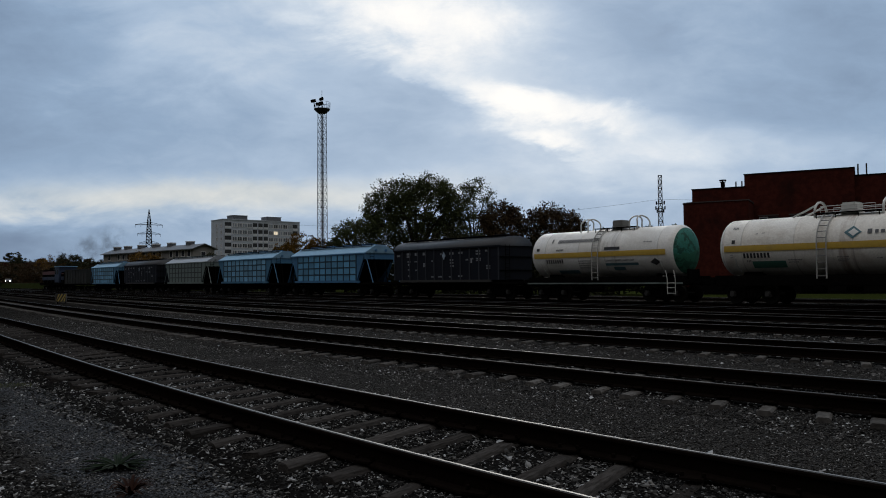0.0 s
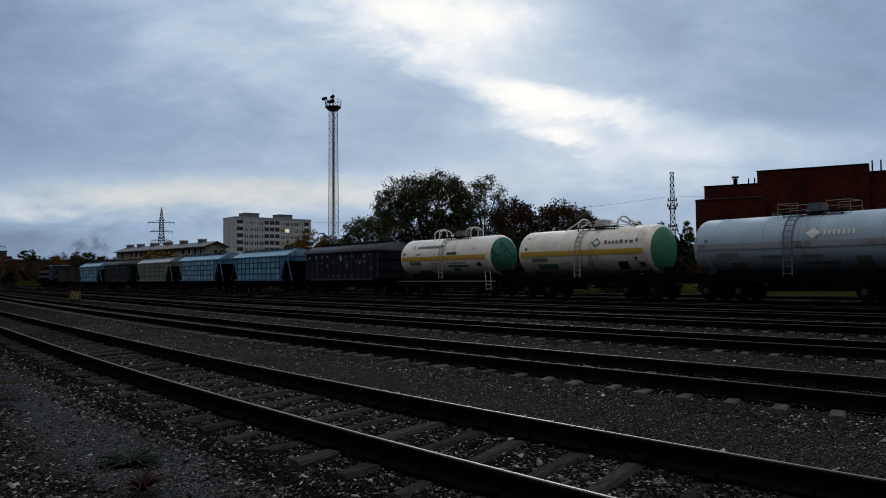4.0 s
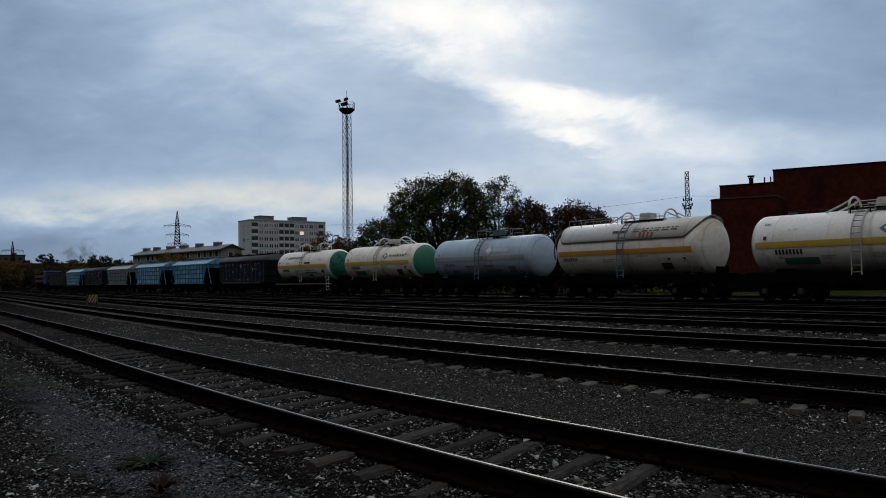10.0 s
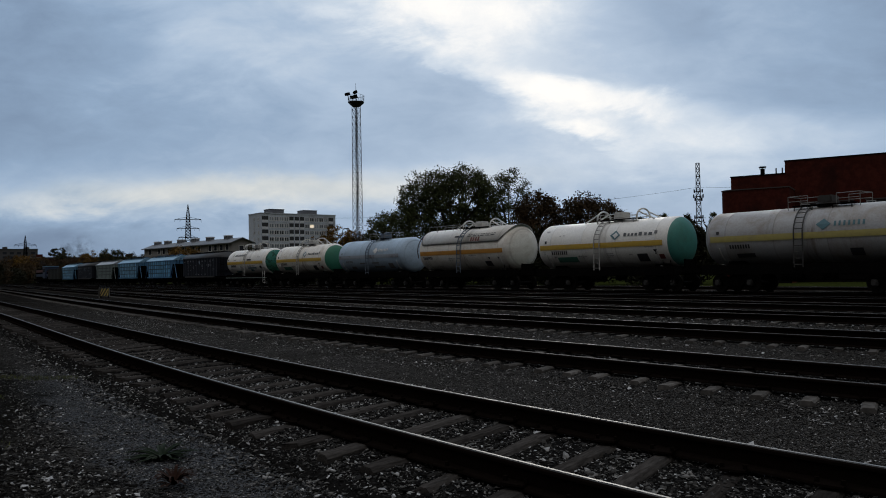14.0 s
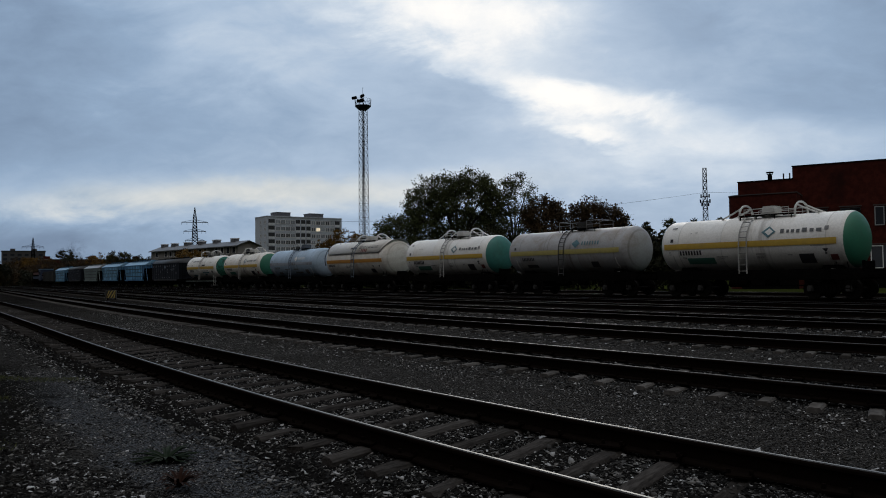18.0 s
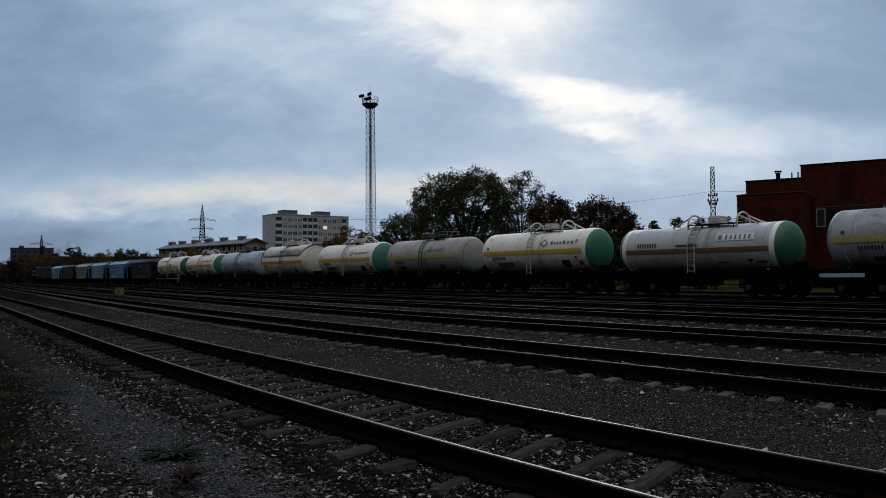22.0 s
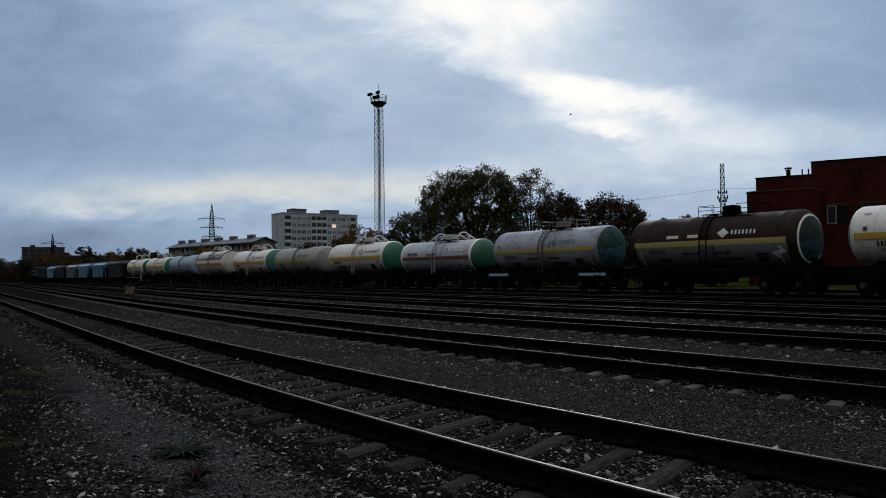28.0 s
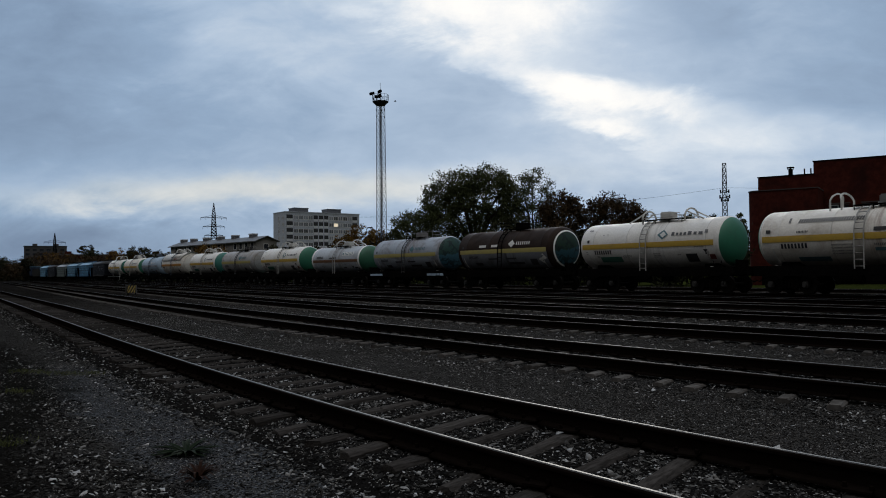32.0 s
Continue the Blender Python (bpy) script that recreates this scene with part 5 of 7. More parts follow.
def hopper_wagon(x0, label, body, panel=None, roof=None, L=12.4, dark=False, cols=10):
    """A covered hopper: ribbed sides, sloping roof, end sheets that slope in to the outlets."""
    w = wagon_thing("hopper_wagon", label, "hopper wagon", x0)
    hw, floor, eave, ridge = 1.55, 1.30, 3.52, 4.28
    cut = 0.16 if dark else 1.35
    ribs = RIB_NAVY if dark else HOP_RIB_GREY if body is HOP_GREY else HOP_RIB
    for s in (-1, 1):
        bm = bmesh.new()
        y0, y1 = sorted((s * hw, s * (hw - 0.06)))
        prism(bm, [(cut, floor), (L - cut, floor), (L - 0.15, eave), (0.15, eave)], y0, y1)
        part("side_wall", bm, body, w)
        bm = bmesh.new()
        rounded(bm, 0.9, L - 0.9, s * hw - 0.09, s * hw + 0.09, floor - 0.16, floor + 0.02, 0.02)
        part("side_sill", bm, AXLE_BOX if dark else body, w)
        bm = bmesh.new()
        rounded(bm, 0.05, L - 0.05, s * hw - 0.07, s * hw + 0.07, eave - 0.02, eave + 0.10, 0.02)
        part("eave_beam", bm, body, w)
    step = (L - 2 * cut - 0.1) / cols
    bm = bmesh.new()
    rounded(bm, -0.065, 0.065, -0.035, 0.02, floor, eave, 0.01)
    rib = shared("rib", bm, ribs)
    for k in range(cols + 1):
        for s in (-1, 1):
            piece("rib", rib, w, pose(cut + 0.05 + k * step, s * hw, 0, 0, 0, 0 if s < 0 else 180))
    if not dark:
        bm = bmesh.new()
        rounded(bm, cut, L - cut, -0.030, 0.02, -0.055, 0.055, 0.01)
        rail = shared("stringer", bm, ribs)
        for z in (1.85, 2.42, 2.98):
            for s in (-1, 1):
                piece("stringer", rail, w, pose(0 if s < 0 else L, s * hw, z, 0, 0, 0 if s < 0 else 180))
        if panel:
            bm = bmesh.new()
            rounded(bm, 0.07, step - 0.07, -0.012, 0.01, -0.23, 0.23, 0.006)
            sheet = shared("panel", bm, panel)
            for k in range(cols):
                for z in (1.58, 2.135, 2.70, 3.25):
                    piece("panel", sheet, w, pose(cut + 0.05 + k * step, -hw, z))
    # end sheets and end gable
    for e in (0, 1):
        f = (lambda x: x) if e == 0 else (lambda x: L - x)
        low = floor if dark else eave - 0.44
        bm = bmesh.new()
        quad = [(f(0.15), eave - 0.42), (f(2.9), floor - 0.25), (f(2.96), floor - 0.20), (f(0.22), eave - 0.38)]
        prism(bm, quad if e else quad[::-1], -hw + 0.07, hw - 0.07)
        bmesh.ops.recalc_face_normals(bm, faces=bm.faces)
        # black instead of body paint: the shade under the gable, put into the colour
        part("end_sheet", bm, STEEL_DARK, w, "sloping end sheet, blackened for shade")
        bm = bmesh.new()
        a, b = sorted((f(0.12), f(0.20)))
        v0 = [(-hw, low), (hw, low), (hw, eave), (0.45, ridge - 0.02), (-0.45, ridge - 0.02), (-hw, eave)]
        p = [bm.verts.new((a, y, z)) for y, z in v0]
        q = [bm.verts.new((b, y, z)) for y, z in v0]
        bm.faces.new(p), bm.faces.new(q[::-1])
        for k in range(6):
            bm.faces.new((p[k], q[k], q[(k + 1) % 6], p[(k + 1) % 6]))
        bmesh.ops.recalc_face_normals(bm, faces=bm.faces)
        part("end_gable", bm, body, w)
        if dark:
            for z in (2.0, 2.9):
                bm = bmesh.new()
                a, b = sorted((f(0.02), f(0.14)))
                rounded(bm, a, b, -hw, hw, z - 0.05, z + 0.05, 0.02)
                part("end_rail", bm, body, w)
        for y in (-1.35, -0.5, 0.5, 1.35) if not dark else ():
            bm = bmesh.new()
            if abs(y) > 1:
                rod(bm, (f(-0.75), y, floor - 0.15), (f(0.20), y, eave - 0.30), 0.04, 6)
                rod(bm, (f(1.5), y, floor - 0.1), (f(0.25), y, eave - 0.2), 0.045, 6)
            else:
                rod(bm, (f(-0.2), y, floor - 0.1), (f(0.22), y, eave - 0.4), 0.05, 6)
            part("end_strut", bm, body if abs(y) > 1 else STEEL_DARK, w)
        bm = bmesh.new()
        a, b = sorted((f(-1.40), f(1.7)))
        rounded(bm, a, b, -1.45, 1.45, floor - 0.30, floor - 0.14, 0.02)
        part("end_platform", bm, STEEL_DARK, w, "end platform")
        bm = bmesh.new()
        for y in (-1.1, -0.7):
            rod(bm, (f(0.02), y, floor - 0.1), (f(0.02), y, eave + 0.15), 0.02, 5)
        for k in range(7):
            rod(bm, (f(0.02), -1.1, floor + 0.2 + 0.3 * k), (f(0.02), -0.7, floor + 0.2 + 0.3 * k), 0.016, 5)
        part("end_ladder", bm, STEEL_DARK, w)
    # roof
    if dark:
        outline = [(hw * math.cos(math.radians(a)), eave + 0.06 + (ridge - eave - 0.06) * math.sin(math.radians(a))) for a in range(0, 181, 12)]
    else:
        outline = [(hw + 0.03, eave + 0.06), (hw * 0.98, eave + 0.14), (0.50, ridge - 0.03), (0.45, ridge), (-0.45, ridge), (-0.50, ridge - 0.03), (-hw * 0.98, eave + 0.14), (-hw - 0.03, eave + 0.06)]
    bm = bmesh.new()
    a = [bm.verts.new((0.05, y, z)) for y, z in outline]
    b = [bm.verts.new((L - 0.05, y, z)) for y, z in outline]
    bm.faces.new(a), bm.faces.new(b[::-1])
    for k in range(len(outline) - 1):
        bm.faces.new((a[k + 1], a[k], b[k], b[k + 1]))
    bmesh.ops.recalc_face_normals(bm, faces=bm.faces)
    part("roof", bm, DARK_ROOF if dark else roof or body, w, "", dark)
    bm = bmesh.new()
    rounded(bm, 0.9, L - 0.9, -0.34, 0.34, ridge, ridge + 0.07, 0.02)
    for k in range(4):
        rounded(bm, 1.5 + 2.8 * k, 2.7 + 2.8 * k, -0.30, 0.30, ridge + 0.06, ridge + 0.14, 0.03)
    part("roof_hatch", bm, body, w, "row of loading hatches")
    for y in (-0.62, 0.62):
        bm = bmesh.new()
        rounded(bm, 0.3, L - 0.3, y - 0.15, y + 0.15, ridge + 0.02, ridge + 0.06, 0.01)
        for k in range(9):
            x = 0.5 + k * (L - 1.0) / 8
            rod(bm, (x, y, ridge - 0.25), (x, y, ridge + 0.05), 0.025, 5)
        part("roof_walkway", bm, STEEL_DARK, w, "narrow dark roof walkway")
    if not dark:
        for e in (0.06, L - 0.06):
            for y in (-0.5, 0.5):
                bm = bmesh.new()
                rod(bm, (e - 0.10, y, eave + 0.30), (e + 0.10, y, eave + 0.30), 0.11, 10)
                part("vent_cap", bm, body, w, "round vent cap on the gable")
    bm = bmesh.new()
    for k in range(3):
        x = 3.1 + k * (L - 6.2) / 2
        prism(bm, [(x - 1.2, floor), (x - 0.35, 0.55), (x + 0.35, 0.55), (x + 1.2, floor)], -0.9, 0.9)
    rounded(bm, -1.3, L + 1.3, -0.2, 0.2, 0.95, 1.2, 0.03)
    bmesh.ops.recalc_face_normals(bm, faces=bm.faces)
    part("outlet_hopper", bm, STEEL_DARK, w)
    if dark:
        bm = bmesh.new()
        for x, z, n, size in ((0.5, 3.12, 3, 0.14), (1.75, 3.20, 3, 0.17), (1.75, 3.02, 3, 0.13), (2.75, 3.16, 2, 0.20), (3.70, 3.16, 2, 0.20), (5.75, 3.12, 3, 0.13), (6.75, 3.12, 3, 0.16),
                              (7.75, 3.14, 3, 0.15), (9.55, 3.22, 4, 0.12), (9.55, 3.04, 4, 0.12), (10.5, 3.22, 3, 0.12), (1.85, 2.66, 4, 0.10), (1.9, 2.42, 2, 0.14), (2.7, 2.66, 4, 0.09),
                              (3.75, 2.46, 2, 0.13), (3.75, 2.30, 2, 0.13), (6.8, 2.66, 3, 0.13), (6.8, 2.48, 4, 0.10), (6.85, 2.24, 3, 0.13), (9.0, 2.72, 3, 0.10), (9.0, 2.48, 1, 0.24),
                              (9.6, 2.72, 5, 0.09), (9.6, 2.60, 5, 0.09), (10.6, 2.20, 4, 0.10), (10.6, 2.04, 4, 0.10), (1.9, 2.05, 3, 0.10), (2.8, 2.02, 4, 0.09), (1.9, 1.56, 2, 0.13),
                              (4.7, 1.50, 4, 0.10), (5.5, 1.50, 5, 0.10), (6.7, 1.50, 4, 0.08), (7.7, 1.52, 4, 0.11), (8.5, 2.66, 3, 0.09), (4.7, 2.66, 2, 0.10)):
            for k in range(n):
                box(bm, x + k * size * 1.05, x + k * size * 1.05 + size * 0.66, -hw - 0.012, -hw - 0.004, z, z + size)
        part("lettering", bm, INK_PALE, w, "rows of faded pale lettering strokes", kind="stuff")
        bm = bmesh.new()
        v = [bm.verts.new((6.2 + a, -hw - 0.076, 3.05 + b)) for a, b in ((-0.20, 0), (0, -0.30), (0.20, 0), (0, 0.30))]
        bm.faces.new(v)
        part("logo", bm, PALE_BLUE, w, "pale blue diamond sign")
    running_gear(w, (0.75, L - 0.75), -1.35, L + 1.35)
    return w


def gondola(x0):
    w = wagon_thing("gondola_wagon", "dark green open steel gondola wagon", "gondola wagon", x0)
    L = 13.6
    for s in (-1, 1):
        bm = bmesh.new()
        y0, y1 = sorted((s * 1.5, s * 1.44))
        box(bm, 0, L, y0, y1, 1.25, 3.45)
        part("side_wall", bm, DARK_GREEN, w)
        for k in range(9):
            bm = bmesh.new()
            rounded(bm, 0.05 + k * (L - 0.2) / 8, 0.17 + k * (L - 0.2) / 8, s * 1.5 - 0.08, s * 1.5 + 0.08, 1.15, 3.45, 0.02)
            part("side_post", bm, DARK_GREEN, w)
        bm = bmesh.new()
        rounded(bm, 0, L, s * 1.5 - 0.07, s * 1.5 + 0.07, 3.42, 3.55, 0.02)
        part("top_rail", bm, DARK_GREEN, w)
    for x in (0.0, L - 0.06):
        bm = bmesh.new()
        box(bm, x, x + 0.06, -1.44, 1.44, 1.25, 3.45)
        part("end_wall", bm, DARK_GREEN, w)
    bm = bmesh.new()
    rounded(bm, 0, L, -1.42, 1.42, 1.0, 1.24, 0.02)
    part("floor", bm, STEEL_DARK, w)
    running_gear(w, (1.9, L - 1.9), -0.05, L + 0.05)
    return w


def locomotive(x0):
    w = wagon_thing("diesel_locomotive", "dark diesel locomotive with red and blue panels", "locomotive", x0)
    L = 17.2
    red = material("dark_red_loco_paint", (0.11, 0.035, 0.03), 0.5, 0, 0.2, 4, 0.03, 0.01, (0.05, 0.03, 0.03), 0.5, 1.0)
    blue = material("blue_loco_paint", (0.025, 0.042, 0.085), 0.5, 0, 0.2, 4, 0.03, 0.01, (0.02, 0.03, 0.05), 0.5, 1.0)
    pane = material("dark_window_glass", (0.03, 0.035, 0.04), 0.08, 0, 0.1, 3, 0.0)
    bm = bmesh.new()
    rounded(bm, 0, L, -1.5, 1.5, 0.95, 1.45, 0.05)
    rounded(bm, 6.0, 11.0, -1.3, 1.3, 0.40, 0.95, 0.08)
    part("underframe", bm, STEEL_DARK, w)
    for a, b, top in ((0.6, 11.6, 3.75), (14.6, 16.8, 3.3)):
        bm = bmesh.new()
        rounded(bm, a, b, -1.15, 1.15, 1.45, top, 0.12)
        part("hood", bm, STEEL_DARK, w, "dark engine hood")
        bm = bmesh.new()
        rounded(bm, a + 0.2, b - 0.2, -1.19, -1.14, 2.9, top - 0.25, 0.02)
        part("red_panel", bm, red, w, "dark red side panel")
        bm = bmesh.new()
        rounded(bm, a + 0.2, b - 0.2, -1.19, -1.14, 1.9, 2.5, 0.02)
        part("blue_panel", bm, blue, w, "blue side panel")
    bm = bmesh.new()
    rounded(bm, 11.6, 14.6, -1.5, 1.5, 1.45, 4.2, 0.10)
    part("cab", bm, blue, w, "blue driver's cab")
    bm = bmesh.new()
    rounded(bm, 11.4, 14.8, -1.58, 1.58, 4.16, 4.32, 0.06)
    part("cab_roof", bm, HOP_ROOF, w, "pale grey cab roof")
    for x in (11.9, 13.3):
        bm = bmesh.new()
        rounded(bm, x, x + 1.0, -1.53, -1.49, 2.9, 3.7, 0.02)
        part("cab_window", bm, pane, w, "dark cab window")
    for x in (2.2, 6.0):
        bm = bmesh.new()
        rod(bm, (x, 0, 3.7), (x, 0, 4.15), 0.28, 14)
        part("exhaust_stack", bm, STEEL_DARK, w)
    bm = bmesh.new()
    for x in (0.2, 3, 6, 9, 11.4, 14.8, 17.0):
        rod(bm, (x, -1.46, 1.4), (x, -1.46, 2.4), 0.022, 5)
    rod(bm, (0.2, -1.46, 2.4), (11.4, -1.46, 2.4), 0.022, 5)
    rod(bm, (14.8, -1.46, 2.4), (17.0, -1.46, 2.4), 0.022, 5)
    part("handrail", bm, AXLE_BOX, w)
    running_gear(w, (2.4, 4.9, 12.3, 14.8), -0.05, L + 0.05)
    return w


locomotive(-163.0)
gondola(-144.2)
hopper_wagon(-128.2, "light blue covered hopper wagon with ribbed sides", HOP_BLUE, HOP_PANEL, HOP_ROOF)
hopper_wagon(-112.6, "charcoal covered hopper wagon with a curved roof", HOP_DARK, dark=True, cols=12)
hopper_wagon(-97.3, "grey green covered hopper wagon with ribbed sides", HOP_GREY, HOP_GREY, ROOF_GREY)
hopper_wagon(-81.8, "light blue covered hopper wagon with faded panels", HOP_BLUE, HOP_PANEL, HOP_ROOF)
hopper_wagon(-65.9, "strong blue covered hopper wagon with ribbed sides", HOP_BLUE_B, HOP_FIELD, HOP_ROOF)
hopper_wagon(-49.7, "charcoal covered hopper wagon with faded lettering", HOP_DARK, L=12.0, dark=True, cols=12)
tank_wagon(-35.5, "white tank wagon with yellow stripe and teal end on green frame", WHITE, PATCH_TEAL, YELLOW, "loops", r=1.44, zc=2.82, marks="company", sill=SILL_DULL, rim=WHITE)
tank_wagon(-22.3, "cream white tank wagon with a yellow stripe and green end", CREAM, GREEN, YELLOW, r=1.44, zc=2.82, rim=CREAM)
tank_wagon(-9.1, "pale blue tank wagon with a faded grey stripe", PALE_BLUE, PALE_BLUE, GREY, "rails", r=1.46, marks="pale", ladder=LADDER_BLUE)
tank_wagon(3.9, "cream tank wagon with an orange stripe and a white sun shield", CREAM, CREAM, ORANGE, r=1.60, zc=2.92, marks="jacket", jacket=WHITE, ladder=LADDER_BLUE)
tank_wagon(17.2, "white tank wagon with a yellow stripe and teal end", WHITE, TEAL, YELLOW, r=1.45, zc=2.82)
tank_wagon(29.9, "dark weathered grey tank wagon with a worn yellow stripe", GREY_DARK, GREY_DARK, LEMON, "rails", stripe_x=(0.8, 10.4), marks="faint", ladder=AXLE_BOX)
tank_wagon(42.85, "cream white tank wagon with a yellow stripe and green end", WHITE, GREEN, YELLOW)
tank_wagon(55.8, "bluish white tank wagon with a brown stripe and dark green end", WHITE_B, DEEP_GREEN, TAN, r=1.28, zc=2.60, stripe_z=2.48, marks="plate", stripe_h=0.26, shell_ring=RING_WHITE, stripe_x=(1.05, 10.22))
tank_wagon(68.6, "weathered grey tank wagon with a patched blue green end", GREY, PATCH_BLUE, LEMON, "rails", marks="worn", sill=PALE_BLUE, stripe_x=(0.8, 10.4), ladder=AXLE_BOX)
tank_wagon(81.6, "dark brown tank wagon with a yellow stripe above a grey band", BROWN, PATCH_DARK, LEMON, "dark", r=1.50, marks="worn", rim=RING_WHITE, collar=BROWN, collar_to=0.78, ring=0.70, lower=GREY_BAND, cap_left=BROWN, ladder=STEEL_DARK, stripe_x=(0.9, 10.6))
tank_wagon(94.6, "white tank wagon with a yellow stripe and bright green end", WHITE, GREEN, YELLOW)
tank_wagon(107.2, "white tank wagon with a stained yellow stripe", CREAM, GREEN, YELLOW, "loops", marks="company")

# ---- what stands round the yard ----
def from_eye(bearing, reach, z=0.0):
    """A place at a bearing (degrees clockwise from +y) and distance from the path."""
    a = radians(bearing)
    return Vector((reach * math.sin(a), reach * math.cos(a), z))


BRICK = material("dark_red_brick", (0.060, 0.0145, 0.0105), 0.9, 0, 0.6, 2.4, 0.3, 0.01, (0.024, 0.009, 0.008), 0.85, 0.4, spec=0.05)
BRICK_LINE = material("pale_coping", (0.055, 0.042, 0.040), 0.8, 0, 0.2, 4, 0.1)
CONCRETE_WALL = material("weathered_panel_concrete", (0.53, 0.58, 0.65), 0.9, 0, 0.22, 1.6, 0.1, 0.02, (0.27, 0.285, 0.31), 0.7, 0.22)
CONCRETE_GREY = material("dark_grey_concrete", (0.13, 0.135, 0.145), 0.9, 0, 0.2, 1.2, 0.05)
# dark roof concrete; on balconies this colour stands for their shade
CONCRETE_DARK = material("dark_roof_and_balcony_shade", (0.042, 0.045, 0.050), 0.9, 0, 0.2, 1.0, 0.05)
PANEL_PALE = material("pale_balcony_panel", (0.70, 0.73, 0.77), 0.85, 0, 0.2, 2.0, 0.05, 0.01, (0.30, 0.30, 0.31), 0.6, 0.4)
SILL_GREY = material("grey_window_frame", (0.30, 0.31, 0.32), 0.7, 0, 0.1, 4, 0.0)
PANE = material("dark_window_pane", (0.035, 0.04, 0.05), 0.15, 0, 0.1, 2, 0.0)
# paler for curtains and for sky reflections, both put into the pane colour
PANE_MIXED = material("curtain_and_reflection_pane", (0.20, 0.225, 0.26), 0.3, 0, 0.5, 0.7, 0.0, by_piece=0.85, spec=0.3)
DARK_GLASS = material("dark_unlit_glass", (0.012, 0.012, 0.014), 0.3, 0, 0.1, 2, 0.0, spec=0.15)
FRAME_WHITE = material("pale_window_frame", (0.75, 0.75, 0.74), 0.7, 0, 0.1, 4, 0.0)
LIT = glow("lit_window", (1.0, 0.86, 0.62), 0.75)
PLASTER = material("brown_grey_plaster", (0.25, 0.24, 0.225), 0.9, 0, 0.2, 0.7, 0.1, 0.02, (0.20, 0.17, 0.14), 0.6, 0.2)
CAP_PALE = material("pale_chimney_cap", (0.62, 0.63, 0.64), 0.8, 0, 0.15, 0.9, 0.05)
ROOF_PALE = material("pale_metal_roof", (0.115, 0.122, 0.133), 0.6, 0.0, 0.15, 0.6, 0.05, 0.02, (0.2, 0.2, 0.21), 0.5, 0.2)
GALV = material("dark_galvanised_steel", (0.036, 0.036, 0.038), 0.6, 0.3, 0.3, 4, 0.1, 0.005)
BARK = material("dark_bark", (0.035, 0.028, 0.022), 0.95, 0, 0.4, 6, 0.5, 0.03, spec=0.2)
LEAF_WILLOW = leaf_material("willow_leaf", (0.040, 0.049, 0.019), (0.080, 0.090, 0.037))
LEAF_RUST = leaf_material("rusty_leaf", (0.026, 0.019, 0.010), (0.070, 0.043, 0.020))
LEAF_AMBER = leaf_material("amber_leaf", (0.050, 0.030, 0.007), (0.21, 0.115, 0.022))
LEAF_DARK = leaf_material("dark_leaf", (0.018, 0.021, 0.010), (0.048, 0.048, 0.022))


FAR_GREY = material("dark_far_plaster", (0.075, 0.075, 0.08), 0.9, 0, 0.2, 0.6, 0.05, 0.02, (0.09, 0.09, 0.09), 0.5, 0.2)
# leaf colour darkened well below the other leaves, with shade put into it
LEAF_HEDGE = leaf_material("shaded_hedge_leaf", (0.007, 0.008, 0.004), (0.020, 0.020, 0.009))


def leaves(name, centres, per, spread, size, rng, mat, parent, droop=0.6):
    """Small bent leaves scattered in clumps round the centres, as one mesh."""
    n = len(centres) * per
    c = np.repeat(np.asarray(centres), per, 0)
    off = rng.normal(0, 1, (n, 3)) * spread
    off[:, 2] = off[:, 2] * 0.8 - np.abs(rng.normal(0, 1, n)) * spread * droop * 0.5
    p = c + off
    a, b = rng.uniform(0, 6.283, n), rng.uniform(-1.1, 1.1, n)
    u = np.stack((np.cos(a) * np.cos(b), np.sin(a) * np.cos(b), np.sin(b) - droop), 1)
    u /= np.linalg.norm(u, axis=1, keepdims=True)
    r = rng.normal(0, 1, (n, 3))
    v = np.cross(u, r)
    v /= np.linalg.norm(v, axis=1, keepdims=True) + 1e-9
    k = size * rng.uniform(0.6, 1.3, (n, 1))
    w = np.cross(u, v) * 0.12
    verts = np.stack((p - u * k, p + v * k * 0.42 + w * k, p + u * k, p - v * k * 0.42 + w * k), 1).reshape(-1, 3)
    data = bpy.data.meshes.new(name)
    data.vertices.add(n * 4), data.loops.add(n * 4), data.polygons.add(n)
    data.vertices.foreach_set("co", verts.reshape(-1))
    data.loops.foreach_set("vertex_index", np.arange(n * 4, dtype=np.int32))
    data.polygons.foreach_set("loop_start", np.arange(0, n * 4, 4, dtype=np.int32))
    data.update(calc_edges=True)
    data.materials.append(mat)
    ob = new(name, data)
    ob.parent = parent
    return ob


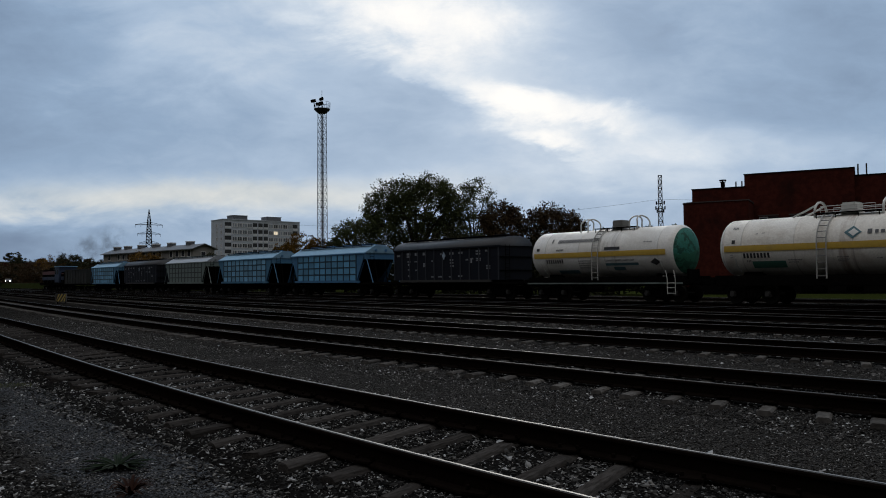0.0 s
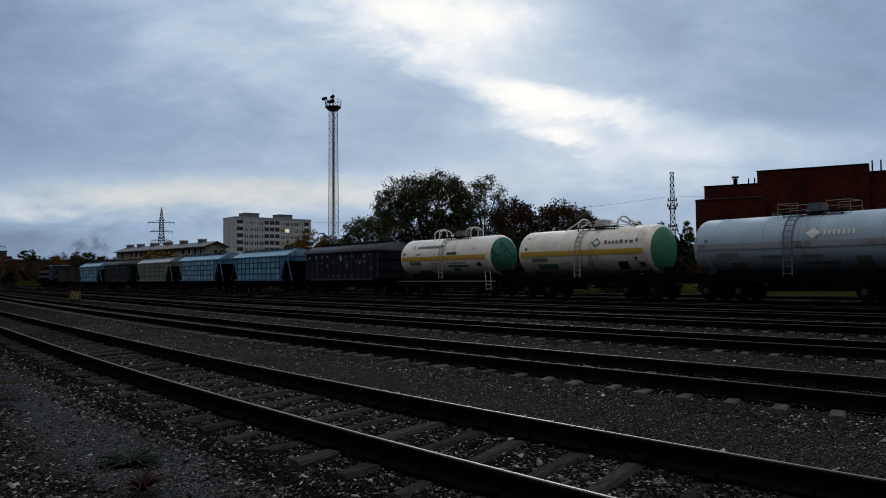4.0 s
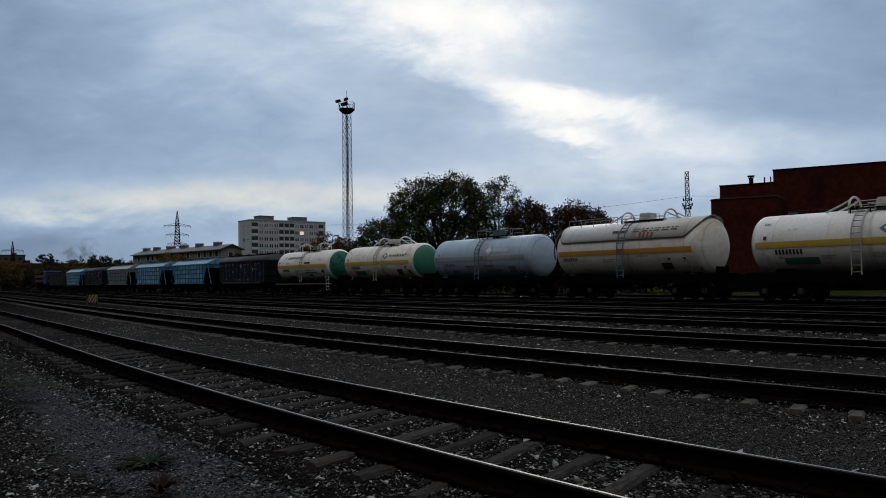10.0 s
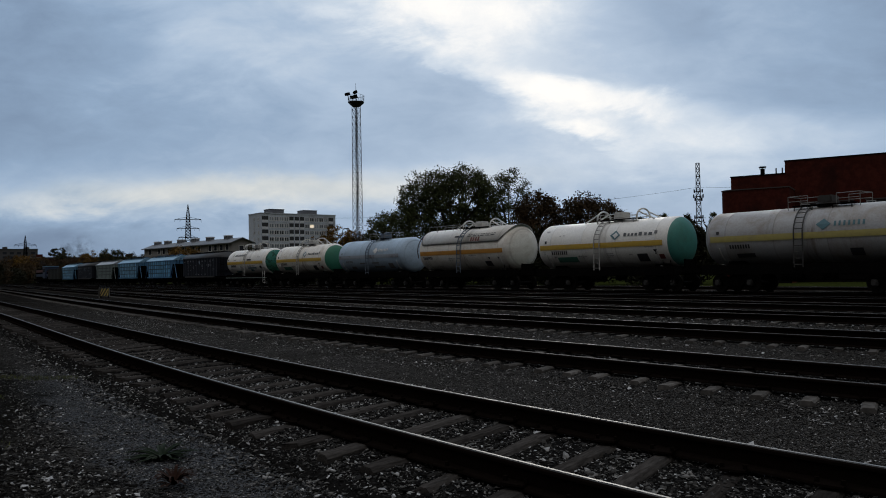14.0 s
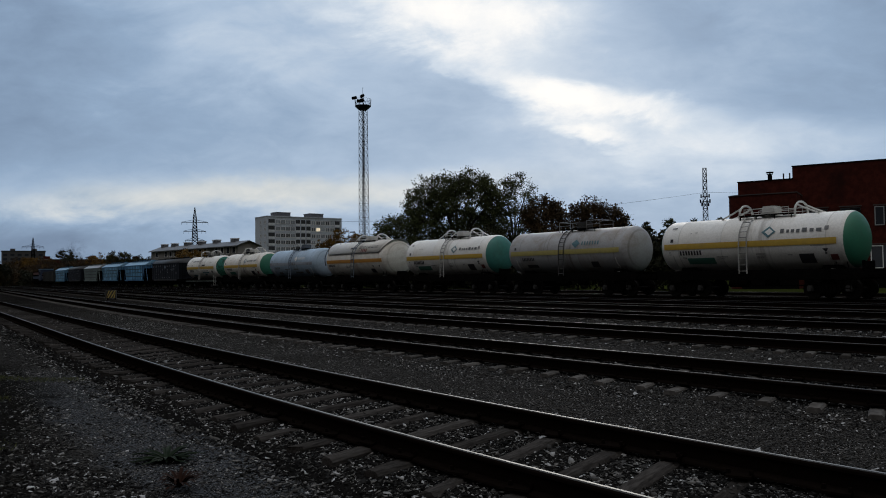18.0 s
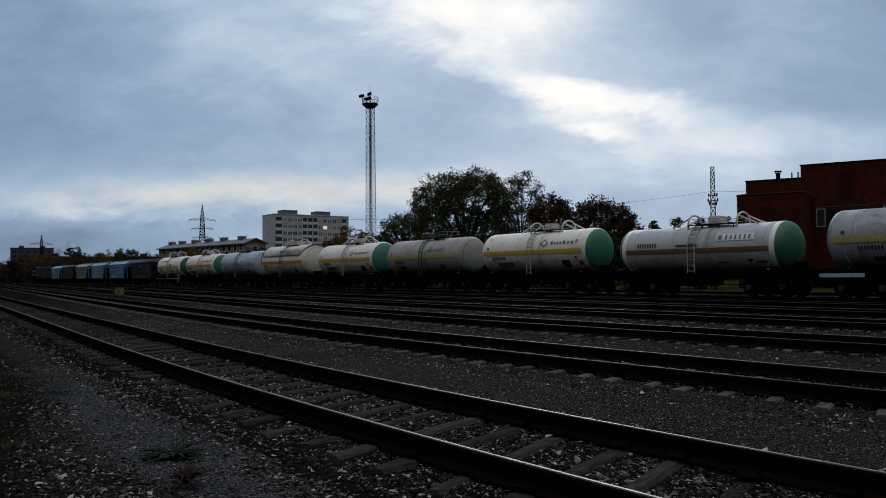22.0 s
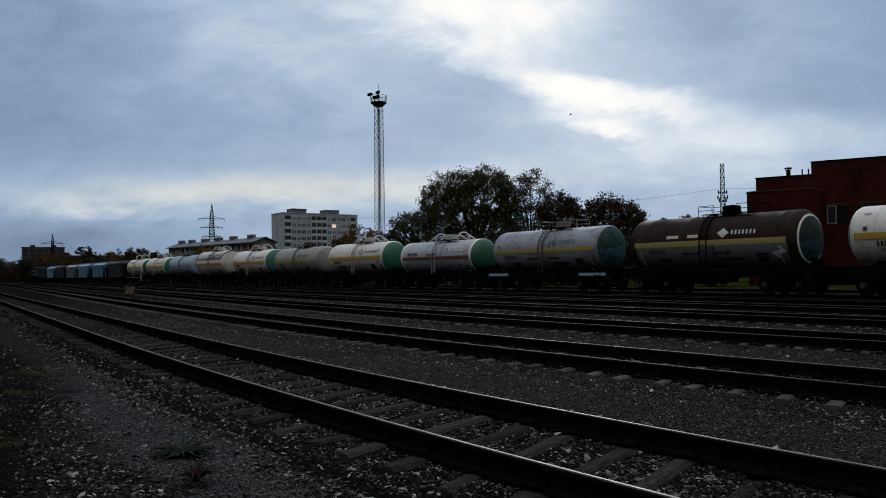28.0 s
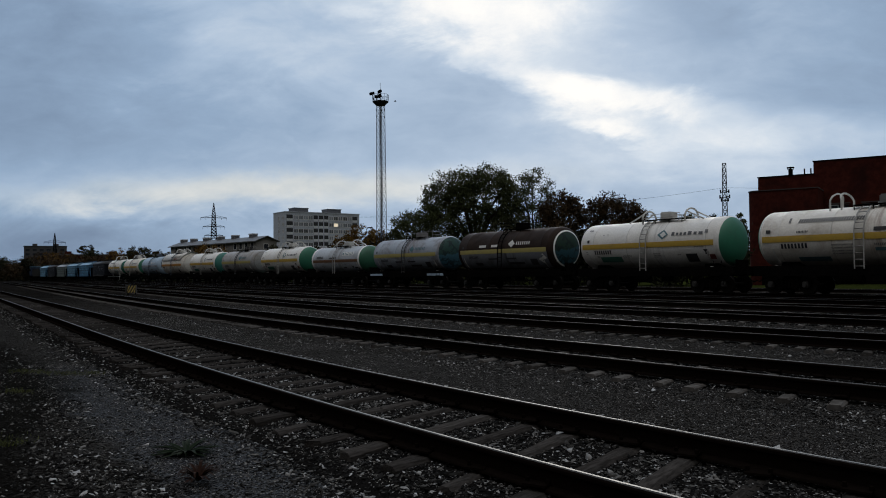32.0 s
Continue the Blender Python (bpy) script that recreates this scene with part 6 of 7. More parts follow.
def tree(name, label, place, height, width, seed, mat, per=26, clumps=300, leaf=0.17, trunk=0.3, low=0.22, droop=0.6, gaps=0.25):
    """Trunk, limbs and twigs, and leaves in clumps at the twigs."""
    rng = np.random.default_rng(seed)
    ob = thing(name, label, "tree", "trees behind the yard")
    ob.location = (place.x, place.y, -0.25)
    bm = bmesh.new()
    tips = []
    top = height * 0.55
    pts = [(0, 0, 0), (0.05 * height * rng.normal(0, 0.4), 0.05 * height * rng.normal(0, 0.4), top * 0.5), (0.06 * height * rng.normal(0, 0.5), 0.06 * height * rng.normal(0, 0.5), top)]
    for k in range(2):
        rod(bm, pts[k], pts[k + 1], trunk * (1 - 0.35 * k), 8, trunk * (0.65 - 0.3 * k), caps=False)
    limbs = 11
    for k in range(limbs):
        s = 0.25 + 0.75 * k / limbs
        start = Vector(pts[1]).lerp(Vector(pts[2]), max(0, (s - 0.3) / 0.7)) if s > 0.3 else Vector(pts[0]).lerp(Vector(pts[1]), 0.5 + s)
        a = k * 2.4 + rng.uniform(-0.5, 0.5)
        out = width * 0.5 * (0.75 + 0.3 * rng.uniform()) * (1.05 - 0.45 * abs(s - 0.45))
        end = Vector((math.cos(a) * out, math.sin(a) * out, height * (low + (0.90 - low) * (s ** 0.8)) + rng.uniform(-0.05, 0.05) * height))
        mid = start.lerp(end, 0.5) + Vector((0, 0, height * 0.06))
        rod(bm, start, mid, trunk * 0.36, 6, trunk * 0.22, caps=False)
        rod(bm, mid, end, trunk * 0.22, 5, trunk * 0.06, caps=False)
        for j in range(6):
            f = 0.35 + 0.65 * j / 5
            o = mid.lerp(end, f) if j else start.lerp(mid, 0.8)
            tip = o + Vector(rng.normal(0, 1, 3)) * width * 0.10 + Vector((0, 0, height * 0.05))
            if tip.z < height * 0.94 and math.hypot(tip.x, tip.y) < width * 0.46:
                rod(bm, o, tip, trunk * 0.08, 4, trunk * 0.03, caps=False)
                tips.append(tip)
        tips.append(end)
    part("trunk", bm, BARK, ob, "dark trunk with limbs")
    # clumps: at the tips and on an uneven shell round them
    cen = []
    tips = np.array([list(t) for t in tips])
    hub = np.array((0, 0, height * (low + 1.0) / 2))
    tries = 0
    while len(cen) < clumps and tries < clumps * 30:
        tries += 1
        t = tips[rng.integers(len(tips))]
        q = t + rng.normal(0, 1, 3) * np.array((width * 0.10, width * 0.10, height * 0.06))
        g = noise.noise(Vector(q * 4.5 / width) + Vector((seed * 3.1, 0, 0)))
        d = (q - hub) / np.array((width * 0.54, width * 0.54, height * (1.0 - low) * 0.52))
        if np.linalg.norm(d) > 1.0 + 0.18 * g or g < -gaps or q[2] < height * low * 0.7:
            continue
        cen.append(q)
    leaves("crown", cen, per, width * 0.029, leaf, rng, mat, ob, droop)
    return ob


def lobed_tree(name, label, bearing, reach, seed, mat, lobes, thick, leaf, trunk):
    """A tree whose crown is made of rounded lobes, each on a limb of its own; thick is the number of clumps to a square metre."""
    rng = np.random.default_rng(seed)
    ob = thing(name, label, "tree", "trees behind the yard")
    p = from_eye(bearing, reach)
    ob.matrix_world = pose(p.x, p.y, -0.25, 0, 0, -bearing)
    bm = bmesh.new()
    top = max(z for _, z, _, _ in lobes)
    mean = sum(x for x, _, _, _ in lobes) / len(lobes)
    fork = Vector((mean * 0.7, 0, top * 0.30))
    rod(bm, (mean * 0.4, 0, 0), fork, trunk, 9, trunk * 0.75, caps=False)
    centres = []
    for x, z, rx, rz in lobes:
        c = Vector((x, rng.uniform(-1.6, 1.6), z))
        bend_at = fork.lerp(c, 0.45) + Vector((0, 0, 0.10 * top))
        if bend_at.z > c.z:
            bend_at.z = fork.z * 0.4 + c.z * 0.6
        rod(bm, fork, bend_at, trunk * 0.42, 6, trunk * 0.28, caps=False)
        rod(bm, bend_at, c, trunk * 0.28, 6, trunk * 0.14, caps=False)
        count = int(thick * rx * rz)
        for k in range(count):
            w = rng.normal(0, 1, 3)
            w /= np.linalg.norm(w)
            far = rng.uniform(0.25, 1.0) ** 0.55 * (1.0 + 0.22 * noise.noise(Vector(w * 2.3) + Vector((seed * 5.1, x, z))))
            q = np.array(c) + w * far * np.array((rx, (rx + rz) * 0.55, rz))
            if noise.noise(Vector(q * 0.85) + Vector((seed * 3.1, 0, 0))) > -0.24 and q[2] > 0.6:
                centres.append(q)
            if k % 5 == 0:
                rod(bm, c, Vector(q), trunk * 0.10, 4, trunk * 0.03, caps=False)
    part("trunk", bm, BARK, ob, "dark trunk with limbs and twigs")
    leaves("crown", centres, 30, 0.30, leaf, rng, mat, ob, 0.6)
    return ob


def lattice(bm, base, half0, half1, z0, z1, panels, leg, brace):
    """A square lattice tower with crossed braces."""
    last = None
    for k in range(panels + 1):
        f = k / panels
        h, z = half0 + (half1 - half0) * f, z0 + (z1 - z0) * f
        ring = [Vector((base[0] + sx * h, base[1] + sy * h, z)) for sx, sy in ((-1, -1), (1, -1), (1, 1), (-1, 1))]
        if last:
            for j in range(4):
                rod(bm, last[j], ring[j], leg, 4, caps=False)
                rod(bm, last[j], ring[(j + 1) % 4], brace, 3, caps=False)
                rod(bm, last[(j + 1) % 4], ring[j], brace, 3, caps=False)
                rod(bm, ring[j], ring[(j + 1) % 4], brace, 3, caps=False)
        last = ring


def light_mast():
    p = from_eye(-58.67, 126)
    ob = thing("light_mast", "tall steel lattice floodlight mast with a railed top platform", "light mast")
    ob.location = (p.x, p.y, -0.25)
    bm = bmesh.new()
    lattice(bm, (0, 0), 0.62, 0.48, 0.0, 28.6, 26, 0.045, 0.024)
    part("tower", bm, GALV, ob, "slender lattice tower")
    bm = bmesh.new()
    rod(bm, (0.0, 0.0, 0.0), (0.0, 0.0, 28.6), 0.09, 8)
    part("cable_duct", bm, GALV, ob, "cable duct and ladder inside the mast")
    bm = bmesh.new()
    rod(bm, (0, 0, 28.2), (0, 0, 28.75), 0.7, 14, 1.28)
    rod(bm, (0, 0, 28.75), (0, 0, 28.85), 1.30, 14)
    part("platform", bm, GALV, ob, "round service platform")
    bm = bmesh.new()
    for k in range(14):
        a, b = 2 * math.pi * k / 14, 2 * math.pi * (k + 1) / 14
        rod(bm, (1.25 * math.cos(a), 1.25 * math.sin(a), 28.8), (1.3 * math.cos(a), 1.3 * math.sin(a), 29.9), 0.025, 4)
        for z in (29.35, 29.9):
            rod(bm, (1.28 * math.cos(a), 1.28 * math.sin(a), z), (1.28 * math.cos(b), 1.28 * math.sin(b), z), 0.022, 4)
    part("railing", bm, GALV, ob)
    for x, y, z, turn in ((-1.15, -0.9, 30.25, 20), (-0.55, 0.2, 30.6, -15), (-1.3, 0.1, 29.9, 60), (0.5, -0.5, 29.6, -50)):
        bm = bmesh.new()
        rounded(bm, -0.38, 0.38, -0.28, 0.28, -0.22, 0.22, 0.06)
        rod(bm, (0, 0, -1.2), (0, 0, -0.2), 0.05, 6)
        lamp = part("floodlight", bm, STEEL_DARK, ob, "dark floodlight housing")
        lamp.matrix_local = pose(x, y, z, 25, 0, turn)
    bm = bmesh.new()
    rod(bm, (-0.2, 0.1, 28.8), (-0.2, 0.1, 31.9), 0.03, 5)
    part("antenna", bm, GALV, ob)


def pylon(bearing, reach, height, arms, name="power_pylon"):
    p = from_eye(bearing, reach)
    ob = thing(name, "grey lattice power line pylon with three cross arms", "pylon")
    ob.matrix_world = pose(p.x, p.y, -0.25, 0, 0, -bearing + 4)
    bm = bmesh.new()
    lattice(bm, (0, 0), height * 0.085, height * 0.036, 0.0, height * 0.52, 6, 0.22, 0.12)
    lattice(bm, (0, 0), height * 0.036, height * 0.020, height * 0.52, height * 0.86, 8, 0.19, 0.11)
    lattice(bm, (0, 0), height * 0.020, 0.05, height * 0.86, height, 4, 0.16, 0.10)
    part("tower", bm, STEEL_DARK, ob)
    for f, half in arms:
        bm = bmesh.new()
        for s in (-1, 1):
            for y in (-0.5, 0.5):
                rod(bm, (0, y, height * f), (s * half, 0, height * f - 0.15), 0.19, 4)
                rod(bm, (0, y, height * f + 1.3), (s * half, 0, height * f), 0.09, 4)
            rod(bm, (s * half, 0, height * f), (s * half, 0, height * f - 1.4), 0.09, 4)
            rod(bm, (s * half * 0.6, 0, height * f), (s * half * 0.6, 0, height * f - 1.2), 0.07, 4)
        part("cross_arm", bm, STEEL_DARK, ob)
    return ob


def apartment_block():
    """Nine storeys of panel concrete; its end wall and window front are seen."""
    ob = thing("apartment_block", "nine storey grey panel apartment block with rows of windows", "apartment building")
    ob.matrix_world = pose(-319.7, 145.7, -0.25, 0, 0, 90)   # x runs along the front, y into the block
    L, D, H, storey = 37.1, 13.0, 28.4, 2.98
    bm = bmesh.new()
    box(bm, 0, L, 0.45, D, 0, H)
    part("wall", bm, CONCRETE_WALL, ob)
    bm = bmesh.new()
    box(bm, -0.15, L + 0.15, 0.25, D + 0.15, H, H + 0.35)
    part("roof", bm, CONCRETE_WALL, ob, "flat roof with a low parapet")
    for x in (9.0, 25.5):
        bm = bmesh.new()
        box(bm, x - 3.4, x + 3.4, 3.0, 9.0, H + 0.35, H + 2.1)
        box(bm, x - 3.6, x + 3.6, 2.8, 9.2, H + 2.1, H + 2.35)
        part("roof_house", bm, CONCRETE_GREY, ob, "dark grey machine room on the roof")
    bays = []
    x = 0.6
    # window bays: kind, width
    for kind, wide in (("b", 3.0), ("w", 1.9), ("w", 1.9), ("w", 1.9), ("w", 1.9), ("b", 2.1), ("b", 2.1), ("b", 2.1), ("w", 1.9), ("w", 1.9), ("w", 1.9), ("w", 1.9), ("w", 1.9), ("b", 2.5)):
        bays.append((kind, x, wide))
        x += wide + 0.38
    k = (L - 0.6) / x
    rng = random.Random(4)
    bm = bmesh.new()
    box(bm, 0.0, 1.0, -0.05, 0.0, 0.0, 1.0)
    pane = shared("pane", bm, PANE_MIXED)
    bm = bmesh.new()
    box(bm, 0.0, 1.0, -0.05, 0.0, 0.0, 1.0)
    lit = shared("lit_pane", bm, LIT)
    bm = bmesh.new()
    for a, b, c, d in ((-0.09, 1.09, -0.11, 0.0), (-0.09, 1.09, 1.0, 1.07), (-0.09, 0.0, 0.0, 1.0), (1.0, 1.09, 0.0, 1.0), (0.46, 0.54, 0.0, 1.0)):
        box(bm, a, b, -0.11, 0.01, c, d)
    frame_data = shared("window_frame", bm, FRAME_WHITE)
    bm = bmesh.new()
    box(bm, 0.0, 1.0, -0.1, 0.0, 0.0, 0.36)
    front = shared("balcony_front", bm, PANEL_PALE)
    # flat dark panel: shade of an open balcony put into its colour
    bm = bmesh.new()
    box(bm, 0.0, 1.0, 0.0, 0.06, 0.0, 1.0)
    bay_shade = shared("balcony_shade", bm, CONCRETE_DARK)
    for s in range(3, 9):
        z = 0.9 + s * storey
        for kind, x, wide in bays:
            x, wide = x * k, wide * k
            if kind == "w":
                glows = s == 7 and 22 < x < 24
                size = Matrix.Diagonal((wide * 0.94, 1, 1.5, 1))
                w = piece("window", frame_data, ob, pose(x, 0.45, z + 0.7) @ size)
                piece("pane", lit if glows else pane, w, pose(0, 0, 0))
            else:
                size = Matrix.Diagonal((wide * 0.94, 1, 2.6, 1))
                w = piece("balcony", bay_shade, ob, pose(x, 0.41, z) @ size)
                piece("balcony_front", front, w, pose(0, 0, 0.0))
        for k2 in range(1, 3):
            w = piece("end_window", frame_data, ob, pose(-0.02, 11.8 - 4.4 * k2, z + 0.7, 0, 0, -90) @ Matrix.Diagonal((0.9, 1, 1.2, 1)))
            piece("pane", pane, w, pose(0, 0, 0))


def row_house():
    """A long low block with a pale roof and chimneys along the ridge."""
    ob = thing("long_low_building", "long low brown building with a pale pitched roof and chimneys", "building")
    ob.matrix_world = pose(-194.0, 80.2, -0.25, 0, 0, 6.6)
    L, D, eave, ridge = 52.8, 6.0, 10.1, 11.2
    bm = bmesh.new()
    prof = [(0.0, 0), (D, 0), (D, eave), (D / 2, ridge), (0.0, eave)]
    a = [bm.verts.new((0, y, z)) for y, z in prof]
    b = [bm.verts.new((-L, y, z)) for y, z in prof]
    bm.faces.new(a), bm.faces.new(b[::-1])
    for k in range(5):
        bm.faces.new((a[(k + 1) % 5], a[k], b[k], b[(k + 1) % 5]))
    bmesh.ops.recalc_face_normals(bm, faces=bm.faces)
    part("wall", bm, PLASTER, ob)
    for y0, z0, y1, z1 in ((-0.7, eave - 0.25, D / 2, ridge + 0.05), (D + 0.7, eave - 0.25, D / 2, ridge + 0.05)):
        bm = bmesh.new()
        v = [bm.verts.new(p) for p in ((0.6, y0, z0), (-L - 0.6, y0, z0), (-L - 0.6, y1, z1), (0.6, y1, z1),
                                       (0.6, y0, z0 + 0.2), (-L - 0.6, y0, z0 + 0.2), (-L - 0.6, y1, z1 + 0.2), (0.6, y1, z1 + 0.2))]
        for f in ((0, 1, 2, 3), (4, 5, 6, 7), (0, 1, 5, 4), (1, 2, 6, 5), (2, 3, 7, 6), (3, 0, 4, 7)):
            bm.faces.new([v[i] for i in f])
        bmesh.ops.recalc_face_normals(bm, faces=bm.faces)
        part("roof", bm, ROOF_PALE, ob, "pale sheet roof slope")
    for x in (-7, -17, -25.6, -34.5, -43, -50):
        bm = bmesh.new()
        rounded(bm, x - 1.15, x + 1.15, 2.3, 3.7, 10.6, 12.0, 0.05)
        chimney = part("chimney", bm, CONCRETE_GREY, ob)
        bm = bmesh.new()
        rounded(bm, x - 1.2, x + 1.2, 2.2, 3.8, 12.0, 12.3, 0.04)
        part("cap", bm, CAP_PALE, chimney, "pale chimney cap")
    bm = bmesh.new()
    box(bm, 0, 1, -0.06, 0.02, 0, 1)
    pane = shared("pane", bm, PANE)
    bm = bmesh.new()
    for a, b, c, d in ((-0.08, 1.08, -0.06, 0.0), (-0.08, 1.08, 1.0, 1.06), (-0.08, 0.0, 0.0, 1.0), (1.0, 1.08, 0.0, 1.0)):
        box(bm, a, b, -0.1, 0.01, c, d)
    frame_data = shared("window_frame", bm, FRAME_WHITE)
    for k in range(16):
        for z in (8.2, 5.3):
            if k % 5 == 4:
                continue
            w = piece("window", frame_data, ob, pose(-2.8 - 3.1 * k, 0, z) @ Matrix.Diagonal((1.5, 1, 1.5, 1)))
            piece("pane", pane, w, pose(0, 0, 0))
    for y in (2.2,):
        w = piece("window", frame_data, ob, pose(0, y, 8.0, 0, 0, 90) @ Matrix.Diagonal((1.2, 1, 1.3, 1)))
        piece("pane", pane, w, pose(0, 0, 0))


def red_building():
    """The brick works building: a low rounded wing, a step, a tall block and its long side."""
    ob = thing("brick_building", "dark red brick industrial building with stepped flat roofs", "building")
    ob.matrix_world = pose(-42.68, 65.33, -0.25, 0, 0, 22)
    bm = bmesh.new()
    n = 8
    out = [(1.0 - math.cos(radians(90 * k / n)), 1.0 - math.sin(radians(90 * k / n))) for k in range(n + 1)]
    base = [(x * 1.2, y * 1.2) for x, y in out] + [(6.0, 0.0), (6.0, 4.0), (0.0, 4.0)]
    a = [bm.verts.new((x, y, 0)) for x, y in base]
    b = [bm.verts.new((x, y, 8.6)) for x, y in base]
    bm.faces.new(b)
    for k in range(len(base)):
        bm.faces.new((a[k], a[(k + 1) % len(base)], b[(k + 1) % len(base)], b[k]))
    bmesh.ops.recalc_face_normals(bm, faces=bm.faces)
    part("wing_wall", bm, BRICK, ob, "low brick wing with a rounded corner")
    bm = bmesh.new()
    a = [bm.verts.new((x - 0.05 if x < 1 else x + 0.05, y - 0.06, 8.6)) for x, y in base]
    b = [bm.verts.new((x - 0.05 if x < 1 else x + 0.05, y - 0.06, 8.69)) for x, y in base]
    bm.faces.new(b), bm.faces.new(a[::-1])
    for k in range(len(base)):
        bm.faces.new((a[k], a[(k + 1) % len(base)], b[(k + 1) % len(base)], b[k]))
    bmesh.ops.recalc_face_normals(bm, faces=bm.faces)
    part("coping", bm, BRICK_LINE, ob, "pale sheet coping")
    for name, x0, x1, y0, y1, h in (("step_wall", 0.3, 5.2, 4.0, 16, 10.25), ("tall_wall", 5.2, 14.6, 4.004, 16, 11.42), ("side_wall", 14.6, 46, 4.5, 16, 10.75)):
        bm = bmesh.new()
        box(bm, x0, x1, y0, y1, 0, h)
        part(name, bm, BRICK, ob, "tall dark red brick wall")
        bm = bmesh.new()
        box(bm, x0 - 0.06, x1 + 0.06, y0 - 0.06, y1, h, h + 0.09)
        part("coping", bm, STEEL_DARK, ob, "thin dark roof edge")
    bm = bmesh.new()
    rod(bm, (3.05, 5.2, 10.2), (3.05, 5.2, 11.02), 0.20, 12)
    rod(bm, (3.05, 5.2, 11.12), (3.05, 5.2, 11.22), 0.34, 12)
    for k in range(4):
        rod(bm, (3.05 + 0.24 * math.cos(k * 1.57), 5.2 + 0.24 * math.sin(k * 1.57), 10.95), (3.05 + 0.24 * math.cos(k * 1.57), 5.2 + 0.24 * math.sin(k * 1.57), 11.15), 0.04, 4)
    part("flue", bm, STEEL_DARK, ob, "dark metal flue with a rain cap")
    for x, y, z0, z1 in ((4.3, 5.0, 10.2, 10.95), (4.85, 5.0, 10.2, 10.95), (14.9, 6.0, 10.7, 12.0), (15.6, 6.0, 10.7, 12.0)):
        bm = bmesh.new()
        rod(bm, (x, y, z0), (x, y, z1), 0.07, 6)
        part("vent_pipe", bm, GALV, ob, "thin roof pipe")
    # added strips: the darkness at the wall foot is put in as black colour
    for x0, x1, y in ((1.2, 6.0, 0.0), (6.0, 14.6, 4.0), (14.6, 46.0, 4.5)):
        bm = bmesh.new()
        box(bm, x0, x1, y - 0.05, y + 0.05, 0, 1.6)
        part("foot_strip", bm, STEEL_DARK, ob, "added black strip that darkens the foot of the wall")
    # upper windows: a pale sash beside a dark one, under a thin lintel
    def wall_window(x, y, z, wide, high, sash, frame_mat, glass):
        bm = bmesh.new()
        for a, b, c, d in ((0, sash, 0.0, 0.08), (0, sash, high - 0.08, high), (0, 0.08, 0.08, high - 0.08), (sash - 0.08, sash, 0.08, high - 0.08)):
            box(bm, x + a, x + b, y - 0.08, y + 0.02, z + c, z + d)
        w = part("window", bm, frame_mat, ob, "pale framed sash beside a dark one")
        for a, b in ((0.08, sash - 0.08), (sash, wide)):
            bm = bmesh.new()
            box(bm, x + a, x + b, y - 0.03, y + 0.01, z + 0.08, z + high - 0.08)
            part("pane", bm, PANE if a < 0.1 else glass, w)
        bm = bmesh.new()
        box(bm, x + sash, x + wide, y - 0.05, y + 0.01, z + high - 0.08, z + high)
        part("top_rail", bm, GALV, w)
        bm = bmesh.new()
        box(bm, x - 0.1, x + wide + 0.1, y - 0.1, y + 0.02, z + high + 0.08, z + high + 0.18)
        part("lintel", bm, BRICK_LINE, ob, "thin pale lintel")

    for k, x in enumerate((6.45, 9.15, 11.9, 15.2, 18.6, 22.4, 26.2, 30.0)):
        y = 4.0 if x < 14.0 else 4.5
        wall_window(x, y, 5.6, 1.65, 1.7, 0.78, SILL_GREY if k in (0, 2) else GALV, DARK_GLASS)
    for x in (9.35, 11.5):
        wall_window(x, 4.0, 1.75, 1.9, 2.05, 1.0, FRAME_WHITE, PANE)


def lattice_pole():
    p = from_eye(-34.54, 130)
    ob = thing("lattice_pole", "slim dark lattice line pole with insulators and wires", "utility pole")
    ob.matrix_world = pose(p.x, p.y, -0.25, 0, 0, 34)
    bm = bmesh.new()
    lattice(bm, (0, 0), 0.50, 0.26, 0.0, 17.9, 17, 0.075, 0.05)
    part("tower", bm, GALV, ob)
    for z, half in ((13.4, 0.60), (12.6, 0.70), (12.1, 0.5), (9.3, 0.60), (8.7, 0.65), (5.6, 0.6), (5.0, 0.65)):
        bm = bmesh.new()
        rod(bm, (-half, 0, z), (half, 0, z + 0.1), 0.07, 5)
        rod(bm, (-half * 0.5, -0.5, z), (half * 0.5, 0.5, z), 0.06, 5)
        for x in (-half, half):
            rod(bm, (x, 0, z - 0.15), (x, 0, z + 0.40), 0.11, 6)
        part("insulator_arm", bm, STEEL_DARK, ob)
    for z, sag, far, drop in ((14.1, 1.2, 62, 3.0),):
        for s in (-1, 1):
            bm = bmesh.new()
            pts = [(s * far * k / 14, -9 * k / 14 * (1 if s < 0 else -0.6), z - drop * k / 14 * (1 if s < 0 else -0.4) - sag * 4 * (k / 14) * (1 - k / 14)) for k in range(15)]
            pipe(bm, pts, 0.016 if z > 13 else 0.008, 4)
            part("wire", bm, STEEL_DARK, ob, "thin overhead wire")


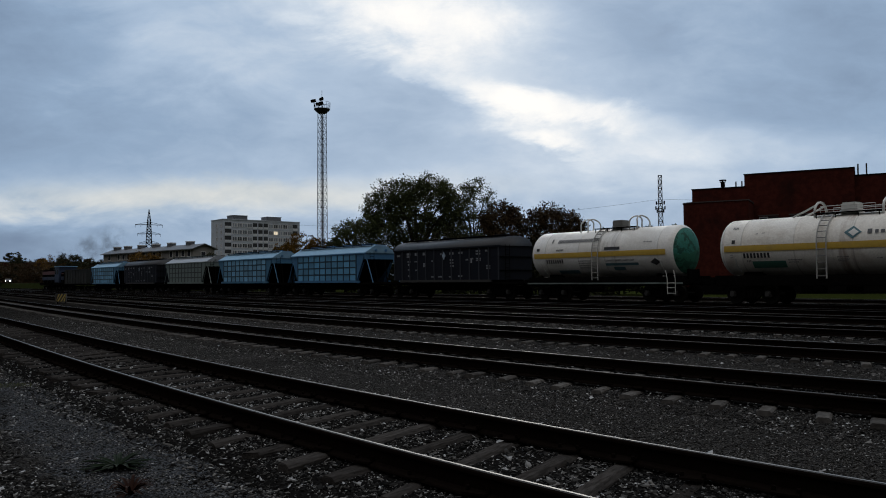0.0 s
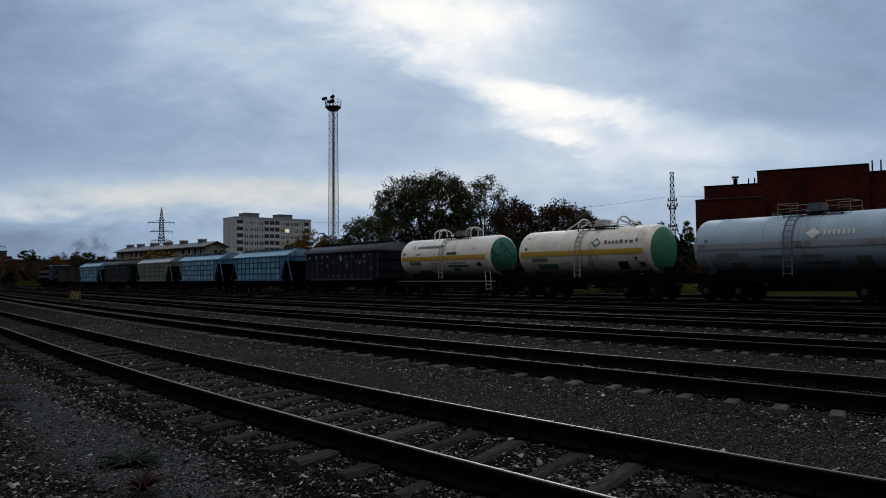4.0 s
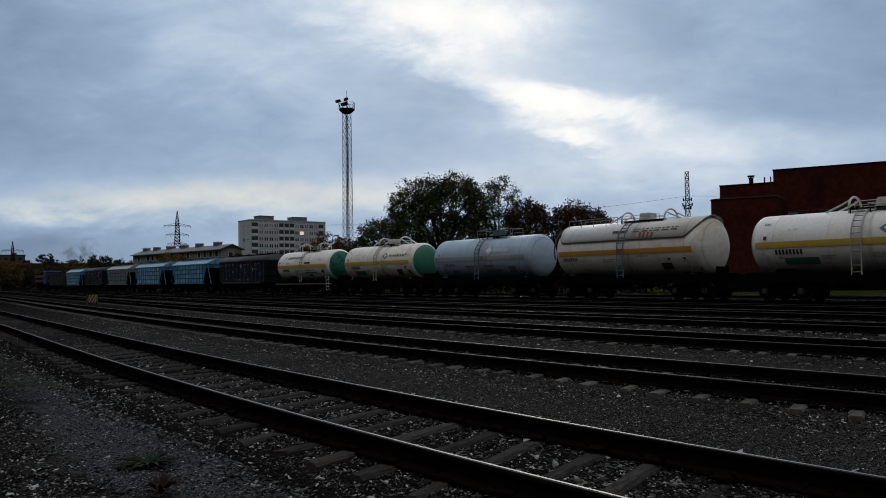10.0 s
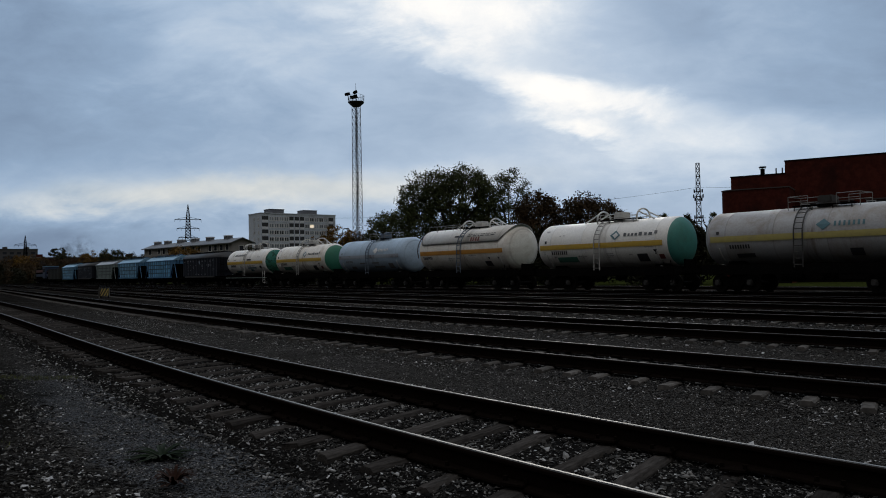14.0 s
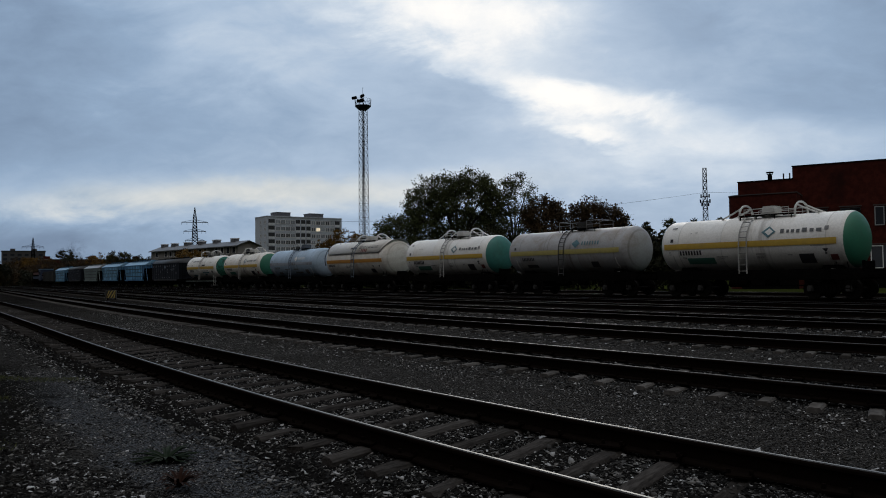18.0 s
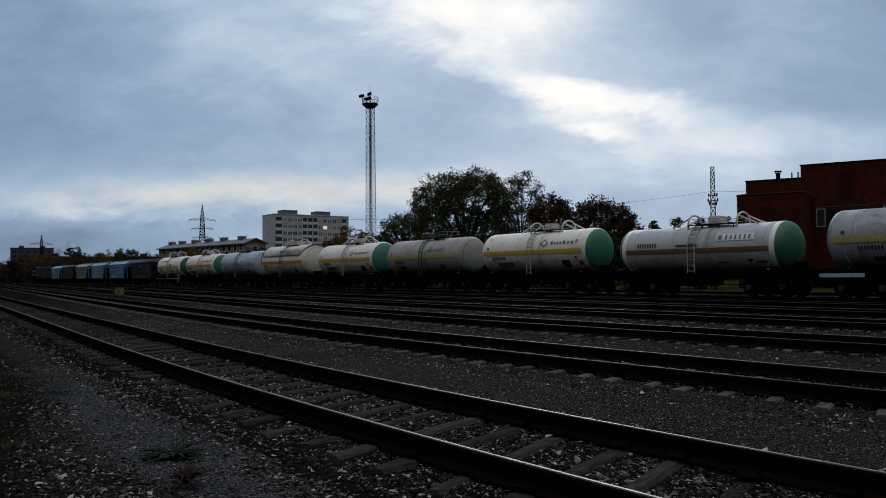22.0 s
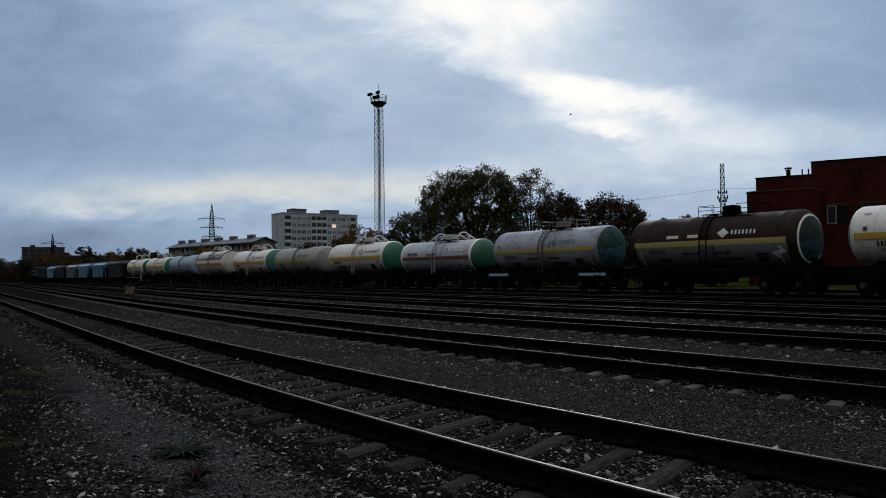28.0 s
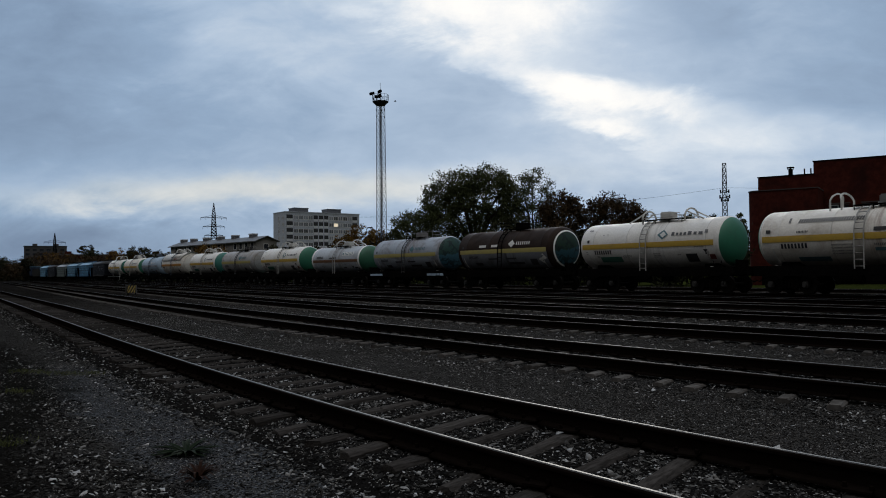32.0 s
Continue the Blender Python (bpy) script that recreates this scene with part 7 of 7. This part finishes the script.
def warning_board():
    """The striped board on two feet between the tracks."""
    p = Vector((-66.75, 16.95, 0))
    ob = thing("warning_board", "yellow and black striped warning board on two posts", "warning sign")
    ob.matrix_world = pose(p.x, p.y, -0.30, 0, 0, 58) @ Matrix.Scale(0.86, 4)
    black = material("black_board_paint", (0.02, 0.02, 0.02), 0.6, 0, 0.2, 6, 0.02)
    bright = material("yellow_board_paint", (0.36, 0.27, 0.07), 0.6, 0, 0.15, 6, 0.02, 0.004, (0.25, 0.18, 0.05), 0.4, 2)
    bm = bmesh.new()
    rounded(bm, -0.44, 0.44, -0.12, 0.12, 0.20, 0.92, 0.02)
    part("board", bm, black, ob)
    bm = bmesh.new()
    for k in range(4):
        x = -0.60 + 0.27 * k
        pts = [(x, 0.23), (x + 0.13, 0.23), (x + 0.50, 0.89), (x + 0.37, 0.89)]
        v = []
        cut = [(max(-0.42, min(0.42, a)), b) for a, b in pts]
        v = [bm.verts.new((a, -0.125, b)) for a, b in cut]
        bm.faces.new(v)
    part("stripe", bm, bright, ob, "slanting yellow stripes")
    bm = bmesh.new()
    rounded(bm, -0.53, -0.44, -0.14, 0.14, 0.0, 0.92, 0.02)
    part("side_plate", bm, AXLE_BOX, ob, "grey side plate")
    for x in (-0.34, 0.34):
        bm = bmesh.new()
        rounded(bm, x - 0.05, x + 0.05, -0.05, 0.05, 0.0, 0.25, 0.01)
        part("post", bm, STEEL_DARK, ob)


def street_lamp(bearing, reach, height, turn):
    p = from_eye(bearing, reach)
    ob = thing("street_lamp", "grey street lamp with a curved arm", "street lamp")
    ob.matrix_world = pose(p.x, p.y, -0.25, 0, 0, turn)
    bm = bmesh.new()
    pipe(bm, [(0, 0, 0), (0, 0, height * 0.6), (0, 0, height * 0.93), (0.15, 0, height * 0.98), (0.6, 0, height)], 0.055, 8)
    part("pole", bm, GALV, ob)
    bm = bmesh.new()
    rounded(bm, 0.5, 1.7, -0.18, 0.18, height - 0.05, height + 0.15, 0.05)
    part("lamp_head", bm, GALV, ob)


def far_blocks():
    for name, label, bearing, reach, wide, deep, height, mat, turn, windows in (
            ("far_apartment_block", "distant grey apartment block above the trees", -80.95, 600, 26, 9, 21.5, FAR_GREY, 81, True),
            ("far_brick_terrace", "distant low brick terrace with chimneys", -75.5, 430, 72, 12, 11.6, BRICK, 80, False)):
        p = from_eye(bearing, reach)
        ob = thing(name, label, "building", "distant buildings")
        ob.matrix_world = pose(p.x, p.y, -0.25, 0, 0, turn)
        bm = bmesh.new()
        box(bm, -wide / 2, wide / 2, 0, deep, 0, height)
        part("wall", bm, mat, ob)
        bm = bmesh.new()
        box(bm, -wide / 2 - 0.3, wide / 2 + 0.3, -0.3, deep + 0.3, height, height + 0.5)
        part("roof", bm, ROOF_PALE if not windows else CONCRETE_DARK, ob)
        for k in range(7 if not windows else 2):
            x = -wide / 2 + wide * (k + 0.5) / (7 if not windows else 2)
            bm = bmesh.new()
            box(bm, x - 1.5, x + 1.5, 4, 8, height + 0.5, height + 2.0)
            part("chimney", bm, mat, ob)
        if windows:
            bm = bmesh.new()
            box(bm, 0, 2.4, -0.08, 0.02, 0, 1.5)
            pane = shared("window", bm, PANE)
            for s in range(2, 7):
                for k in range(int(wide / 4.2)):
                    piece("window", pane, ob, pose(-wide / 2 + 1 + 4.2 * k, 0, 1.0 + s * 2.9))


def weed(place, seed, mat, size, count, label):
    """A low rosette of long narrow leaves."""
    rng = random.Random(seed)
    ob = thing("weed", label, "plant")
    ob.location = place
    for k in range(count):
        a = 2 * math.pi * k / count + rng.uniform(-0.25, 0.25)
        r = size * rng.uniform(0.7, 1.15)
        lift = rng.uniform(0.03, 0.28) if mat is LEAF_WEED else rng.uniform(0.25, 0.85)
        bm = bmesh.new()
        last = None
        for j in range(6):
            f = j / 5
            w = size * 0.065 * math.sin(math.pi * min(0.97, 0.12 + f * 0.88)) + 0.002
            z = 0.02 + r * lift * math.sin(f * 2.2) * 0.8
            c, s = math.cos(a), math.sin(a)
            row = [bm.verts.new((c * r * f - s * w, s * r * f + c * w, z)), bm.verts.new((c * r * f, s * r * f, z - w * 0.35)), bm.verts.new((c * r * f + s * w, s * r * f - c * w, z))]
            if last:
                bm.faces.new((last[0], row[0], row[1], last[1]))
                bm.faces.new((last[1], row[1], row[2], last[2]))
            last = row
        part("leaf", bm, mat, ob)


def grass_tufts():
    rng = np.random.default_rng(8)
    spots = [(-14.7, 2.0), (-14.4, 2.25), (-14.05, 2.5), (-13.9, 2.72), (-13.9, 2.95), (-12.2, 1.6), (-8.5, 1.08), (-9.0, 0.8)]
    verts, faces = [], []
    for sx, sy in spots:
        for _ in range(170):
            x, y = sx + rng.normal(0, 0.17), sy + rng.normal(0, 0.10)
            h, a, w = rng.uniform(0.015, 0.05), rng.uniform(0, 6.28), rng.uniform(0.003, 0.006)
            dx, dy = math.cos(a), math.sin(a)
            bx, by = rng.normal(0, 0.03, 2)
            n = len(verts)
            z = ground_level(x, y) - 0.003
            verts += [(x - dx * w, y - dy * w, z), (x + dx * w, y + dy * w, z), (x + bx, y + by, z + h)]
            faces.append((n, n + 1, n + 2))
    data = bpy.data.meshes.new("grass")
    data.from_pydata(verts, [], faces)
    data.materials.append(LEAF_GRASS)
    tagged(new("grass", data), "sparse tufts of short green grass in the gravel", "grass", kind="stuff")


def far_road():
    """A road on a low grassy bank behind the yard."""
    bm = bmesh.new()
    last = None
    for k in range(28):
        x = -420 + 10 * k
        ring = [bm.verts.new((x, y + 0.15 * noise.noise(Vector((x * 0.1, y, 0))), z)) for y, z in ((52.7, -0.4), (54.0, 0.9), (54.5, 1.42), (64.0, 1.42), (67.5, -0.4))]
        if last:
            for q in range(4):
                bm.faces.new((last[q], ring[q], ring[q + 1], last[q + 1]))
        last = ring
    bmesh.ops.recalc_face_normals(bm, faces=bm.faces)
    grass = material("verge_grass", (0.016, 0.021, 0.007), 0.95, 0, 0.5, 1.2, 0.3, 0.05, (0.03, 0.025, 0.012), 0.5, 0.3, spec=0.0)
    tagged(finish("road_bank", bm, grass), "low grassy bank that carries the far road", "embankment", kind="structure")
    bm = bmesh.new()
    box(bm, -420, -150, 54.7, 60.5, 1.40, 1.46)
    asphalt = material("grey_asphalt", (0.045, 0.045, 0.046), 0.9, 0, 0.3, 3.0, 0.2)
    tagged(finish("road", bm, asphalt), "narrow asphalt road on a grassy bank", "road", kind="structure")


def car():
    """A car with its headlights on, on the road behind the yard."""
    ob = thing("car", "dark car with bright headlights on the far road", "car")
    paint = material("dark_car_paint", (0.03, 0.03, 0.035), 0.35, 0, 0.1, 3, 0.0)
    bm = bmesh.new()
    prism(bm, [(-2.1, 0.35), (2.1, 0.35), (2.15, 0.75), (1.2, 0.92), (0.6, 1.42), (-1.2, 1.42), (-1.9, 0.95), (-2.15, 0.9)], -0.85, 0.85)
    bmesh.ops.recalc_face_normals(bm, faces=bm.faces)
    part("body", bm, paint, ob)
    for x in (-1.3, 1.3):
        for y in (-0.78, 0.78):
            bm = bmesh.new()
            rod(bm, (x, y - 0.1, 0.32), (x, y + 0.1, 0.32), 0.32, 14)
            part("wheel", bm, STEEL_DARK, ob)
    beam = glow("headlight_glass", (1.0, 0.96, 0.88), 14.0)
    for y in (-0.62, 0.62):
        bm = bmesh.new()
        rod(bm, (2.08, y, 0.70), (2.20, y, 0.70), 0.13, 12)
        part("headlight", bm, beam, ob, "lit headlight")
    return ob


def smoke():
    """Thin exhaust smoke that trails from the locomotive: soft faint puffs."""
    ob = thing("exhaust_smoke", "thin dark exhaust smoke drifting behind the locomotive", "smoke")
    m = bpy.data.materials.new("thin_smoke")
    m.use_nodes = True
    g = Nodes(m.node_tree)
    grey = g.add("ShaderNodeBsdfDiffuse")
    grey.inputs[0].default_value = (0.05, 0.05, 0.055, 1)
    at = g.add("ShaderNodeTexCoord")
    middle = g.add("ShaderNodeVectorMath")
    middle.operation = "DISTANCE"
    g.link(at.outputs["UV"], middle.inputs[0])
    middle.inputs[1].default_value = (0.5, 0.5, 0.0)
    soft = g.math("MULTIPLY", g.span(middle.outputs["Value"], 0.5, 0.05), g.span(g.noise(at.outputs["Object"], 0.55, 4.0, 0.6), 0.35, 0.7))
    mixer = g.add("ShaderNodeMixShader")
    g.link(g.math("MULTIPLY", soft, 0.34), mixer.inputs[0])
    g.link(g.add("ShaderNodeBsdfTransparent").outputs[0], mixer.inputs[1])
    g.link(grey.outputs[0], mixer.inputs[2])
    g.link(mixer.outputs[0], g.add("ShaderNodeOutputMaterial").inputs[0])
    rng = np.random.default_rng(77)
    for k in range(9):
        f = k / 8
        bm = bmesh.new()
        uv = bm.loops.layers.uv.new("soft")
        c = Vector((2.5 + 19 * f, 6 * f, 4.6 + 3.9 * f ** 0.7)) + Vector(rng.normal(0, 1, 3) * (0.3, 0.5, 0.3 + 0.3 * f))
        h = (1.5 + 2.0 * f) * rng.uniform(0.9, 1.15)
        turn = pose(*c, rng.uniform(-20, 20), rng.uniform(0, 90), 53 + rng.uniform(-25, 25))
        v = [bm.verts.new(turn @ Vector((a * h, 0, b * h))) for a, b in ((-1, -1), (1, -1), (1, 1), (-1, 1))]
        for corner, st in zip(bm.faces.new(v).loops, ((0, 0), (1, 0), (1, 1), (0, 1))):
            corner[uv].uv = st
        part("puff", bm, m, ob)
    return ob


def bird():
    ob = thing("bird", "small dark bird gliding across the sky", "bird")
    plumage = material("dark_plumage", (0.02, 0.02, 0.02), 0.8, 0, 0.3, 20, 0.0)
    bm = bmesh.new()
    for a, b, r0, r1 in ((-0.17, -0.08, 0.015, 0.05), (-0.08, 0.06, 0.05, 0.055), (0.06, 0.16, 0.055, 0.02), (0.16, 0.20, 0.025, 0.004)):
        rod(bm, (a, 0, 0), (b, 0, 0), r0, 8, r1)
    part("body", bm, plumage, ob)
    for s in (-1, 1):
        bm = bmesh.new()
        rows = []
        for y, x0, x1, z in ((0.03, -0.07, 0.07, 0.03), (0.14, -0.09, 0.05, 0.09), (0.26, -0.13, -0.04, 0.07)):
            rows.append([bm.verts.new((x, s * y, z + dz)) for x, dz in ((x0, 0), (x1, 0), (x1, 0.012), (x0, 0.012))])
        for a, b in zip(rows, rows[1:]):
            for k in range(4):
                bm.faces.new((a[k], a[(k + 1) % 4], b[(k + 1) % 4], b[k]))
        bm.faces.new(rows[0]), bm.faces.new(rows[-1][::-1])
        bmesh.ops.recalc_face_normals(bm, faces=bm.faces)
        part("wing", bm, plumage, ob)
    return ob


far_road()
CAR, SMOKE, BIRD = car(), smoke(), bird()
LEAF_GRASS = leaf_material("short_grass", (0.035, 0.042, 0.012), (0.075, 0.085, 0.022))
LEAF_WEED = leaf_material("weed_leaf", (0.004, 0.009, 0.0035), (0.012, 0.022, 0.008))
LEAF_DRY = leaf_material("dry_red_stalk", (0.014, 0.006, 0.004), (0.034, 0.014, 0.008))

light_mast()
pylon(-70.42, 420, 38.0, ((0.80, 6.4), (0.68, 5.4), (0.56, 4.6)))
pylon(-80.42, 500, 26.0, ((0.80, 5.5),))
apartment_block()
row_house()
red_building()
lattice_pole()
warning_board()
street_lamp(-59.8, 165, 10.8, 20)
street_lamp(-62.0, 190, 9.5, 20)
far_blocks()
# crowns: across, up, half width and half height of each lobe
lobed_tree("willow_tree", "broad dark green willow with a dense drooping crown", -51.15, 102, 1, LEAF_WILLOW, [
    (-6.36, 11.05, 2.18, 1.89), (-4.29, 12.77, 2.32, 2.03), (-1.66, 13.32, 2.32, 1.74), (0.67, 13.42, 2.47, 1.89), (2.4, 12.37, 1.74, 1.74),
    (-5.51, 8.7, 2.62, 2.03), (-1.7, 10.11, 3.2, 2.62), (1.77, 9.47, 2.32, 2.32), (-0.58, 7.0, 4.07, 2.2), (-5.0, 5.6, 2.8, 2.4), (-7.0, 9.2, 1.5, 1.7), (-3.2, 11.0, 2.4, 2.2), (3.2, 11.0, 1.6, 1.8), (3.3, 8.2, 2.0, 2.0)], 25, 0.15, 0.5)
lobed_tree("willow_tree", "tall thin crowned willow with sky showing through", -47.6, 103, 2, LEAF_WILLOW, [
    (-0.14, 13.86, 1.32, 1.32), (-1.62, 12.72, 1.47, 1.47), (1.29, 12.64, 1.61, 1.17), (-1.07, 10.65, 1.76, 1.76), (1.84, 10.87, 1.47, 1.17),
    (0.07, 8.87, 2.25, 1.67), (0.3, 6.6, 2.6, 1.7), (-2.4, 11.2, 1.4, 1.6), (-2.3, 8.6, 1.6, 1.8)], 15, 0.14, 0.3)
lobed_tree("willow_tree", "dark green willow beside a taller one", -54.9, 106, 3, LEAF_WILLOW, [
    (-4.54, 8.13, 1.06, 0.91), (-3.02, 8.88, 1.36, 1.06), (-1.82, 8.41, 1.51, 1.51), (-3.64, 7.0, 2.11, 1.5), (-2.8, 5.0, 2.6, 1.8), (-0.4, 7.6, 1.6, 1.9)], 28, 0.15, 0.28)
lobed_tree("maple_tree", "rusty autumn maple with a loose crown", -45.6, 98, 4, LEAF_RUST, [
    (-0.02, 10.1, 1.67, 1.26), (1.33, 9.51, 1.12, 1.4), (-0.88, 8.46, 1.95, 1.67), (1.03, 7.86, 1.67, 1.67), (-0.08, 6.5, 2.53, 1.6), (0.2, 4.6, 2.6, 1.6), (-1.9, 9.0, 1.3, 1.5), (2.4, 8.0, 1.1, 1.5)], 24, 0.17, 0.25)
lobed_tree("maple_tree", "rusty brown autumn maple with thinning leaves", -41.8, 96, 5, LEAF_RUST, [
    (-0.8, 9.77, 1.64, 1.09), (-2.14, 8.73, 1.37, 1.37), (0.75, 8.92, 1.64, 1.23), (2.3, 7.8, 1.09, 1.23), (-0.85, 7.35, 2.19, 1.64), (1.24, 7.03, 1.91, 1.37), (0.2, 5.2, 2.8, 1.8), (-3.0, 6.6, 1.4, 1.7), (3.0, 6.2, 1.3, 1.6)], 26, 0.17, 0.28)
tree("shrub_tree", "low dark shrubby tree", from_eye(-57.0, 112), 8.2, 6.0, 6, LEAF_DARK, 22, 180, 0.18, 0.18, 0.1)
tree("shrub_tree", "low dark shrubby tree", from_eye(-49.5, 98), 8.5, 8.0, 7, LEAF_DARK, 22, 220, 0.18, 0.2, 0.1)
for i, (b, reach, h, w, m) in enumerate(((-60.3, 170, 12.2, 7, LEAF_AMBER), (-59.0, 175, 11.6, 6, LEAF_AMBER), (-61.6, 172, 9.4, 5, LEAF_AMBER), (-70.6, 190, 9.0, 9, LEAF_AMBER), (-66.2, 185, 8.2, 5, LEAF_DARK),
                                         (-74.0, 330, 12, 13, LEAF_DARK), (-75.3, 300, 13, 11, LEAF_DARK), (-76.2, 310, 12, 12, LEAF_AMBER), (-77.2, 320, 10.5, 14, LEAF_RUST),
                                         (-78.4, 330, 14.5, 8, LEAF_DARK), (-79.2, 320, 10.5, 14, LEAF_RUST), (-80.2, 330, 11.5, 14, LEAF_AMBER), (-81.2, 330, 11, 14, LEAF_RUST), (-82.4, 330, 10.5, 14, LEAF_DARK),
                                         (-83.6, 330, 13.5, 13, LEAF_DARK), (-84.8, 340, 12, 14, LEAF_DARK), (-86.0, 340, 11, 16, LEAF_DARK), (-72.9, 340, 10.5, 14, LEAF_RUST), (-71.8, 350, 10.2, 12, LEAF_AMBER))):
    tree("autumn_tree", "distant autumn tree with amber and dark leaves" if m is not LEAF_DARK else "distant dark green tree", from_eye(b, reach), h if reach < 200 else h * (0.95 if b > -82 else 0.66), w, 20 + i, m, 34 if reach < 200 else 30, 330 if reach < 200 else 180, 0.17 if reach < 200 else 0.27, 0.22, 0.08, 0.3)
def thicket(name, label, spots, per, leaf, seed, mat):
    """A belt of undergrowth: leaf clumps down to the ground, as one object."""
    rng = np.random.default_rng(seed)
    cen = []
    for x, y, h, n in spots:
        for _ in range(n):
            cen.append((x + rng.normal(0, 1.3), y + rng.normal(0, 0.9), -0.2 + h * rng.uniform(0.04, 1.0) ** 0.8))
    ob = leaves(name, cen, per, 0.45, leaf, rng, mat, None, 0.3)
    return tagged(ob, label, "bushes", kind="stuff")


def poplar(place, height, width, seed):
    """A small upright tree: a thin trunk in a pointed, leafy crown."""
    rng = np.random.default_rng(seed)
    ob = thing("poplar_tree", "small dark pointed poplar behind the yard", "tree", "trees behind the yard")
    ob.location = (place.x, place.y, -0.25)
    bm = bmesh.new()
    rod(bm, (0, 0, 0), (0, 0, height * 0.93), 0.16, 6, 0.03)
    for k in range(14):
        z, a = height * (0.2 + 0.05 * k), k * 2.4
        r = width * 0.36 * (1 - z / height) + 0.2
        rod(bm, (0, 0, z), (r * math.cos(a), r * math.sin(a), z + 0.8), 0.05, 4, 0.02, caps=False)
    part("trunk", bm, BARK, ob, "thin dark trunk with short limbs")
    cen = []
    for k in range(110):
        f = rng.uniform(0.12, 1.0)
        r = width * 0.5 * min(1.0, (1 - f) * 2.6 + 0.15) * (0.75 + 0.5 * rng.uniform()) * rng.uniform(0.3, 1.0)
        a = rng.uniform(0, 6.283)
        cen.append((r * math.cos(a), r * math.sin(a), f * height))
    leaves("crown", cen, 26, 0.22, 0.22, rng, LEAF_WILLOW if seed % 2 else LEAF_DARK, ob, 0.2)


for i, (b, h, w) in enumerate(((-38.5, 10.8, 4.6), (-36.9, 11.4, 5.2), (-35.3, 11.3, 4.8), (-33.6, 11.2, 4.0))):
    poplar(from_eye(b, 150), h, w, 60 + i)
rng_t = random.Random(12)
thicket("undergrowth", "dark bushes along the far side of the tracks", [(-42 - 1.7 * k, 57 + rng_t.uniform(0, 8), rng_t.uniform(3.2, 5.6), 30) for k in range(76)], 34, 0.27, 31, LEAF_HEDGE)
for seed, mat, lab in ((32, LEAF_RUST, "far belt of rusty autumn trees and bushes"), (33, LEAF_RUST, "far belt of brown autumn trees and bushes"), (34, LEAF_HEDGE, "far belt of dark trees and bushes")):
    belt = []
    for k in range(70):
        q = from_eye(-91 + 21.5 * rng_t.random(), 285 + rng_t.uniform(0, 40))
        belt.append((q.x, q.y, rng_t.uniform(4.0, 7.2), 22))
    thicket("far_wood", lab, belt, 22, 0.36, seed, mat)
hedge = [from_eye(-45.8 + 0.45 * k, 148 + rng_t.uniform(0, 4)) for k in range(29)]
thicket("undergrowth", "dark bushes between the small poplars", [(q.x, q.y, rng_t.uniform(6.5, 8.5) if k > 13 else rng_t.uniform(5.0, 6.5), 34) for k, q in enumerate(hedge)], 26, 0.4, 35, LEAF_DARK)
weed((-7.03, 2.25, -0.268), 2, LEAF_WEED, 0.29, 40, "green thistle rosette growing in the gravel")
weed((-5.97, 2.0, -0.258), 3, LEAF_DRY, 0.17, 44, "dry reddish brown weed in the gravel")
grass_tufts()
build_tracks()
build_stones()


def on_track(x):
    """Where a wagon stands whose hind tip is at x, turned along the track."""
    turn = math.degrees(math.atan2(sway(x + 12.0) - sway(x), 12.0))
    return pose(x, TRAIN_Y + sway(x), 0, 0, 0, turn)


def motions():
    """The train rolls away along its track, its wheels turning; a car drives by behind it, a bird crosses the sky."""
    for wagon, x0 in TRAIN:
        walk(wagon, [(float(t), on_track(x0 + s)) for t, s in enumerate(ROLLED)])
    walk(SMOKE, [(float(t), on_track(-163.0 + s)) for t, s in enumerate(ROLLED)])
    turns = []
    for k in range(225):
        t = 32.0 * k / 224
        i = min(31, int(t))
        s = ROLLED[i] + (ROLLED[i + 1] - ROLLED[i]) * (t - i)
        turns.append((t, math.degrees(s / 0.475)))
    for wheel, a in TURNING:
        walk(wheel, [(t, pose(a, 0, 0.475, 0, d, 0)) for t, d in turns])
    start = from_eye(-78.8, 285)
    walk(CAR, [(t, pose(start.x + d, start.y, 1.46, 0, 0, -14)) for t, d in ((0.0, 0.0), (1.0, 10.3), (2.0, 20.6), (3.0, 30.5), (4.0, 38.0), (5.0, 42.0), (6.0, 43.5), (7.0, 43.5), (32.0, 43.5))])
    flight = ((0.0, -53.8, 95.8, 6.7), (24.5, -53.8, 95.8, 6.7), (25.5, -60.8, 90.9, 13.1), (27.5, -73.9, 79.2, 20.4), (28.0, -76.0, 76.6, 22.5), (29.0, -81.0, 71.4, 22.5),
              (30.0, -85.7, 65.9, 21.6), (31.0, -89.2, 60.8, 22.3), (32.0, -90.8, 57.6, 24.6))
    walk(BIRD, [(t, pose(x, y, z, 8, 0, 228)) for t, x, y, z in flight])


motions()
